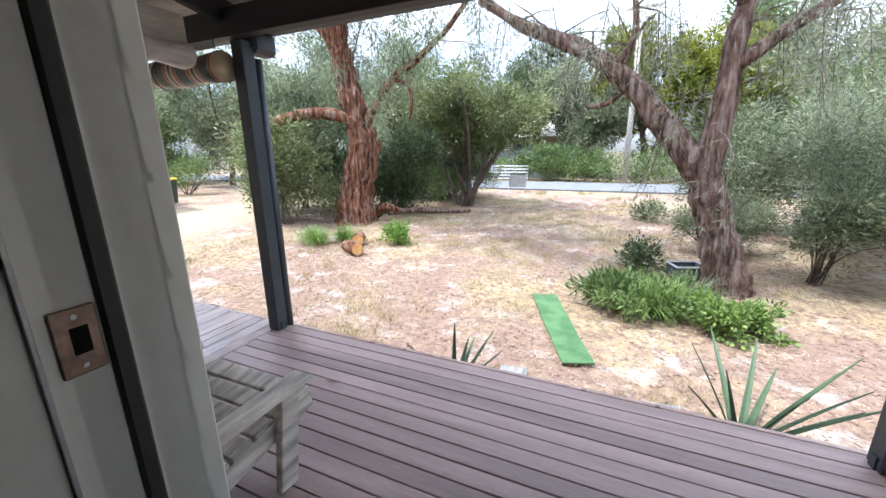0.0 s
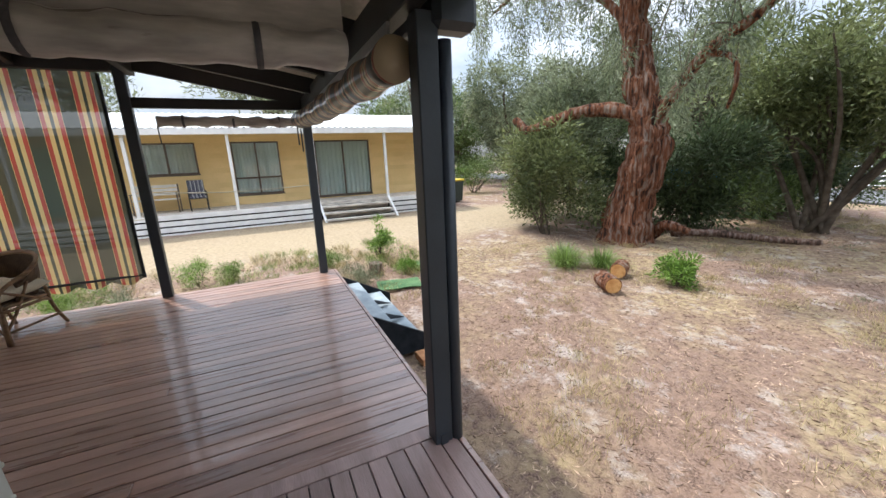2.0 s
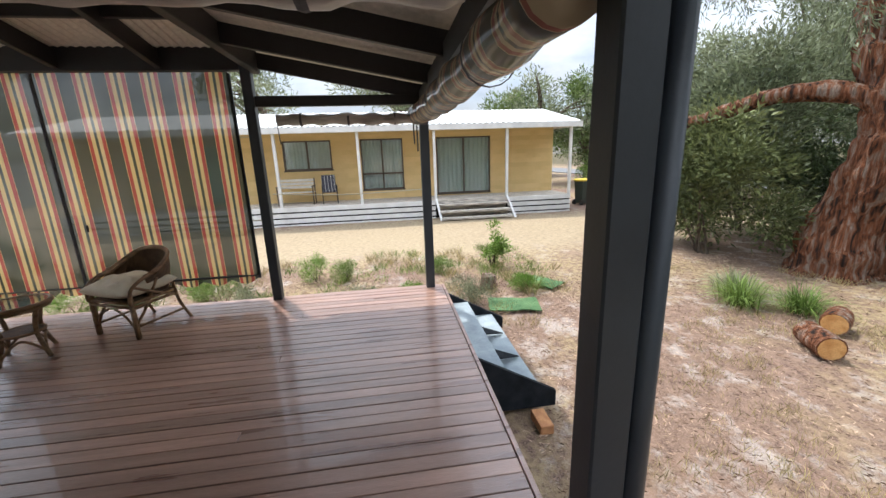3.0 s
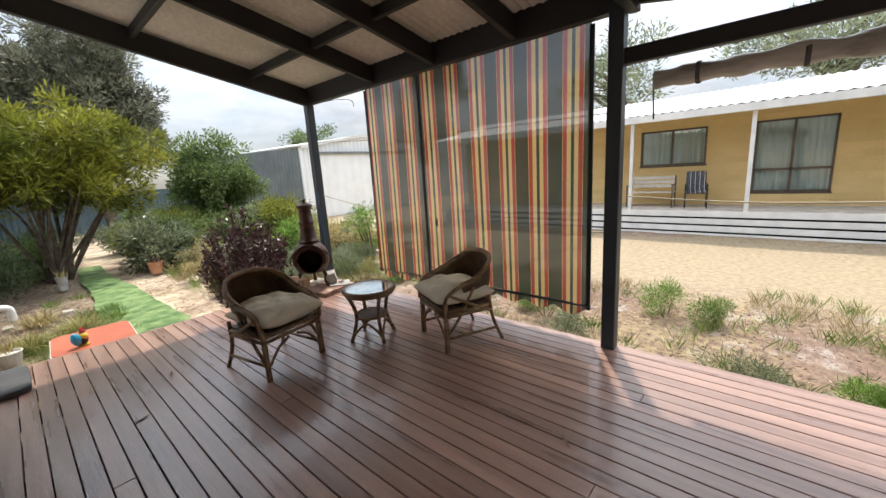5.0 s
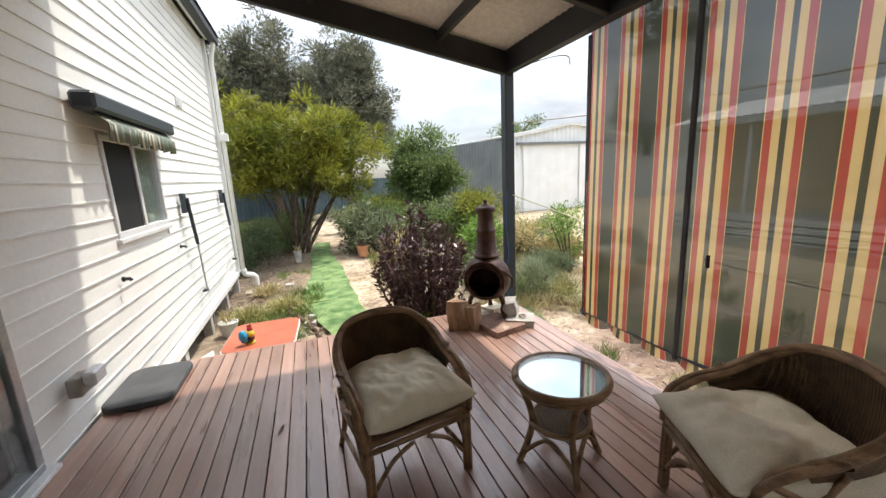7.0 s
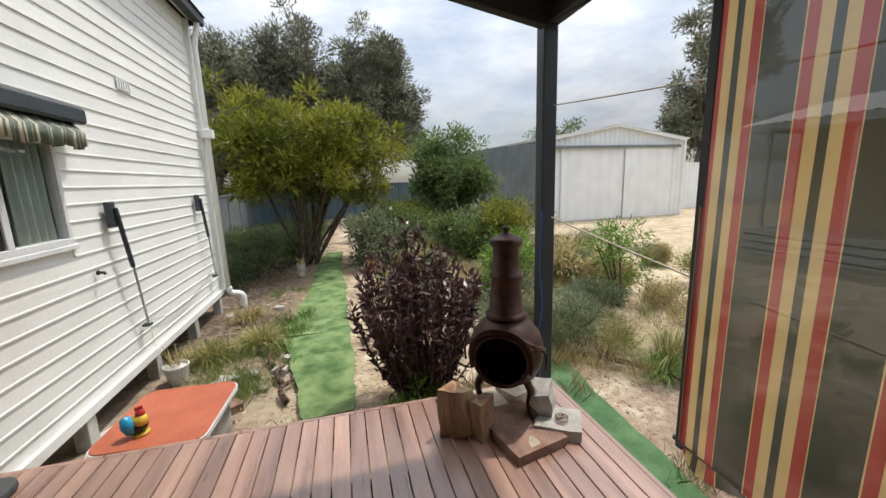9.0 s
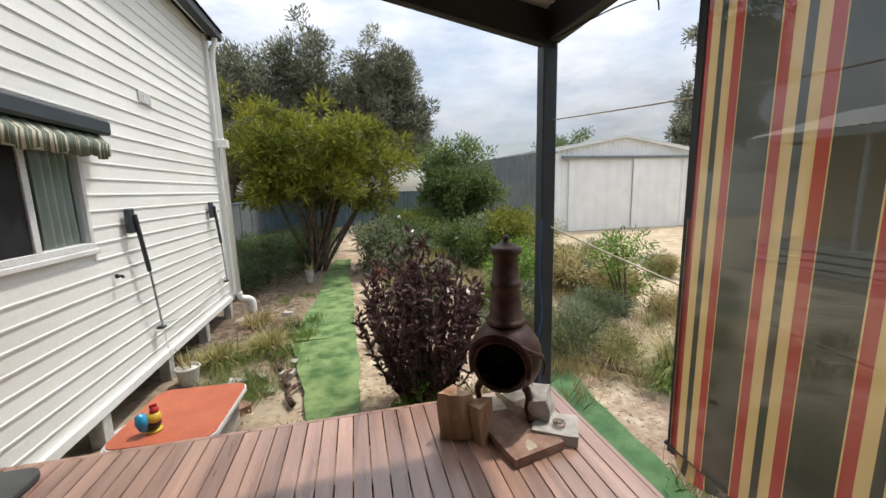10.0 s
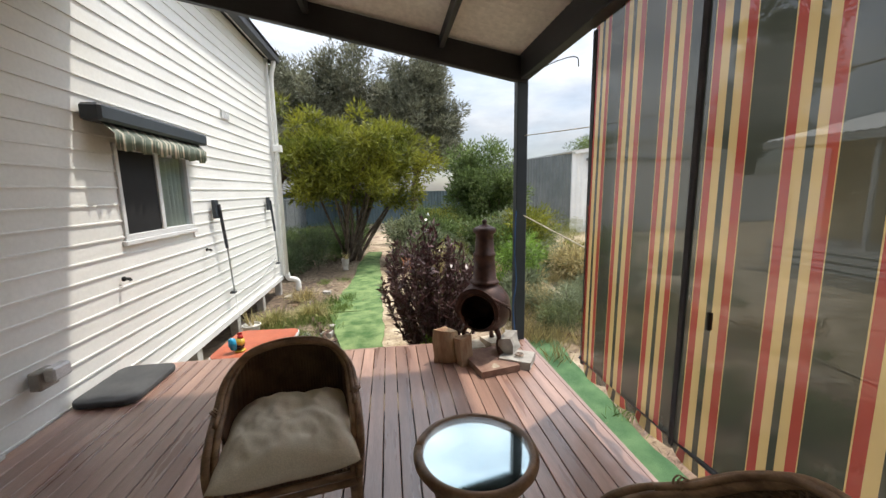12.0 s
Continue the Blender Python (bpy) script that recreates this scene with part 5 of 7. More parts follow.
def rooster():
    t = thing("rooster_ornament", (-2.69, -3.84, -0.017), 30, "painted ceramic rooster ornament on the red board", "ornament")
    bm = lathe(bmesh.new(), [(0.0, 0), (0.045, 0), (0.05, 0.012), (0.03, 0.02), (0.0, 0.02)], 16)
    part("base", bm, M_ygl, t, smooth=True)
    part("belly", lathe(bmesh.new(), [(0.0, 0.015), (0.036, 0.03), (0.045, 0.055), (0.04, 0.08), (0.0, 0.09)], 16), M_bkgl, t, smooth=True)
    part("chest", lathe(bmesh.new(), [(0.0, 0.06), (0.042, 0.07), (0.045, 0.095), (0.034, 0.125), (0.0, 0.13)], 16, pose(-0.005, 0, 0)), M_ygl, t, smooth=True)
    part("head", lathe(bmesh.new(), [(0.0, 0.12), (0.026, 0.13), (0.026, 0.152), (0.0, 0.17)], 14, pose(-0.012, 0, 0)), M_red, t, smooth=True)
    part("comb", B(-0.03, 0.012, -0.006, 0.006, 0.16, 0.185, 0.004), M_red, t)
    part("tail", lathe(bmesh.new(), [(0.0, -0.075), (0.032, -0.05), (0.042, 0.0), (0.028, 0.05), (0.0, 0.065)], 16, pose(0.055, 0, 0.085, 0, 12, 0)), M_bgl, t, "blue glazed tail", True)


rooster()


# ---- yellow neighbouring house ----
def yellow_house():
    h = thing("yellow_house", (-0.2, 0, -0.19), label="yellow weatherboard neighbour house with white veranda", category="house")
    y0, y1, xw = -9.0, 8.35, -15.8
    wins = [(-2.06, -0.33, 1.38, 2.43, "w"), (0.74, 2.32, 0.55, 2.43, "w2"), (3.6, 5.75, 0.28, 2.43, "s"), (-4.9, -4.0, 0.25, 2.35, "d")]
    cuts = sorted({y0, y1, *(w[0] for w in wins), *(w[1] for w in wins)})
    for u, v in zip(cuts, cuts[1:]):
        sp = [(0.0, 2.75)]
        for w in wins:
            if w[0] <= u and v <= w[1]:
                sp = [(0.0, w[2]), (w[3], 2.75)]
        for lo, hi in sp:
            k, n = 0, max(1, round((hi - lo) / 0.17))
            for k in range(n):
                bm = bmesh.new()
                a, b = lo + (hi - lo) * k / n, lo + (hi - lo) * (k + 1) / n
                vs = [bm.verts.new(c) for c in ((xw + 0.018, u, a), (xw + 0.018, v, a), (xw + 0.004, v, b), (xw + 0.004, u, b), (xw - 0.1, u, a), (xw - 0.1, v, a), (xw - 0.1, v, b), (xw - 0.1, u, b))]
                for q in ((0, 1, 2, 3), (4, 5, 6, 7), (0, 1, 5, 4), (3, 2, 6, 7), (0, 3, 7, 4), (1, 2, 6, 5)):
                    bm.faces.new([vs[i] for i in q])
                part("wall_board", bm, M_yellow, h)
    part("wall", B(-24, xw - 0.1, y1 - 0.1, y1, 0, 2.75), M_yellow, h)
    part("wall", B(-24, xw - 0.1, y0, y0 + 0.1, 0, 2.75), M_yellow, h)
    part("wall", B(-24.1, -24, y0, y1, 0, 2.75), M_yellow, h)
    # ceiling and added room wall, coloured dark for the unlit inside
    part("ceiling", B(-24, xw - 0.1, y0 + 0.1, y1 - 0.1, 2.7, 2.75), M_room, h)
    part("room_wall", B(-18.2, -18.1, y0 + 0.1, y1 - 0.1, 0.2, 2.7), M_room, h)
    for a, b, lo, hi, kind in wins:
        if kind == "d":
            part("door", B(xw - 0.06, xw - 0.02, a, b, lo, hi), shade("pale green door", (0.35, 0.55, 0.45), (0.42, 0.62, 0.52), rough=0.5), h)
            continue
        w = part("window", B(xw - 0.03, xw + 0.03, a - 0.03, b + 0.03, lo - 0.05, lo, 0.005), M_bronzealu, h, "brown framed sliding window")
        f = bmesh.new()
        mid = (a + b) / 2
        bars = [(a, a + 0.05, lo, hi), (b - 0.05, b, lo, hi), (mid - 0.03, mid + 0.03, lo, hi), (a, b, hi - 0.05, hi), (a, b, lo, lo + 0.05)]
        if kind == "w2":
            bars.append((a, b, 1.12, 1.18))
        for q in bars:
            box(f, xw - 0.04, xw + 0.035, *q)
        part("frame", f, M_bronzealu, w)
        for q in ((a + 0.05, mid - 0.03), (mid + 0.03, b - 0.05)):
            g = part("pane", B(xw - 0.012, xw - 0.006, *q, lo + 0.05, hi - 0.05), M_glass, w)
            g.visible_shadow = False
        side = (a + 0.05, b - 0.05)
        cm = bmesh.new()
        n = 40
        top, bot = [], []
        for k in range(n + 1):
            y = side[0] + (side[1] - side[0]) * k / n
            top.append(cm.verts.new((xw - 0.07 + 0.02 * math.sin(k * 1.9), y, hi)))
            bot.append(cm.verts.new((xw - 0.07 + 0.025 * math.sin(k * 1.9), y, lo)))
        for k in range(n):
            cm.faces.new((bot[k], bot[k + 1], top[k + 1], top[k]))
        part("curtain", cm, M_curtain, w, "pale curtain behind the glass")
    # veranda
    part("veranda_floor", B(xw, -14.15, y0, y1, 0.08, 0.2), M_oldwood, h, "weathered veranda boards")
    for z0, z1 in ((0.05, 0.2), (-0.14, 0.0), (-0.33, -0.19), (-0.5, -0.38)):
        for a, b in ((y0, 3.3), (5.95, y1)):
            part("skirting_board", B(-14.13, -14.09, a, b, z0, z1, 0.004), M_whitepaint, h)
    # black sheet behind the skirting, painted shade below the veranda
    part("underside", B(-14.3, -14.2, y0, y1, -0.65, 0.05), M_soot_shade, h)
    for k in range(3):
        part("step", B(-14.05 + k * 0.28 - 0.06, -13.76 + k * 0.28, 3.4, 5.85, 0.02 - k * 0.2, 0.08 - k * 0.2, 0.006), M_oldwood, h)
        part("riser", B(-14.07 + k * 0.28, -14.04 + k * 0.28, 3.4, 5.85, -0.13 - k * 0.2, 0.02 - k * 0.2), M_oldwood, h)
    for y in (3.33, 5.92):
        part("stair_stringer", tube(bmesh.new(), [(-14.12, y, 0.25), (-13.2, y + 0.1, -0.6)], 0.05, 4), M_whitepaint, h)
    for y in (-8.6, -6.9, -4.45, -1.9, 0.76, 3.33, 5.92, 8.3):
        part("veranda_post", B(-14.2, -14.11, y - 0.045, y + 0.045, 0.2, 2.62, 0.005), M_whitepaint, h)
    part("fascia", B(-14.06, -13.98, y0 - 0.3, y1 + 0.3, 2.58, 2.76, 0.01), M_whitepaint, h, "white gutter and fascia")
    bm = bmesh.new()
    n = int((y1 - y0 + 0.6) / 0.2) * 2
    r0, r1, r2 = [], [], []
    for k in range(n + 1):
        y = y0 - 0.3 + (y1 - y0 + 0.6) * k / n
        d = 0.035 * (k % 2)
        r0.append(bm.verts.new((-13.98, y, 2.76 + d))), r1.append(bm.verts.new((-17.5, y, 3.55 + d))), r2.append(bm.verts.new((-24.3, y, 2.7 + d)))
    for k in range(n):
        bm.faces.new((r0[k], r0[k + 1], r1[k + 1], r1[k])), bm.faces.new((r1[k], r1[k + 1], r2[k + 1], r2[k]))
    rf = part("roof", bm, M_zinc, h, "pale ribbed steel roof")
    rf.modifiers.new("thick", "SOLIDIFY").thickness = 0.01
    for yy in (y0 - 0.25, y1 + 0.2):
        bm = bmesh.new()
        vs = [bm.verts.new((x, yy + d, z)) for d in (0, 0.05) for x, z in ((-14.0, 2.6), (-14.0, 2.76), (-17.5, 3.54), (-24.2, 2.7))]
        bm.faces.new(vs[:4]), bm.faces.new(vs[4:])
        part("gable", bm, M_whitepaint, h)


yellow_house()
bn = thing("slatted_bench", (-15.35, -1.55, 0.02), 0, "pale slatted bench against the yellow wall", "bench")
for i in range(4):
    part("seat_slat", B(0.0 + i * 0.11, 0.09 + i * 0.11, -0.62, 0.62, 0.42, 0.44), M_teak, bn)
for i in range(3):
    part("back_slat", B(-0.06, -0.035, -0.62, 0.62, 0.55 + i * 0.12, 0.64 + i * 0.12), M_teak, bn)
for y in (-0.6, 0.6):
    for x in (-0.02, 0.40):
        part("leg", B(x - 0.02, x + 0.02, y - 0.02, y + 0.02, 0, 0.62 if x > 0.1 else 0.9), M_bronzealu, bn)
    part("arm", B(-0.04, 0.42, y - 0.03, y + 0.03, 0.62, 0.65), M_bronzealu, bn)
sc = thing("striped_patio_chair", (-15.2, -0.42, 0.02), 10, "black metal patio chair with striped cushion", "chair")
M_bw = stripe_mat("dark striped cushion cloth", 0.11, 0.0, "Y", rough=0.8)
for nd in M_bw.node_tree.nodes:
    if nd.type == "VALTORGB":
        for i, e in enumerate(nd.color_ramp.elements):
            e.color = (0.6, 0.58, 0.55, 1) if i in (1, 5) else (0.03, 0.03, 0.05, 1)
part("seat", B(-0.05, 0.42, -0.24, 0.24, 0.40, 0.48, 0.02), M_bw, sc)
part("backrest", B(-0.04, 0.04, -0.24, 0.24, 0.45, 1.0, 0.02, m=pose(-0.02, 0, 0, 0, -10, 0)), M_bw, sc)
for y in (-0.25, 0.25):
    for x in (-0.03, 0.40):
        part("leg", tube(bmesh.new(), [(x, y, 0), (x, y, 0.62)], 0.014, 6), M_black, sc)
    part("arm", tube(bmesh.new(), [(-0.1, y, 0.64), (0.42, y, 0.62)], 0.016, 6), M_black, sc)
wb = thing("wheelie_bin", (-15.7, 9.6, GROUND), 15, "dark green wheelie bin with yellow lid", "bin")
bm = B(-0.24, 0.24, -0.27, 0.27, 0.04, 0.95, 0.02)
for v in bm.verts:
    if v.co.z < 0.3:
        v.co.x *= 0.8
        v.co.y *= 0.8
part("body", bm, M_binG, wb)
part("lid", B(-0.27, 0.27, -0.3, 0.3, 0.95, 1.04, 0.03), M_binY, wb)
for x in (-0.2, 0.2):
    part("wheel", lathe(bmesh.new(), [(0.0, -0.03), (0.1, -0.03), (0.1, 0.03), (0.0, 0.03)], 14, pose(x, -0.25, 0.1, 0, 90, 0)), M_black, wb)


# ---- shed and fences at the back ----
def sheet_wall(bm, a, b, z0, z1a, z1b=None, rib=0.2, d=0.03):
    """A ribbed steel wall from a to b in plan."""
    a, b = Vector((*a, 0)), Vector((*b, 0))
    z1b = z1a if z1b is None else z1b
    n = max(2, int((b - a).length / rib) * 4)
    nn = Vector((-(b - a).y, (b - a).x, 0)).normalized()
    lo, hi = [], []
    for k in range(n + 1):
        o = a.lerp(b, k / n) + nn * (d if k % 4 in (1, 2) else 0)
        lo.append(bm.verts.new((o.x, o.y, z0))), hi.append(bm.verts.new((o.x, o.y, z1a + (z1b - z1a) * k / n)))
    for k in range(n):
        bm.faces.new((lo[k], lo[k + 1], hi[k + 1], hi[k]))
    return bm


def shed():
    s = thing("garden_shed", label="large white steel garage shed with low gable", category="shed")
    L, R, F, Bk = -12.7, -20.6, -17.0, -26.0
    mx = (L + R) / 2
    bm = bmesh.new()
    sheet_wall(bm, (L, F), (mx, F), GROUND - 0.1, 3.05, 3.72, 0.25), sheet_wall(bm, (mx, F), (R, F), GROUND - 0.1, 3.72, 3.05, 0.25)
    part("front_wall", bm, M_shedw, s)
    # this side has a darker sheet colour than the front and far side
    part("side_wall", sheet_wall(bmesh.new(), (L + 0.02, F), (L + 2.2, Bk), GROUND - 0.1, 3.05, 3.05, 0.25), M_shedg, s, "darker grey green side wall")
    part("side_wall", sheet_wall(bmesh.new(), (R, F), (R, Bk), GROUND - 0.1, 3.05), M_shedw, s)
    bm = bmesh.new()
    for a, b in ((L + 0.15, mx), (mx, R - 0.15)):
        vs = [bm.verts.new(c) for c in ((a, F + 0.15, 3.72 if a == mx else 3.08), (b, F + 0.15, 3.72 if b == mx else 3.08), (b + (1 if b == R - 0.15 else 1), Bk, 3.72 if b == mx else 3.08), (a + 1, Bk, 3.72 if a == mx else 3.08))]
        bm.faces.new(vs)
    rf = part("roof", bm, M_zinc, s)
    rf.modifiers.new("thick", "SOLIDIFY").thickness = 0.06
    part("door", sheet_wall(bmesh.new(), (L - 1.0, F + 0.08), (mx - 0.4, F + 0.08), GROUND, 2.7, None, 0.5, 0.02), M_shedw, s, "white sliding door leaf")
    part("door", sheet_wall(bmesh.new(), (mx - 0.4, F + 0.14), (R + 0.9, F + 0.14), GROUND, 2.7, None, 0.5, 0.02), M_shedw, s, "white sliding door leaf")
    part("door_track", B(R + 0.4, L - 0.6, F + 0.05, F + 0.2, 2.7, 2.82), M_shedg, s)
    for x in (L, R):
        part("corner_trim", B(x - 0.07, x + 0.07, F - 0.05, F + 0.06, GROUND - 0.1, 3.08), M_shedw, s)
    for a, b in ((L, mx), (R, mx)):
        part("barge_board", tube(bmesh.new(), [(a, F + 0.08, 3.05), (b, F + 0.08, 3.74)], 0.09, 4), M_shedw, s)


shed()


def fence(name, a, b, h, mat, label, z=GROUND):
    f = thing(name, label=label, category="fence")
    a2, b2 = Vector(a), Vector(b)
    n = max(1, round((b2 - a2).length / 2.4))
    for k in range(n):
        p, q = a2.lerp(b2, k / n), a2.lerp(b2, (k + 1) / n)
        part("panel", sheet_wall(bmesh.new(), p, q, z - 0.1, z + h, None, 0.2, 0.03), mat, f)
        part("rail", tube(bmesh.new(), [(p.x, p.y, z + h), (q.x, q.y, z + h)], 0.03, 4), mat, f)
        part("post", B(p.x - 0.035, p.x + 0.035, p.y - 0.035, p.y + 0.035, z - 0.1, z + h + 0.03), mat, f)


fence("steel_fence", (6.0, -24.0), (-12.0, -26.0), 2.0, M_blue, "slate blue steel fence at garden end")
fence("steel_fence", (-0.6, -11.0), (0.8, -24.0), 1.8, M_shedg, "grey green steel side fence behind shrubs")
fence("steel_fence", (-20.7, -19.0), (-36.0, -21.0), 2.6, M_shedw, "pale boundary wall beyond the shed")


# ---- front garden: trees ----
def limb(bm, pts, r0, r1, n=5, seg=10, knob=0.08, seed=1, ridges=False):
    line = smooth_line(pts, 10 if ridges else n)
    m = len(line) - 1
    rs = random.Random(seed)
    start = len(bm.verts)
    tube(bm, line, [(r0 + (r1 - r0) * k / m) * (1 + rs.uniform(-knob, knob)) for k in range(m + 1)], seg)
    bm.verts.ensure_lookup_table()
    for i in range(start, len(bm.verts)):
        v = bm.verts[i]
        v.co += noise.noise_vector(v.co * 3.1) * r0 * 0.16
        if ridges:
            k = min(range(m + 1), key=lambda q: abs(line[q].z - v.co.z))
            out = Vector((v.co.x - line[k].x, v.co.y - line[k].y, 0))
            if out.length > 1e-3:
                a = math.atan2(out.y, out.x)
                v.co += out.normalized() * r0 * 0.20 * noise.noise(Vector((math.cos(a) * 6.5, math.sin(a) * 6.5, v.co.z * 0.7 + seed)))
    return line


def twigs(rs, starts, n, ln, drop):
    """Thin drooping sprays: centres for leaves and the lines of the twigs."""
    lines, pts = [], []
    for s in starts:
        for k in range(n):
            d = Vector((rs.normal(), rs.normal(), rs.uniform(-0.2, 0.5))).normalized()
            e = s + d * ln * rs.uniform(0.5, 1.2)
            e2 = e + Vector((d.x * 0.25, d.y * 0.25, -drop)) * ln * rs.uniform(0.5, 1.2)
            lines.append((s, s.lerp(e, 0.6) + Vector((0, 0, 0.06 * ln)), e, e2))
            for j in range(5):
                pts.append(e.lerp(e2, j / 4) if j else s.lerp(e, 0.75))
    return lines, pts


def big_tree(name, base, limbs, bark, leaf_mat, label, per=40, leaf=(0.14, 0.016), spread=0.26, n_tw=5, tw_len=0.9, drop=0.9, seed=1, foot=1.5, dense_from=5.9):
    rs = np.random.RandomState(seed)
    t = thing(name, base, 0, label, "tree")
    starts = []
    for i, (nm, pts, r0, r1, leafy_from) in enumerate(limbs):
        bm = bmesh.new()
        line = limb(bm, pts, r0, r1, seed=seed + i, seg=44 if i == 0 else 14, ridges=i == 0)
        if i == 0:
            for v in bm.verts:
                k = max(0.0, 1 - max(v.co.z, 0) / 0.7)
                a = math.atan2(v.co.y - line[0].y, v.co.x - line[0].x)
                f = 1 + (foot - 1) * k * k * (0.7 + 0.5 * math.sin(a * 5 + seed))
                v.co.x, v.co.y = line[0].x + (v.co.x - line[0].x) * f, line[0].y + (v.co.y - line[0].y) * f
        part(nm, bm, bark, t, smooth=True)
        if leafy_from is not None:
            k0 = int(len(line) * leafy_from)
            starts += [q for k, q in enumerate(line[k0:]) if q.z > dense_from or k % 4 == 0]
    lines, cs = twigs(rs, starts, n_tw, tw_len, drop)
    bm = bmesh.new()
    for ln in lines:
        tube(bm, ln, [0.014, 0.011, 0.008, 0.004], 4)
    part("twigwork", bm, M_twig, t)["kind"] = "stuff"
    p, off = crown_points(rs, np.array(cs), per, spread)
    way = off / spread * 0.7 + rs.normal(size=off.shape) * 0.4
    way[:, 2] -= 0.6
    leaf_mesh("crown", *blades(p, way, leaf[0], leaf[1], rs=rs), leaf_mat, t)
    return t


big_tree("gum_tree", (-6.2, 9.0, GROUND), [
    ("trunk", [(0, 0, -0.15), (0.12, 0, 0.9), (0.45, 0, 1.9), (0.42, 0, 2.6), (0.1, 0, 3.6), (-0.15, 0, 5.0), (-0.2, 0.2, 7.0), (0.3, 0.4, 9.0)], 0.50, 0.12, 0.62),
    ("limb", [(0.5, -0.05, 2.2), (0.3, -0.3, 2.75), (-0.5, -0.7, 2.95), (-1.4, -1.1, 2.75), (-1.9, -1.3, 2.62), (-2.3, -1.4, 2.9)], 0.17, 0.10, None),
    ("limb", [(0.5, 0, 2.5), (1.0, -0.1, 3.1), (1.6, -0.2, 3.7), (2.3, -0.3, 4.0), (3.2, -0.4, 4.6), (4.0, -0.5, 5.4)], 0.13, 0.04, 0.55),
    ("limb", [(1.55, -0.2, 3.65), (1.95, -0.1, 3.5), (2.05, -0.1, 3.1), (1.9, 0, 2.7)], 0.06, 0.025, None),
    ("limb", [(-0.1, 0, 4.5), (-1.2, -0.3, 5.6), (-2.8, -0.6, 6.2), (-4.2, -0.8, 6.0)], 0.11, 0.03, 0.35),
    ("limb", [(-0.2, 0.1, 5.6), (1.0, 0.3, 6.8), (2.4, 0.2, 7.6)], 0.10, 0.03, 0.3),
    # the high limbs below are added out of view to shade the lawn
    ("limb", [(-0.15, 0.2, 6.3), (1.6, -0.5, 7.6), (3.6, -1.0, 8.2), (5.6, -1.4, 8.3), (7.2, -1.6, 8.0)], 0.14, 0.03, 0.25),
    ("limb", [(-0.15, 0.2, 6.3), (1.2, -1.5, 7.4), (2.8, -3.0, 8.2), (4.4, -4.2, 8.3)], 0.12, 0.03, 0.25),
    ("limb", [(0.1, 0.3, 7.0), (2.0, -0.6, 8.4), (4.2, -2.2, 9.0), (5.8, -3.2, 9.0)], 0.12, 0.03, 0.3),
    ("limb", [(0.0, 0.3, 7.6), (1.8, 0.8, 8.8), (4.0, 1.2, 9.4), (6.0, 1.6, 9.4)], 0.12, 0.03, 0.3),
], M_redbark, L_gum, "large gum tree with red brown peeling bark", foot=1.3, per=60, leaf=(0.15, 0.022), n_tw=3, tw_len=1.0, drop=1.0, seed=4, spread=0.3)

big_tree("leaning_tree", (2.12, 6.35, GROUND), [
    ("trunk", [(0.05, 0, -0.15), (-0.1, 0, 0.45), (-0.28, 0, 0.95), (-0.45, 0, 1.5), (-0.65, 0.02, 1.8)], 0.24, 0.19, None),
    ("limb", [(-0.6, 0, 1.72), (-1.05, 0.05, 2.28), (-1.6, 0.1, 2.92), (-2.3, 0.2, 3.42), (-3.0, 0.3, 3.75), (-3.8, 0.4, 4.3)], 0.19, 0.07, 0.5),
    ("limb", [(-0.5, 0, 1.55), (-0.42, 0, 2.05), (-0.38, 0, 2.65), (-0.3, 0.1, 3.6), (0.2, 0.3, 5.0), (0.6, 0.5, 6.4)], 0.19, 0.06, 0.25),
    ("limb", [(-1.5, 0.1, 2.85), (-1.75, 0.15, 2.6), (-2.05, 0.2, 2.55)], 0.06, 0.03, None),
    ("limb", [(-1.7, 0.1, 3.0), (-1.5, 0.0, 3.4), (-1.55, -0.1, 3.9)], 0.07, 0.03, 0.4),
    ("limb", [(-0.35, 0, 2.9), (0.6, 0.2, 3.6), (1.7, 0.3, 3.9), (2.6, 0.3, 3.5)], 0.09, 0.03, 0.2),
    # unseen high limb, added to cast shade on the near yard
    ("limb", [(-0.3, 0.1, 3.6), (-1.2, -0.5, 5.4), (-2.6, -1.0, 6.4), (-3.8, -1.2, 6.6)], 0.08, 0.03, 0.4),
], M_bark, L_casu, "leaning rough-barked tree with drooping fine foliage", per=38, leaf=(0.15, 0.010), n_tw=4, tw_len=0.8, drop=1.1, seed=9, spread=0.28, foot=1.25, dense_from=4.6)

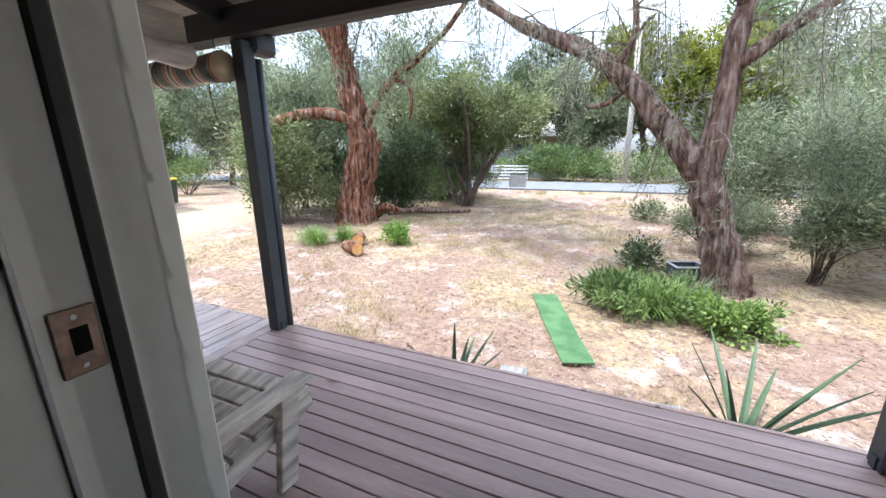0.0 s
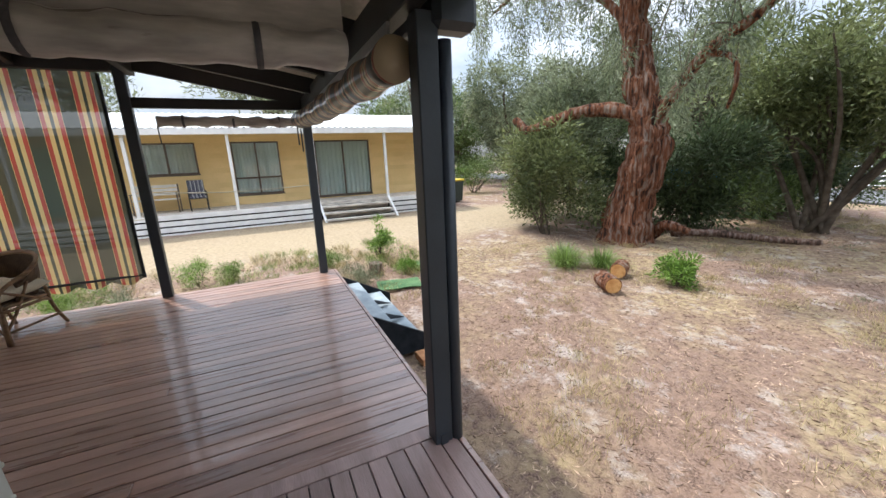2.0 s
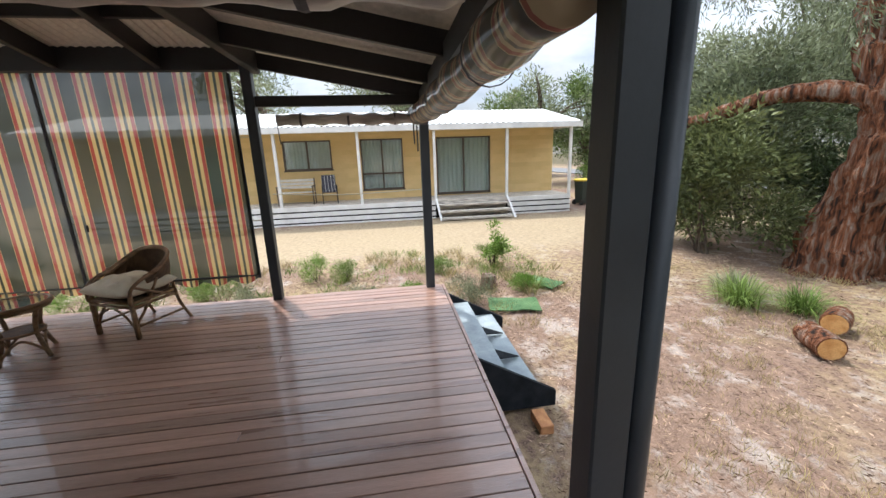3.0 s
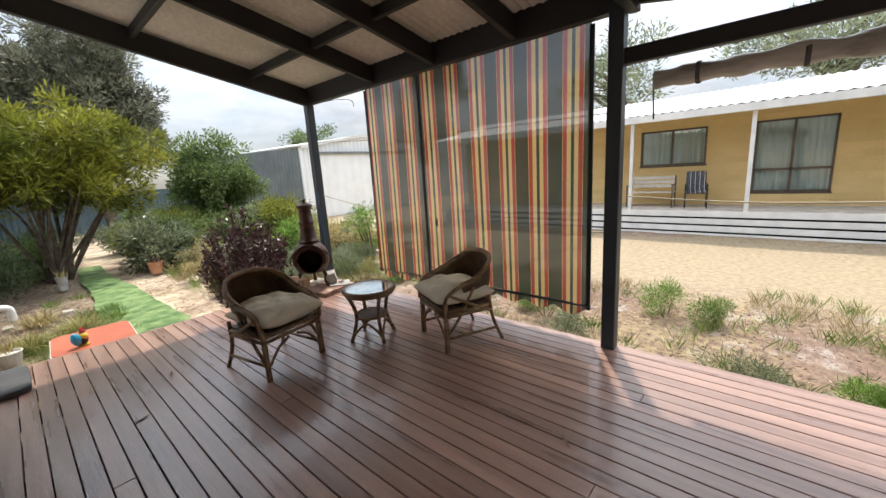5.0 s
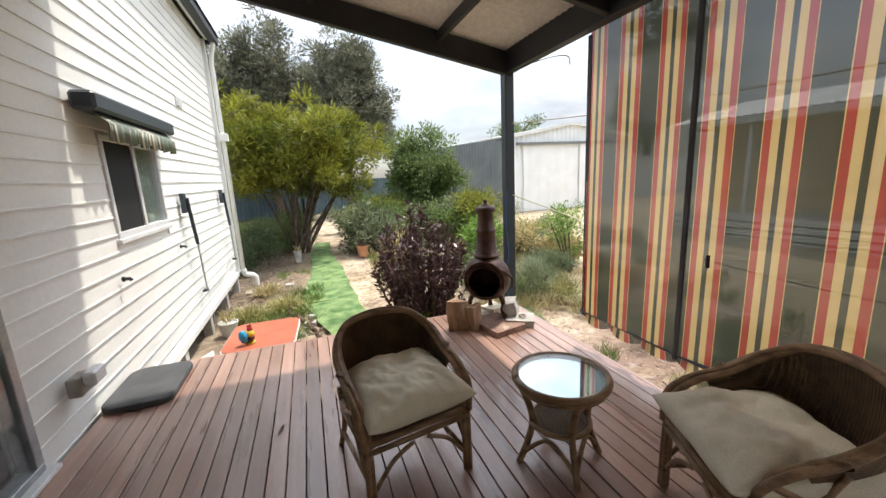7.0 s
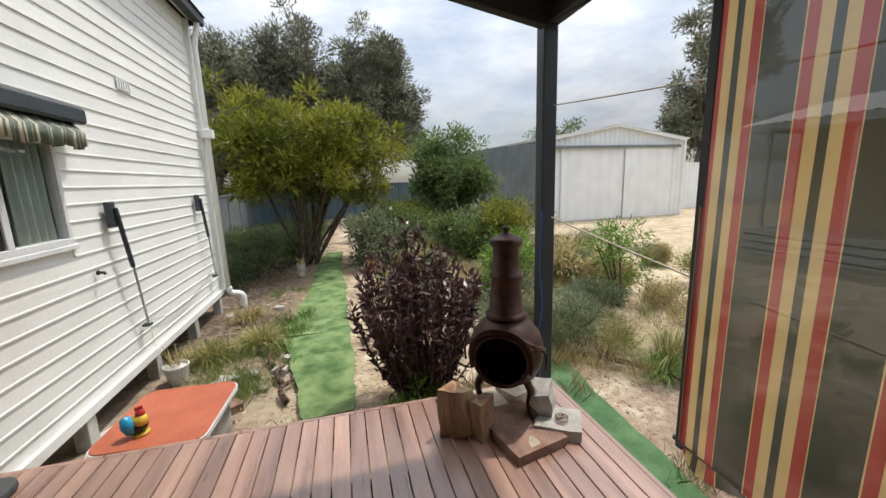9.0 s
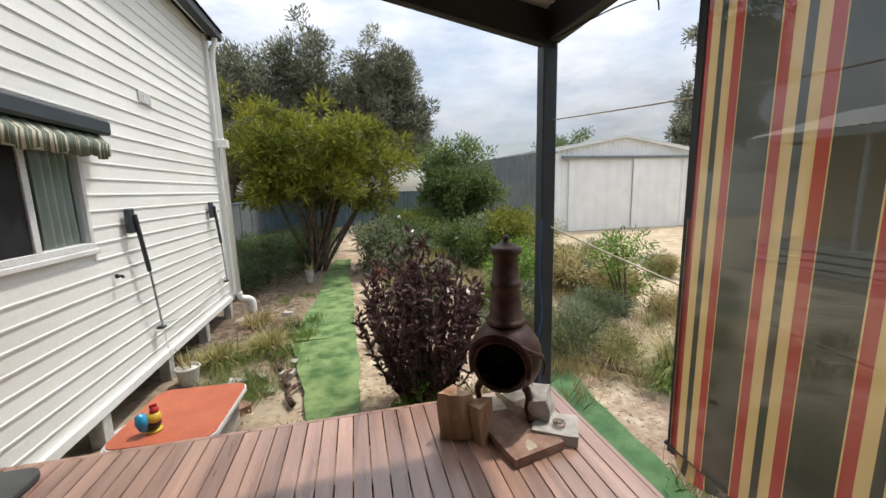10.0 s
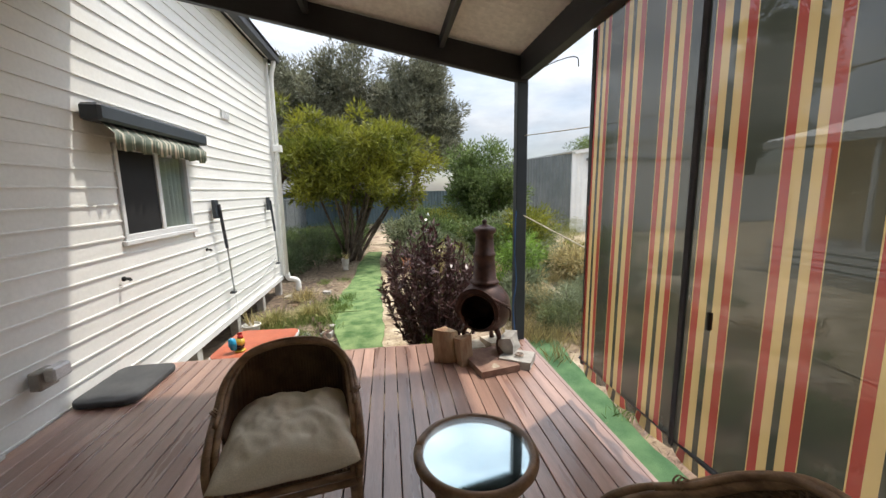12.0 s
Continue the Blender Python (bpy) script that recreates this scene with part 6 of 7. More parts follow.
# shrubs and trees of the front garden and the street, nearest first
for nm, at, size, cl, per, leaf, m, lab, kw in (
    ("shrub", (-7.9, 8.2), (1.9, 1.5, 2.9), 170, 100, (0.14, 0.04), L_sage, "dense green shrub beside the gum tree", dict(seed=21, low=0.02)),
    ("shrub", (-9.6, 10.6), (2.4, 2.0, 5.2), 240, 110, (0.17, 0.044), L_gum, "tall green shrub behind the gum tree", dict(seed=22, low=0.05)),
    ("shrub", (-6.9, 11.2), (2.3, 1.6, 3.0), 170, 110, (0.15, 0.044), L_dark, "dark shrub behind the gum trunk", dict(seed=23, low=0.0)),
    ("spreading_shrub_tree", (-4.3, 13.2), (3.3, 2.4, 4.9), 300, 110, (0.17, 0.045), L_sage, "broad multi-stemmed spreading shrub tree", dict(seed=24, low=0.30, stems=14, r0=0.11, hollow=0.2, spread=0.17, lobes=34)),
    ("shrub", (-6.2, 15.8), (2.6, 1.4, 2.8), 170, 130, (0.12, 0.034), L_dark, "dark shrub behind the fallen log", dict(seed=101, low=0.0)),
    ("shrub", (-6.4, 14.4), (1.4, 1.0, 1.5), 110, 120, (0.11, 0.03), L_mid, "green shrub below the spreading tree", dict(seed=102, low=0.0)),
    ("shrub", (-12.2, 13.6), (2.6, 2.2, 4.2), 200, 130, (0.14, 0.036), L_mid, "tall green shrub beyond the drive", dict(seed=103, low=0.02)),
    ("gum_sapling", (-13.4, 17.0), (3.2, 2.8, 9.5), 240, 90, (0.2, 0.04), L_gum, "tall airy gum sapling behind the shrubs", dict(seed=104, trunk=2.5, low=0.15, r0=0.14, spread=0.2, stems=12)),
    ("gum_sapling", (-8.6, 15.5), (2.8, 2.4, 8.0), 220, 90, (0.2, 0.04), L_gum, "tall airy gum sapling behind the shrubs", dict(seed=105, trunk=2.5, low=0.2, r0=0.14, spread=0.2, stems=12)),
    ("shrub", (3.3, 11.9), (1.7, 1.4, 3.3), 190, 150, (0.11, 0.028), L_gum, "light green shrub at the lawn edge", dict(seed=106, low=0.0, hollow=0.2)),
    ("shrub", (5.6, 11.4), (2.1, 1.8, 3.8), 190, 150, (0.12, 0.03), L_mid, "tall green shrub at the lawn edge", dict(seed=107, low=0.0, hollow=0.2)),
    ("shrub", (3.35, 7.2), (1.0, 0.9, 2.3), 150, 150, (0.09, 0.016), L_gum, "wispy grey shrub behind leaning tree", dict(seed=108, low=0.0, hollow=0.1, stems=14, r0=0.02)),
    ("shrub", (2.5, 8.7), (0.9, 0.8, 1.1), 90, 130, (0.08, 0.016), L_gum, "low dry shrub behind leaning tree", dict(seed=109, low=0.0, hollow=0.1)),
    ("shrub", (1.05, 7.0), (0.42, 0.36, 0.6), 26, 40, (0.10, 0.03), L_dark, "thin dark green shrub beside the tub", dict(seed=110, low=0.0, hollow=0.05, spread=0.5, lobes=7)),
    ("roadside_shrub", (-3.5, 26.0), (4.0, 1.8, 2.6), 110, 80, (0.2, 0.06), L_mid, "roadside hedge of green shrubs", dict(seed=111, low=0.0)),
    ("roadside_shrub", (5.0, 26.5), (4.0, 2.0, 4.2), 130, 90, (0.22, 0.06), L_mid, "tall roadside shrubs across the street", dict(seed=112, low=0.0)),
    ("street_tree", (6.0, 28.5), (4.0, 3.2, 9.0), 240, 130, (0.3, 0.09), L_olive, "yellow green tree across the street", dict(seed=113, trunk=2.0, low=0.1, r0=0.2, spread=0.17)),
    ("street_tree", (-1.5, 30.0), (4.0, 3.2, 9.5), 240, 130, (0.3, 0.09), L_gum, "pale green tree across the street", dict(seed=114, trunk=2.5, low=0.15, r0=0.2, spread=0.17)),
    ("street_tree", (13.0, 22.0), (4.0, 3.2, 8.5), 220, 120, (0.28, 0.08), L_mid, "green tree at the roadside", dict(seed=115, trunk=2.0, low=0.05, r0=0.2, spread=0.17)),
    ("gum_sapling", (-21.0, 16.5), (3.4, 3.0, 9.0), 200, 90, (0.26, 0.06), L_gum, "airy gum tree beyond the drive", dict(seed=116, trunk=2.5, low=0.12, r0=0.14, spread=0.2, stems=12)),
    ("gum_sapling", (-17.0, 16.5), (2.6, 2.4, 7.0), 190, 90, (0.24, 0.055), L_gum, "airy gum tree beyond the drive", dict(seed=117, trunk=2.0, low=0.1, r0=0.12, spread=0.2, stems=12)),
    ("gum_sapling", (-27.5, 16.0), (3.4, 3.0, 8.0), 190, 90, (0.28, 0.07), L_mid, "green tree beyond the drive", dict(seed=118, trunk=2.0, low=0.05, r0=0.12, spread=0.2, stems=12)),
    ("shrub", (1.5, 12.0), (0.55, 0.45, 0.5), 26, 40, (0.12, 0.03), L_gum, "low green shrub on the lawn edge", dict(seed=25, low=0.0, hollow=0.05, spread=0.5, lobes=7)),
    ("shrub", (4.2, 9.2), (1.9, 1.7, 3.0), 170, 170, (0.10, 0.022), L_gum, "grey green shrub behind leaning tree", dict(seed=26, low=0.0, hollow=0.2)),
    ("shrub", (5.0, 6.4), (1.6, 1.5, 2.6), 150, 160, (0.10, 0.02), L_gum, "wispy grey shrub beside leaning tree", dict(seed=27, low=0.0, hollow=0.2)),
    ("roadside_shrub", (1.5, 25.5), (4.5, 1.8, 2.0), 90, 60, (0.2, 0.06), L_mid, "roadside hedge of green shrubs", dict(seed=28, low=0.0)),
    ("roadside_shrub", (8.5, 25.5), (5.0, 2.0, 2.6), 90, 60, (0.2, 0.06), L_dark, "dark roadside hedge across the street", dict(seed=29, low=0.0)),
    ("street_tree", (2.0, 30.0), (4.5, 3.5, 10.0), 230, 120, (0.34, 0.10), L_olive, "tall yellow green tree across the street", dict(seed=30, trunk=3.0, low=0.2, r0=0.2, spread=0.16)),
    ("street_tree", (-5.5, 33.0), (5.0, 4.0, 11.0), 230, 120, (0.34, 0.10), L_dark, "tall dark tree across the street", dict(seed=31, trunk=3.0, low=0.2, r0=0.2, spread=0.16)),
    ("street_tree", (9.5, 31.0), (5.5, 4.0, 11.0), 230, 120, (0.34, 0.10), L_mid, "tall green tree across the street", dict(seed=32, trunk=3.0, low=0.15, r0=0.2, spread=0.16)),
    ("street_tree", (-15.0, 29.0), (6.0, 4.0, 8.0), 230, 120, (0.34, 0.10), L_gum, "grey green tree across the street", dict(seed=33, trunk=2.0, low=0.1, r0=0.2, spread=0.16)),
    ("street_tree", (7.5, 14.0), (3.5, 3.0, 7.5), 150, 70, (0.22, 0.05), L_gum, "grey green tree at the street corner", dict(seed=34, trunk=2.0, low=0.1, r0=0.16, spread=0.18)),
    ("street_tree", (-26.0, 22.0), (5.0, 4.0, 6.5), 200, 120, (0.34, 0.10), L_gum, "hazy tree beyond the yellow house", dict(seed=35, trunk=2.0, low=0.1, r0=0.2, spread=0.18)),
    ("street_tree", (-36.0, 14.0), (5.0, 5.0, 7.0), 200, 120, (0.34, 0.10), L_mid, "green tree beyond the yellow house", dict(seed=36, trunk=2.0, low=0.1, r0=0.2, spread=0.18)),
    ("street_tree", (-10.5, 28.0), (4.0, 3.0, 7.0), 200, 120, (0.3, 0.09), L_mid, "green tree across the street", dict(seed=71, trunk=2.0, low=0.1, r0=0.18, spread=0.18)),
    ("street_tree", (-21.5, 31.0), (5.0, 4.0, 9.0), 200, 120, (0.34, 0.10), L_dark, "dark tree across the street", dict(seed=72, trunk=2.0, low=0.1, r0=0.2, spread=0.17)),
    ("street_tree", (16.5, 29.0), (5.0, 4.0, 10.0), 200, 120, (0.34, 0.10), L_mid, "green tree across the street", dict(seed=73, trunk=2.0, low=0.05, r0=0.2, spread=0.17)),
    ("street_tree", (11.0, 9.0), (4.0, 3.5, 7.0), 200, 130, (0.2, 0.05), L_gum, "grey green tree beside the yard", dict(seed=74, trunk=1.5, low=0.0, r0=0.16, spread=0.18)),
    ("roadside_shrub", (-25.0, 15.0), (1.2, 1.2, 1.3), 40, 60, (0.12, 0.04), L_fresh, "round bright green shrub by the drive", dict(seed=37, low=0.0)),
    ("roadside_shrub", (-19.0, 12.4), (1.4, 1.4, 2.0), 60, 60, (0.14, 0.04), L_mid, "green shrub beyond the wheelie bin", dict(seed=38, low=0.0)),
    ("background_tree", (-27.0, 3.0), (4.5, 4.5, 9.0), 110, 50, (0.34, 0.08), L_gum, "sparse gum tree behind the yellow house", dict(seed=39, trunk=4.0, low=0.4, r0=0.22, spread=0.16, stems=14)),
    ("background_tree", (-29.0, -6.0), (4.5, 4.5, 9.5), 110, 50, (0.34, 0.08), L_gum, "sparse gum tree behind the yellow house", dict(seed=40, trunk=4.0, low=0.4, r0=0.22, spread=0.16, stems=14)),
    ("background_tree", (-26.5, 12.0), (3.8, 3.8, 7.5), 100, 50, (0.34, 0.08), L_gum, "sparse gum tree behind the yellow house", dict(seed=41, trunk=3.0, low=0.35, r0=0.2, spread=0.16, stems=14)),
    # back garden
    ("wattle_tree", (-3.0, -11.8), (3.1, 2.1, 4.4), 380, 100, (0.20, 0.042), L_olive, "yellow green wattle with several thin trunks", dict(seed=50, low=0.32, stems=22, r0=0.07, hollow=0.1, spread=0.12, lobes=34, lump=0.72)),
    ("shrub", (-1.9, -10.6), (0.9, 1.2, 1.2), 60, 80, (0.08, 0.02), L_dark, "dark low shrub under the wattle", dict(seed=51, low=0.0)),
    ("shrub", (-2.9, -12.8), (0.9, 1.0, 1.3), 50, 80, (0.09, 0.02), L_mid, "green shrub beside turf path", dict(seed=52, low=0.0)),
    ("shrub_tree", (-8.3, -16.2), (2.1, 1.8, 4.3), 260, 90, (0.18, 0.055), L_mid, "bushy green shrub tree in front of fence", dict(seed=53, low=0.06, stems=12, r0=0.07, hollow=0.1, lobes=26, spread=0.2)),
    ("tall_tree", (2.1, -23.5), (4.4, 3.4, 9.8), 340, 170, (0.28, 0.06), L_casu, "tall dusty dark casuarina behind the garden", dict(seed=54, trunk=2.6, low=0.2, r0=0.22, spread=0.17, stems=16)),
    ("tall_tree", (-1.9, -24.0), (4.2, 3.2, 10.9), 400, 170, (0.28, 0.06), L_casu, "tall dusty dark casuarina behind the garden", dict(seed=55, trunk=3.0, low=0.15, r0=0.22, spread=0.17, stems=16)),
    ("tall_tree", (-5.9, -23.5), (2.9, 2.6, 10.9), 330, 160, (0.28, 0.06), L_casu, "tall thin dark casuarina behind the garden", dict(seed=56, trunk=3.0, low=0.2, r0=0.2, spread=0.18, stems=16)),
    ("tall_tree", (-31.8, -26.0), (5.0, 4.0, 15.0), 240, 140, (0.4, 0.10), L_casu, "tall dark tree beyond the shed", dict(seed=57, trunk=4.0, low=0.2, r0=0.3, spread=0.16, stems=14)),
    ("background_tree", (-26.0, -38.0), (3.5, 3.0, 8.0), 60, 50, (0.35, 0.08), L_mid, "distant tree behind the shed roof", dict(seed=58, trunk=5.0, low=0.6, r0=0.2, spread=0.2)),
    ("shrub", (-5.6, -13.5), (1.3, 1.0, 1.35), 130, 150, (0.06, 0.02), L_olive, "low yellow green shrub by turf path", dict(seed=59, low=0.0)),
    ("shrub", (-7.6, -12.0), (1.2, 1.0, 1.2), 60, 80, (0.09, 0.018), L_gum, "grey green shrub in back garden", dict(seed=60, low=0.0, hollow=0.2)),
    ("shrub", (-6.55, -7.0), (0.45, 0.45, 1.6), 40, 70, (0.11, 0.022), L_fresh, "fresh green leafy shrub behind the post", dict(seed=61, low=0.05, hollow=0.15, spread=0.4)),
    ("shrub", (-8.3, -6.3), (0.6, 0.6, 1.55), 34, 60, (0.10, 0.02), L_fresh, "thin fresh green sapling by the rope", dict(seed=62, low=0.1, hollow=0.1, spread=0.32)),
    ("shrub", (-6.9, -5.6), (0.55, 0.6, 0.65), 40, 70, (0.12, 0.008), L_gum, "scrubby grey green undergrowth", dict(seed=63, low=0.0, hollow=0.1)),
    ("shrub", (-7.6, -8.6), (1.0, 0.9, 0.9), 60, 70, (0.12, 0.010), L_gum, "scrubby grey green undergrowth", dict(seed=64, low=0.0, hollow=0.1)),
    ("shrub", (-4.55, -4.25), (0.42, 0.25, 0.42), 26, 50, (0.06, 0.014), L_fresh, "small yellow green plant under the purple shrub", dict(seed=66, low=0.0, hollow=0.1)),
    ("shrub", (-3.65, 7.1), (0.35, 0.35, 0.55), 30, 60, (0.1, 0.022), L_fresh, "small bright green shrub beside the cut logs", dict(seed=67, low=0.0, hollow=0.1)),
    ("shrub", (-8.0, 3.6), (0.32, 0.32, 0.85), 24, 50, (0.1, 0.02), L_fresh, "small green shrub near the drive", dict(seed=68, low=0.0, hollow=0.1)),
    ("ground_cover", (0.95, 5.3), (0.85, 0.75, 0.42), 80, 60, (0.09, 0.026), L_mid, "spreading green ground cover by the tree", dict(seed=69, low=0.0, hollow=0.1)),
    ("ground_cover", (1.85, 4.85), (0.5, 0.4, 0.42), 60, 70, (0.07, 0.026), L_grass, "leafy green plant at the tree foot", dict(seed=70, low=0.0, hollow=0.1)),
):
    bush(nm, (*at, GROUND), size, cl, per, leaf, m, lab, "tree" if "tree" in nm else "shrub", **kw)
upright_shrub("purple_shrub", (-4.66, -4.62, GROUND), (0.66, 0.55, 1.74), 95, 62, (0.1, 0.03), L_purple, "purple black leaved shrub behind the deck", 65)
for i, (x, y, w) in enumerate(((-6.55, -5.05, 0.42), (-6.95, -4.95, 0.4), (-6.85, -5.55, 0.5), (-7.3, -5.9, 0.5))):
    bush("scrub_bush", (x, y, GROUND), (w, w, w * 1.05), 42, 60, (0.1, 0.006), (L_sage, L_sedge, L_gum, L_sage)[i], "dry twiggy scrub bush behind the deck", low=0.0, stems=12, r0=0.01, seed=330 + i, hollow=0.1)

# low scrub between the deck and the drive, and in the back garden
rs_ = random.Random(17)
for i in range(13):
    x, y = rs_.uniform(-8.0, -6.2), -3.2 + i * 0.56 + rs_.uniform(-0.2, 0.2)
    s = rs_.uniform(0.7, 1.25)
    bush("low_bush", (x, y, GROUND), (0.3 * s, 0.3 * s, 0.38 * s), 30, 80, (0.07, 0.006), (L_fresh, L_grass, L_gum)[i % 3], "low fine-leaved green bush by the drive", "shrub", low=0.0, stems=4, r0=0.012, seed=200 + i, hollow=0.1)
for i in range(52):
    x, y = rs_.uniform(-11.0, -4.9), rs_.uniform(-16.5, -5.6)
    s = rs_.uniform(0.6, 1.1) + max(0, -y - 8) * 0.07
    bush("scrub_bush", (x, y, GROUND), (0.55 * s, 0.5 * s, 0.6 * s), 40, 90, (0.09, 0.009), (L_gum, L_dry, L_olive, L_gum, L_dry)[i % 5], "scrubby low bush in the back garden", "shrub", low=0.0, stems=4, r0=0.015, seed=240 + i, hollow=0.1)
for i in range(7):
    x, y = rs_.uniform(-9.5, -6.3), rs_.uniform(-10.5, -5.4)
    s = rs_.uniform(0.7, 1.3)
    bush("garden_shrub", (x, y, GROUND), (0.6 * s, 0.55 * s, 0.75 * s), 44, 60, (0.12, 0.026), (L_gum, L_olive, L_dry, L_fresh)[i % 4], "bushy green shrub in the back garden", "shrub", low=0.0, stems=5, r0=0.015, seed=390 + i, hollow=0.1, spread=0.34)
for i in range(34):
    x, y = rs_.uniform(-9.6, -4.3), rs_.uniform(-19.5, -10.5)
    s = rs_.uniform(0.7, 1.3)
    bush("garden_shrub", (x, y, GROUND), (0.85 * s, 0.8 * s, 1.15 * s), 60, 60, (0.13, 0.04), (L_mid, L_olive, L_gum, L_mid, L_dark)[i % 5], "bushy green shrub in the back garden", "shrub", low=0.0, stems=5, r0=0.02, seed=340 + i, hollow=0.1)
for i in range(16):
    x, y = rs_.uniform(-2.9, -0.3), rs_.uniform(-16.0, -9.2)
    bush("undergrowth", (x, y, GROUND), (0.65, 0.65, 0.85), 40, 90, (0.08, 0.016), (L_dark, L_mid)[i % 2], "dark undergrowth below the wattle", "shrub", low=0.0, stems=3, r0=0.015, seed=290 + i, hollow=0.1)

# strap-leaved clumps and spiky plants
for x, y, n, ln, m, lab in (
    (1.3, 5.25, 420, 0.62, L_grass, "green strappy tussock among ground cover"), (1.05, 5.7, 340, 0.55, L_grass, "green strappy tussock among ground cover"),
    (-5.3, 6.4, 420, 0.62, L_grass, "green strappy tussock near the gum tree"), (-4.9, 6.9, 360, 0.6, L_grass, "green strappy tussock near the gum tree"),
    (-5.75, 6.75, 320, 0.55, L_gum, "green strappy tussock near the gum tree"), (1.1, 5.1, 420, 0.72, L_grass, "arching strap-leaved clump by the tree"),
    (1.55, 5.55, 300, 0.7, L_gum, "pale arching strap-leaved clump by the tree"), (-2.29, -6.2, 420, 0.42, L_sedge, "dry yellow grass tussock by house wall"),
    (-2.82, -6.5, 420, 0.44, L_sedge, "olive sedge tussock beside the turf path"), (-7.5, -4.5, 420, 0.6, L_sedge, "arching olive sedge tussock beside the blind"), (-7.15, -4.25, 300, 0.38, L_grass, "arching green sedge tussock beside the blind"),
    (-6.6, 3.9, 160, 0.32, L_grass, "small green tussock by the steps"),
    (-8.7, -5.1, 300, 0.55, L_dry, "dry grass clump beside the blind"), (-2.45, -7.6, 300, 0.4, L_dry, "dry yellow grass tussock by house wall"),
):
    arching("grass_tussock", (x, y), n, ln, 0.009, m, lab, int(abs(x * 10 + y)), 0.09)
tb = thing("plastic_tub", (1.68, 6.8, GROUND), 20, "grey black open plastic tub beside the tree", "tub")
bm = bmesh.new()
for q in ((-0.2, 0.2, -0.14, 0.14, 0.0, 0.02), (-0.22, -0.2, -0.16, 0.16, 0.0, 0.2), (0.2, 0.22, -0.16, 0.16, 0.0, 0.2), (-0.2, 0.2, -0.16, -0.14, 0.0, 0.2), (-0.2, 0.2, 0.14, 0.16, 0.0, 0.2)):
    box(bm, *q, 0.004)
part("body", bm, M_matgrey, tb)
rim = bmesh.new()
for q in ((-0.24, -0.2), (0.2, 0.24)):
    box(rim, *q, -0.18, 0.18, 0.2, 0.215)
for q in ((-0.18, -0.14), (0.14, 0.18)):
    box(rim, -0.2, 0.2, *q, 0.2, 0.215)
part("rim", rim, M_grayalu, tb)


def spiky(at, n, ln, seed, label):
    rs = random.Random(seed)
    t = thing("spiky_plant", at, 0, label, "plant", "spiky plants by the deck")
    for k in range(n):
        a, e = rs.uniform(0, math.tau), rs.uniform(0.25, 0.95)
        d = Vector((math.cos(a) * e, math.sin(a) * e, 1)).normalized()
        L_ = ln * rs.uniform(0.7, 1.1)
        side = d.cross(Vector((0, 0, 1))).normalized()
        bm = bmesh.new()
        rows = []
        for j in range(6):
            f = j / 5
            w = 0.026 * (1 - f) ** 0.6 * (1 if j else 0.8) + 0.001
            p = d * L_ * f + Vector((d.x, d.y, -0.4)) * 0.12 * L_ * f * f
            rows.append([bm.verts.new(p - side * w), bm.verts.new(p - Vector((0, 0, w * 0.5))), bm.verts.new(p + side * w)])
        for r, s in zip(rows, rows[1:]):
            bm.faces.new((r[0], r[1], s[1], s[0])), bm.faces.new((r[1], r[2], s[2], s[1]))
        b = part("leaf", bm, L_spike, t)
        b.modifiers.new("thick", "SOLIDIFY").thickness = 0.004


spiky((-0.5, 2.68, GROUND), 9, 0.6, 3, "small blue green spiky agave beside the deck")
spiky((1.45, 2.88, GROUND), 13, 0.85, 5, "large blue green spiky agave beside the deck")


# ---- things lying in the front yard ----
def cut_log(at, r, ln, rz, label, tilt=0):
    t = thing("cut_log", at, rz, label, "log")
    bm = tube(bmesh.new(), [(0, -ln / 2, r), (0, -ln / 6, r * 1.02), (0, ln / 6, r * 0.98), (0, ln / 2, r)], [r, r * 1.04, r, r * 0.96], 14)
    part("bark", bm, M_redbark, t, smooth=False)
    for y in (-ln / 2, ln / 2):
        part("cut_face", lathe(bmesh.new(), [(0.0, -0.004), (r * 0.9, -0.004), (r * 0.9, 0.004), (0.0, 0.004)], 14, pose(0, y, r, 90, 0, 0)), M_cut, t, "fresh orange cut face")


cut_log((-4.05, 6.05, GROUND), 0.13, 0.42, 65, "short sawn log with orange cut end")
cut_log((-4.4, 6.75, GROUND), 0.13, 0.36, 30, "short sawn log lying behind another")
bm = bmesh.new()
limb(bm, [(-5.7, 10.0, -0.45), (-5.0, 10.5, -0.42), (-4.2, 11.0, -0.48), (-3.6, 11.6, -0.52)], 0.10, 0.06)
tagged(part("fallen_log", bm, M_bark, smooth=True), "dark fallen log lying under the shrubs", "log")
bm = bmesh.new()
limb(bm, [(-5.9, 9.6, -0.5), (-5.5, 9.5, -0.2), (-5.1, 9.7, -0.3)], 0.14, 0.08)
tagged(part("root_stump", bm, M_redbark, smooth=True), "broken root stump beside the gum tree", "stump")
bm = lathe(bmesh.new(), [(0.0, 0), (0.14, 0), (0.125, 0.13), (0.12, 0.22), (0.1, 0.235), (0.0, 0.23)], 14, pose(-6.75, 3.2, GROUND))
tagged(part("tree_stump", bm, M_bark), "short mossy tree stump by the drive", "stump")


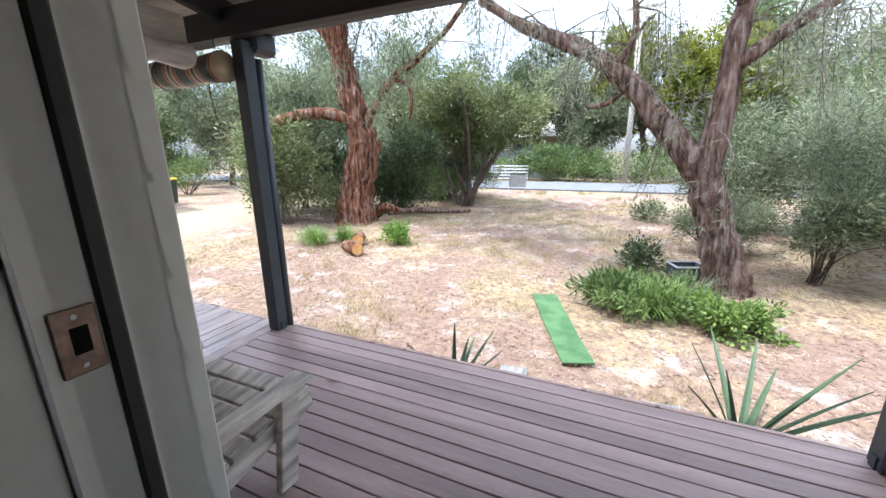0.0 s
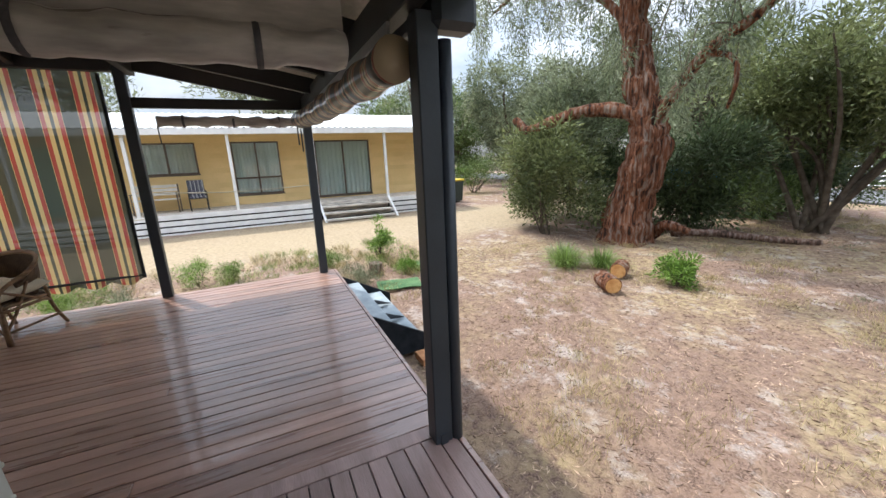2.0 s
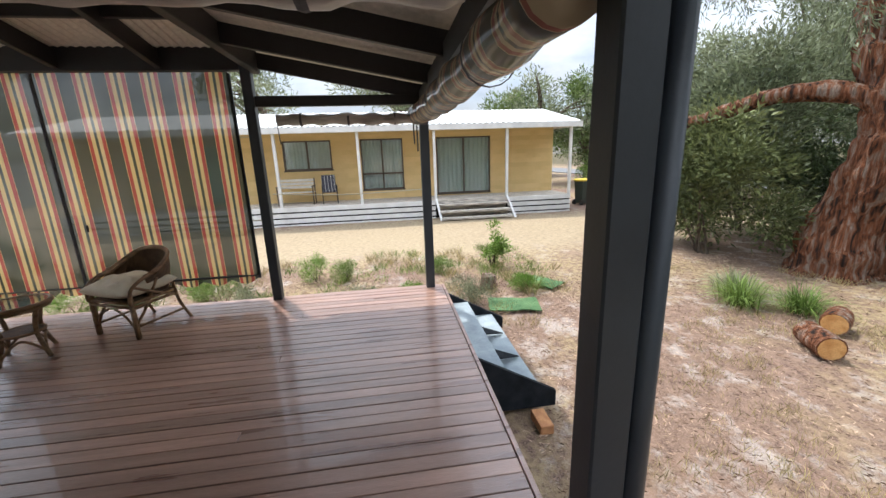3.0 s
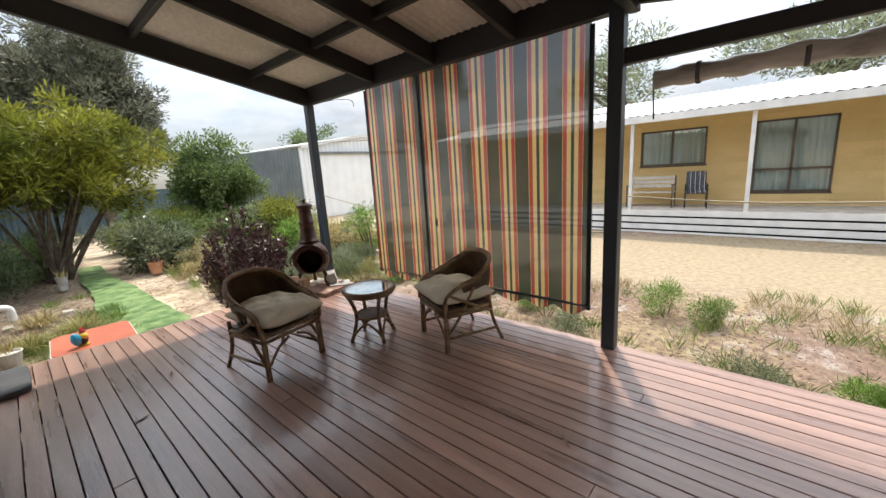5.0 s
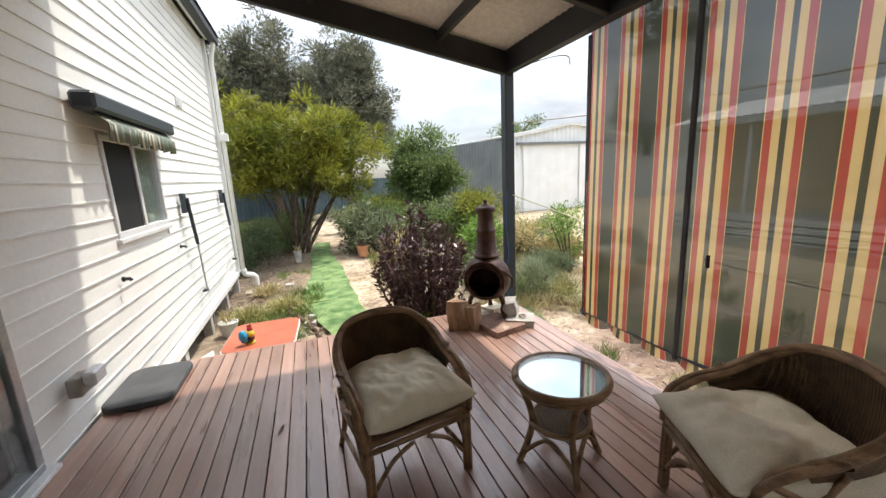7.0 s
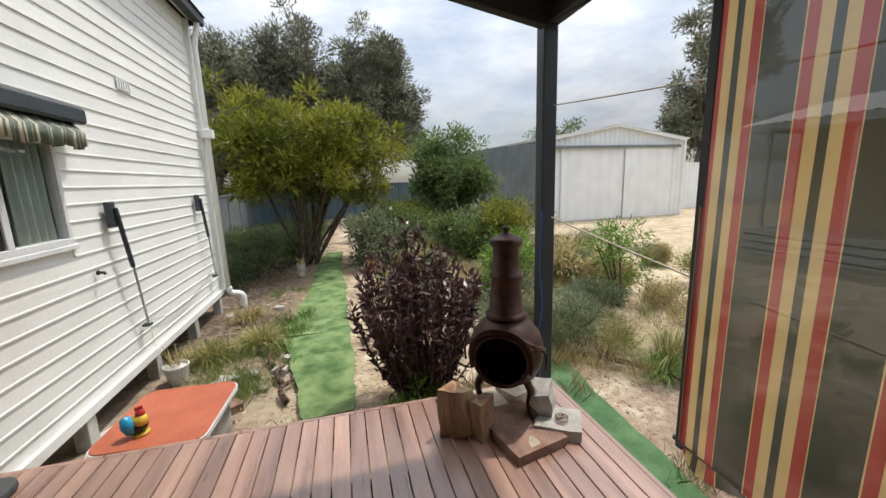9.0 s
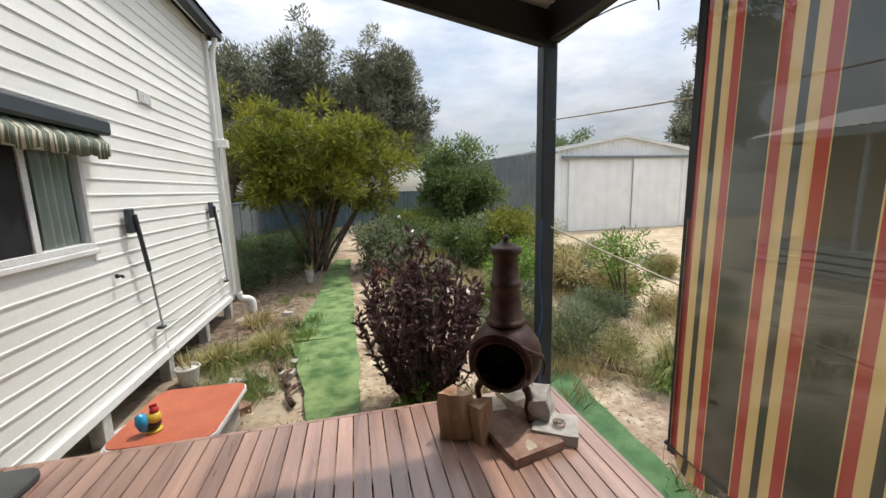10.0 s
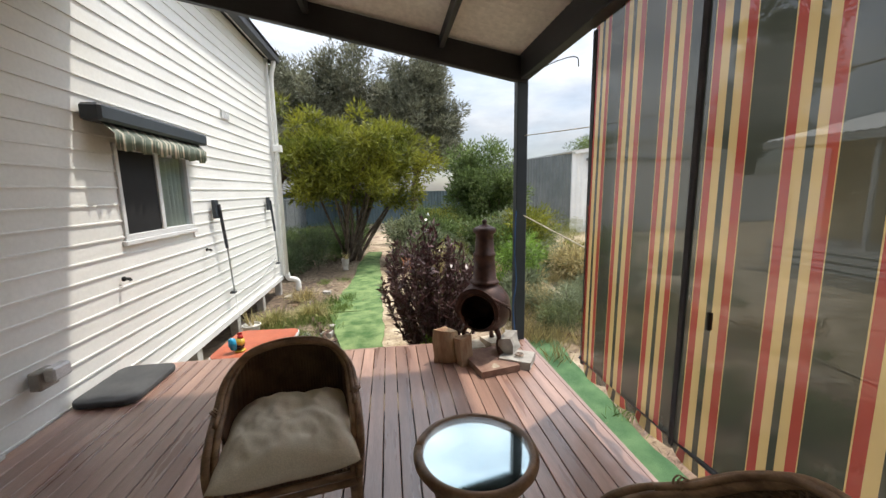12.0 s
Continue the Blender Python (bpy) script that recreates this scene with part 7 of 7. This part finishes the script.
def turf_strip(pts, w, label, mat, thick=0.015):
    bm = bmesh.new()
    line = smooth_line([(*p, 0) for p in pts], 8)
    rows = []
    for i, p in enumerate(line):
        d = (line[min(i + 1, len(line) - 1)] - line[max(i - 1, 0)]).normalized()
        s = Vector((-d.y, d.x, 0))
        k = i / (len(line) - 1)
        ww = w[0] + (w[1] - w[0]) * k + (0.02 * math.sin(i * 2.1) + 0.025 * math.sin(i * 0.9)) * (0.2 if w[0] < 0.3 else 1.0)
        rows.append([bm.verts.new(p + s * ww * u + Vector((0, 0, GROUND + 0.03 + 0.012 * noise.noise((p + s * ww * u) * 3)))) for u in (-0.5, -0.17, 0.17, 0.5)])
    for a, b in zip(rows, rows[1:]):
        for k in range(3):
            bm.faces.new((a[k], a[k + 1], b[k + 1], b[k]))
    ob = part("turf_strip", bm, mat)
    ob.modifiers.new("thick", "SOLIDIFY").thickness = thick
    return tagged(ob, label, "turf")


turf_strip([(0.396, 3.52), (0.11, 4.3), (-0.184, 5.15)], (0.29, 0.32), "narrow strip of bright synthetic turf on the yard", M_turf)
turf_strip([(-3.76, -4.55), (-3.68, -5.5), (-3.54, -6.55)], (0.44, 0.9), "green synthetic turf path behind the deck", M_turf2)
turf_strip([(-3.52, -6.57), (-3.55, -7.8), (-3.6, -9.0), (-3.55, -11.0), (-3.65, -13.0)], (0.92, 0.45), "green synthetic turf path through the garden", M_turf2)
turf_strip([(-5.90, 0.3), (-5.88, -2.0), (-5.95, -3.4), (-6.1, -4.8)], (0.55, 0.45), "green synthetic turf strip beside the deck", M_turf)
turf_strip([(-6.0, 3.0), (-5.85, 3.7)], (0.45, 0.5), "green synthetic turf scrap by the steps", M_turf)
turf_strip([(-7.0, 3.95), (-6.5, 4.3)], (0.4, 0.4), "green synthetic turf scrap on the yard", M_turf)


def carpet_steps():
    """Two low steps at the deck's front edge, dark carpet over the sides."""
    s = thing("deck_steps", label="low pale steps with dark carpeted sides", category="steps")
    for k in range(2):
        y0 = 2.24 + k * 0.30
        part("tread", B(-5.25, -3.75, y0, y0 + 0.30, -0.22 - 0.19 * k, -0.19 - 0.19 * k, 0.004), M_tread, s)
        part("riser", B(-5.25, -3.75, y0 + 0.28, y0 + 0.30, -0.6, -0.22 - 0.19 * k), M_carpet, s)
    for x in (-5.29, -3.75):
        bm = bmesh.new()
        vs = [bm.verts.new((x + d, y, z)) for d in (0, 0.04) for y, z in ((2.22, -0.02), (2.98, -0.44), (2.98, -0.58), (2.22, -0.58))]
        for q in ((0, 1, 2, 3), (7, 6, 5, 4), (0, 4, 5, 1), (1, 5, 6, 2), (3, 2, 6, 7), (0, 3, 7, 4)):
            bm.faces.new([vs[i] for i in q])
        part("side_carpet", bm, M_carpet, s, "dark carpet covering the side")
    for x in (-4.75, -4.25):
        bm = bmesh.new()
        vs = [bm.verts.new(c) for c in ((x, 2.26, -0.17), (x + 0.42, 2.26, -0.17), (x + 0.05, 2.82, -0.375), (x, 2.26, -0.16), (x + 0.42, 2.26, -0.16), (x + 0.05, 2.82, -0.365))]
        for q in ((0, 1, 2), (5, 4, 3), (0, 3, 4, 1), (1, 4, 5, 2), (2, 5, 3, 0)):
            bm.faces.new([vs[i] for i in q])
        part("carpet_flap", bm, M_carpet, s)
    b = tagged(part("brick", B(-3.62, -3.4, 2.72, 2.83, -0.6, -0.52, 0.006), M_brick), "loose orange brick by the steps", "brick")


carpet_steps()
for x, z in ((0.02, -0.24), (0.95, -0.28)):
    stone("timber_block", (x, 2.5, GROUND), (0.2, 0.22, z - GROUND + 0.08), 8, M_oldwood, "weathered timber end block at deck edge", 0.01, 12)
stone("sleeper", (0.49, 2.46, GROUND), (0.78, 0.14, 0.25), 0, M_oldwood, "weathered timber sleeper step along deck", 0.008, 13)

sg = thing("lawn_sign", (-3.75, 18.7, GROUND), 12, "small grey board sign on two stakes", "sign")
part("board", B(-0.4, 0.4, -0.012, 0.012, 0.2, 0.78), M_galv, sg)
for x in (-0.4, 0.4):
    part("stake", tube(bmesh.new(), [(x, 0.02, -0.1), (x, 0.02, 0.95)], 0.015, 6), M_galv, sg)


def street_things():
    p = thing("power_pole", (1.1, 25.0, GROUND), 0, "tall timber power pole across the street", "pole")
    part("shaft", tube(bmesh.new(), [(0, 0, -0.2), (0, 0, 10)], [0.16, 0.11], 10), M_oldwood, p, smooth=True)
    part("crossarm", B(-1, 1, -0.06, 0.06, 9.1, 9.25), M_oldwood, p)
    f = thing("grey_fence", label="dark grey panel fence across the street", category="fence")
    part("panel", sheet_wall(bmesh.new(), (-13, 27.5), (-3.2, 27.5), GROUND, 1.35, None, 0.25), M_shedg, f)
    g = thing("farm_gate", label="low tubular steel gate across the street", category="gate")
    for k in range(5):
        part("rail", tube(bmesh.new(), [(-9.5, 25.2, -0.45 + 0.2 * k), (-4.6, 25.2, -0.45 + 0.2 * k)], 0.025, 6), M_galv, g)
    for x in (-9.5, -7.0, -4.6):
        part("upright", tube(bmesh.new(), [(x, 25.2, -0.6), (x, 25.2, 0.4)], 0.03, 6), M_galv, g)
    h = thing("far_house", label="low brown roofed house across the street", category="house")
    part("wall", B(-14, -1.5, 36, 42, GROUND, 2.6), M_stone, h)
    bm = bmesh.new()
    vs = [bm.verts.new(c) for c in ((-14.6, 35.4, 2.5), (-0.9, 35.4, 2.5), (-0.9, 42.5, 2.5), (-14.6, 42.5, 2.5), (-12, 39, 4.2), (-3.5, 39, 4.2))]
    for q in ((0, 1, 5, 4), (1, 2, 5), (2, 3, 4, 5), (3, 0, 4), (3, 2, 1, 0)):
        bm.faces.new([vs[i] for i in q])
    part("roof", bm, M_oldwood, h)
    for k in range(3):
        part("window", B(-12 + k * 4, -10.4 + k * 4, 35.95, 35.99, 0.6, 1.9), M_blue, h)
    v = thing("white_van", (-1.6, 31.5, GROUND), 0, "white parked van across the street", "van")
    part("body", B(-1.1, 1.3, -0.9, 0.9, 0.35, 1.95, 0.18), M_trim, v)
    part("window", B(-0.6, 0.9, -0.915, -0.9, 1.2, 1.7), M_bkgl, v)
    for x in (-0.7, 0.8):
        part("wheel", lathe(bmesh.new(), [(0.0, -0.1), (0.33, -0.1), (0.33, 0.1), (0.0, 0.1)], 16, pose(x, -0.82, 0.33, 90, 0, 0)), M_black, v)
    b = thing("covered_trailer", (-9.6, 17.0, GROUND), 10, "low trailer under bright blue tarpaulin", "trailer")
    bm = rough_block(3.6, 1.5, 0.85, 0.1, 4, 3)
    for vv in bm.verts:
        vv.co.z += 0.35
    part("tarpaulin", bm, M_tarp, b)
    for x in (-0.9, 0.9):
        part("wheel", lathe(bmesh.new(), [(0.0, -0.08), (0.28, -0.08), (0.28, 0.08), (0.0, 0.08)], 14, pose(x, -0.7, 0.28, 90, 0, 0)), M_black, b)


street_things()


# ---- back garden small things ----
def pot(at, r, h, mat, label, seed, leaf):
    t = thing("plant_pot", at, 0, label, "pot")
    part("pot", lathe(bmesh.new(), [(0.0, 0), (r * 0.72, 0), (r, h * 0.92), (r * 1.06, h * 0.92), (r * 1.06, h), (r * 0.95, h), (r * 0.9, h * 0.85), (0.0, h * 0.85)], 18), mat, t, smooth=False)
    rs = np.random.RandomState(seed)
    p = np.column_stack([rs.normal(size=(24, 2)) * r * 0.3, np.full(24, h * 0.85)])
    w = np.column_stack([rs.normal(size=(24, 2)) * 0.4, np.ones(24)])
    leaf_mesh("plant", *blades(p, w, 0.25, 0.02, rs=rs), leaf, t)


pot((-2.12, -5.75, GROUND), 0.12, 0.2, M_pot, "pale plastic pot with dry plant", 1, L_dry)
pot((-4.6, -10.2, GROUND), 0.16, 0.3, M_terra, "terracotta pot with red flowers", 2, L_purple)
pot((-2.95, -10.4, GROUND), 0.1, 0.3, M_concrete, "slim grey pot beside turf path", 3, L_dry)
for i, (x, y) in enumerate(((-3.35, -4.9), (-3.25, -5.3), (-3.1, -5.75), (-2.95, -6.1))):
    bm = bmesh.new()
    limb(bm, [(x, y, GROUND + 0.03), (x + 0.08, y - 0.2, GROUND + 0.07), (x - 0.02, y - 0.42, GROUND + 0.04)], 0.035, 0.018, seed=i)
    tagged(part("driftwood", bm, M_bark, smooth=True), "grey brown driftwood edging the turf path", "driftwood", "driftwood edging")
bm = bmesh.new()
limb(bm, [(-6.5, -5.0, GROUND + 0.04), (-7.0, -4.4, GROUND + 0.06), (-7.3, -3.8, GROUND + 0.03)], 0.035, 0.02)
tagged(part("fallen_branch", bm, M_bark, smooth=True), "grey fallen branch beside the deck", "branch")
tagged(part("sheet_offcut", B(-0.16, 0.16, -0.22, 0.22, 0, 0.012, 0.002), M_trim), "white sheet offcut leaning under the house", "panel").matrix_basis = pose(-2.0, -4.72, GROUND + 0.06, 0, 22, 15)
for i, (x, y, a) in enumerate(((-2.75, -1.75, 20), (-3.05, -2.3, 75), (-2.6, -0.9, 130), (-4.15, 0.5, 45), (-3.6, -2.75, 160), (-0.9, 1.75, 15))):
    bm = bmesh.new()
    fv = [[bm.verts.new((u * 0.05, w * 0.011 * (1 - u * u), 0.003 + 0.004 * u * u + 0.002 * abs(w))) for w in (-1, 0, 1)] for u in (-0.98, -0.5, 0, 0.5, 0.98)]
    for p, q in zip(fv, fv[1:]):
        bm.faces.new((p[0], p[1], q[1], q[0])), bm.faces.new((p[1], p[2], q[2], q[1]))
    lf = tagged(part("fallen_leaf", bm, L_litter), "curled dry brown leaf lying on the deck", "leaf", "fallen leaves")
    lf.modifiers.new("thick", "SOLIDIFY").thickness = 0.001
    lf.matrix_basis = pose(x, y, 0.001, 0, 0, a)
rs_ = random.Random(8)
for i in range(26):
    x, y = rs_.uniform(-3.3, -2.1), rs_.uniform(-8.8, -4.2)
    if -3.2 < x < -2.5 and y > -4.4:
        continue
    s = rs_.uniform(0.05, 0.15)
    stone("garden_stone", (x, y, GROUND - 0.02), (s * 1.3, s, s * 0.6), rs_.uniform(0, 180), M_concrete if i % 3 else M_redstone, "small loose garden stone by the wall", 0.02, i)
so = thing("solar_lamp", (-5.9, -17.0, GROUND), 0, "small white garden lamp before the fence", "lamp")
part("stem", tube(bmesh.new(), [(0, 0, 0), (0, 0, 0.9)], 0.02, 6), M_black, so)
part("head", lathe(bmesh.new(), [(0.0, 0.9), (0.08, 0.92), (0.1, 1.0), (0.0, 1.1)], 12), M_trim, so)

for nm, pts, r, m, lab in (
    ("clothes_line", [(-5.385, -3.69, 1.96), (-5.64, -2.4, 1.88), (-5.645, -1.0, 1.84), (-5.44, 0.37, 1.80)], 0.004, M_rope, "thin pale line tied from post past the blind"),
    ("yellow_rope", [(-5.385, -3.69, 1.25), (-5.63, -2.5, 0.98), (-5.645, -1.2, 0.85), (-5.44, 0.37, 0.92)], 0.005, M_rope, "pale yellow rope tied between the posts"),
    ("blue_cord", [(-5.33, -3.58, 1.27), (-5.32, -3.58, 0.9), (-5.34, -3.58, 0.6), (-5.31, -3.58, 0.35), (-5.33, -3.58, 0.12), (-5.32, -3.57, 0.003)], 0.006, M_brope, "blue cord hanging down the post"),
    ("yellow_rope", [(-5.38, 0.43, 1.2), (-5.38, 1.2, 1.16), (-5.38, 2.07, 1.18)], 0.005, M_rope, "pale rope tied between the posts"),
    ("hanging_rope", [(-1.955, -5.75, 0.12), (-1.945, -5.77, -0.08), (-1.96, -5.79, -0.28), (-1.95, -5.8, -0.46)], 0.004, M_trim, "thin white cord hanging from the awning arm"),
    ("wall_cable", [(-1.895, -5.75, 0.13), (-1.89, -6.5, -0.02), (-1.89, -7.2, 0.02), (-1.895, -7.95, 0.2)], 0.004, M_grayalu, "thin grey cable sagging between the awning arms"),
    ("loose_wire", [(-5.36, -3.6, 2.44), (-5.45, -3.1, 2.43), (-5.5, -2.85, 2.39), (-5.5, -2.8, 2.31)], 0.004, M_black, "loose black wire hanging under the beam"),
):
    tagged(part(nm, tube(bmesh.new(), smooth_line(pts, 6), r, 6), m, smooth=True), lab, "rope")


# ---- litter and grass over the ground ----
def scatter(n, rect, seed):
    rs = np.random.RandomState(seed)
    x, y = rs.uniform(rect[0], rect[1], n), rs.uniform(rect[2], rect[3], n)
    return rs, np.column_stack([x, y])


def litter(n, rect, ln, w, seed, label):
    rs, p = scatter(n, rect, seed)
    pos = np.column_stack([p, np.full(n, GROUND + 0.012) + rs.uniform(0, 0.02, n)])
    way = np.column_stack([rs.normal(size=(n, 2)), rs.normal(size=n) * 0.12])
    ob = leaf_mesh("leaf_litter", *blades(pos, way, ln, w, rs=rs), L_litter)
    return tagged(ob, label, "leaf litter", kind="stuff")


litter(42000, (-7.5, 3.5, 2.6, 9.5), 0.055, 0.009, 81, "scattered dry leaves and bark on the yard")
litter(9000, (-8.5, 2.5, 9.5, 15.0), 0.08, 0.014, 82, "scattered dry leaves under the trees")
litter(7000, (-8.5, -2.1, -9.5, -3.7), 0.06, 0.012, 83, "scattered dry leaves in the back garden")
litter(6000, (-9.0, -5.7, -3.5, 4.5), 0.06, 0.012, 84, "scattered dry leaves beside the deck")


def grass_area(n, rect, per, ln, mat, seed, label, clump=0.5):
    rs, p = scatter(n, rect, seed)
    keep = [i for i, q in enumerate(p) if noise.noise(Vector((q[0] * clump, q[1] * clump, seed))) > 0.05]
    return tufts("grass", p[keep], per * 2, ln, 0.0045, mat, label, seed, 0.07, 0.3, droop=0.12)


grass_area(360, (-5.0, 3.0, 8.0, 16.0), 16, 0.09, L_gum, 98, "short grey green grass on the far lawn", 0.5)
grass_area(1700, (-7.0, 3.0, 3.0, 16.0), 16, 0.11, L_dry, 91, "patches of dry yellow grass on the yard", 0.6)
grass_area(190, (-9.2, -6.0, -4.0, 4.6), 22, 0.22, L_grass, 92, "green grass tufts along the drive edge", 0.7)
grass_area(240, (-9.2, -6.0, -10.0, 4.6), 20, 0.24, L_dry, 93, "dry grass tufts along the drive edge", 0.5)
grass_area(620, (-10.0, -4.6, -14.0, -4.2), 26, 0.34, L_dry, 94, "dry tall grass in the back garden", 0.6)
grass_area(170, (-10.0, -4.6, -14.0, -4.8), 26, 0.30, L_grass, 95, "green tall grass in the back garden", 0.6)
grass_area(200, (-3.4, -2.2, -9.0, -4.1), 22, 0.18, L_grass, 96, "short green grass by house wall", 0.9)
grass_area(160, (-7.0, 2.0, 16.0, 18.2), 20, 0.2, L_dry, 97, "dry grass verge along the street", 0.5)


# ---- decks: one board after the other ----
def deck(name, label, x0, x1, y0, y1, along, pitch, mat, joints):
    d = thing(name, label=label, category="deck", kind="structure")
    span, ln = ((x1 - x0), (y1 - y0)) if along == "y" else ((y1 - y0), (x1 - x0))
    n = int(round(span / pitch))
    pitch = span / n
    rs = random.Random(5)
    cache = {}
    for k in range(n):
        cut = joints[k % len(joints)]
        for a, b in ((0, cut), (cut, 1)) if cut < 1 else ((0, 1),):
            s = round(ln * (b - a) - 0.003, 4)
            if s not in cache:
                w = pitch - 0.006
                if along == "y":
                    bm = B(0, w, 0, s, -0.022, 0, 0.0025)
                else:
                    bm = B(0, s, 0, w, -0.022, 0, 0.0025)
                ob = part("board", bm, mat, d)
                cache[s] = ob.data
            else:
                ob = new("board", cache[s])
                ob.parent = d
            dz = rs.uniform(-0.0012, 0.0012)
            ob.matrix_basis = pose(x0 + k * pitch, y0 + ln * a, dz) if along == "y" else pose(x0 + ln * a, y0 + k * pitch, dz)
    return d


deck("deck_side", "dark red brown stained timber deck boards", -5.42, -2.03, -3.625, 2.25, "y", 0.0965, M_deckA, (1, 1, 0.42, 1, 1, 1, 0.74, 1, 1))
deck("deck_front", "red brown stained front veranda boards", -1.80, 4.4, 0.53, 2.25, "x", 0.095, M_deckB, (0.6, 0.8))
tagged(part("border_board", B(-1.90, -1.805, 0.53, 2.25, -0.022, 0.001, 0.003), M_deckB), "single border board where the decks meet", "board", kind="structure")
tagged(part("border_board", B(-2.027, -1.893, -3.625, 0.497, -0.022, 0.0, 0.003), M_deckA), "edge board along the house wall", "board", kind="structure")
tagged(part("border_board", B(-2.027, -1.905, 0.50, 2.25, -0.022, 0.0, 0.003), M_deckA), "edge board where the decks meet", "board", kind="structure")
for a in ((-5.455, -5.425, -3.66, 2.285), ):
    tagged(part("fascia_side", B(*a, -0.19, -0.004, 0.003), M_deckA), "stained timber deck edge board", "trim", kind="structure")
tagged(part("fascia_front", B(-5.425, 4.4, 2.255, 2.285, -0.19, -0.004, 0.003), M_deckA), "stained timber deck edge board", "trim", kind="structure")
tagged(part("fascia_back", B(-5.425, -1.9, -3.66, -3.63, -0.19, -0.004, 0.003), M_deckA), "stained timber deck edge board", "trim", kind="structure")
bm = bmesh.new()
for y in np.arange(-3.5, 2.2, 0.45):
    box(bm, -5.41, -2.03, y, y + 0.045, -0.12, -0.024)
for x in np.arange(-1.7, 4.3, 0.45):
    box(bm, x, x + 0.045, 0.53, 2.19, -0.12, -0.024)
tagged(part("joists", bm, M_beam), "dark joists below the deck boards", "beam", kind="structure")
# black sheet over the ground, painted shade seen between deck boards
tagged(part("deck_shade", B(-5.4, 4.3, -3.3, 2.1, -0.62, -0.6), M_soot_shade), "black sheet painted as the shade below the deck", "ground", kind="structure")
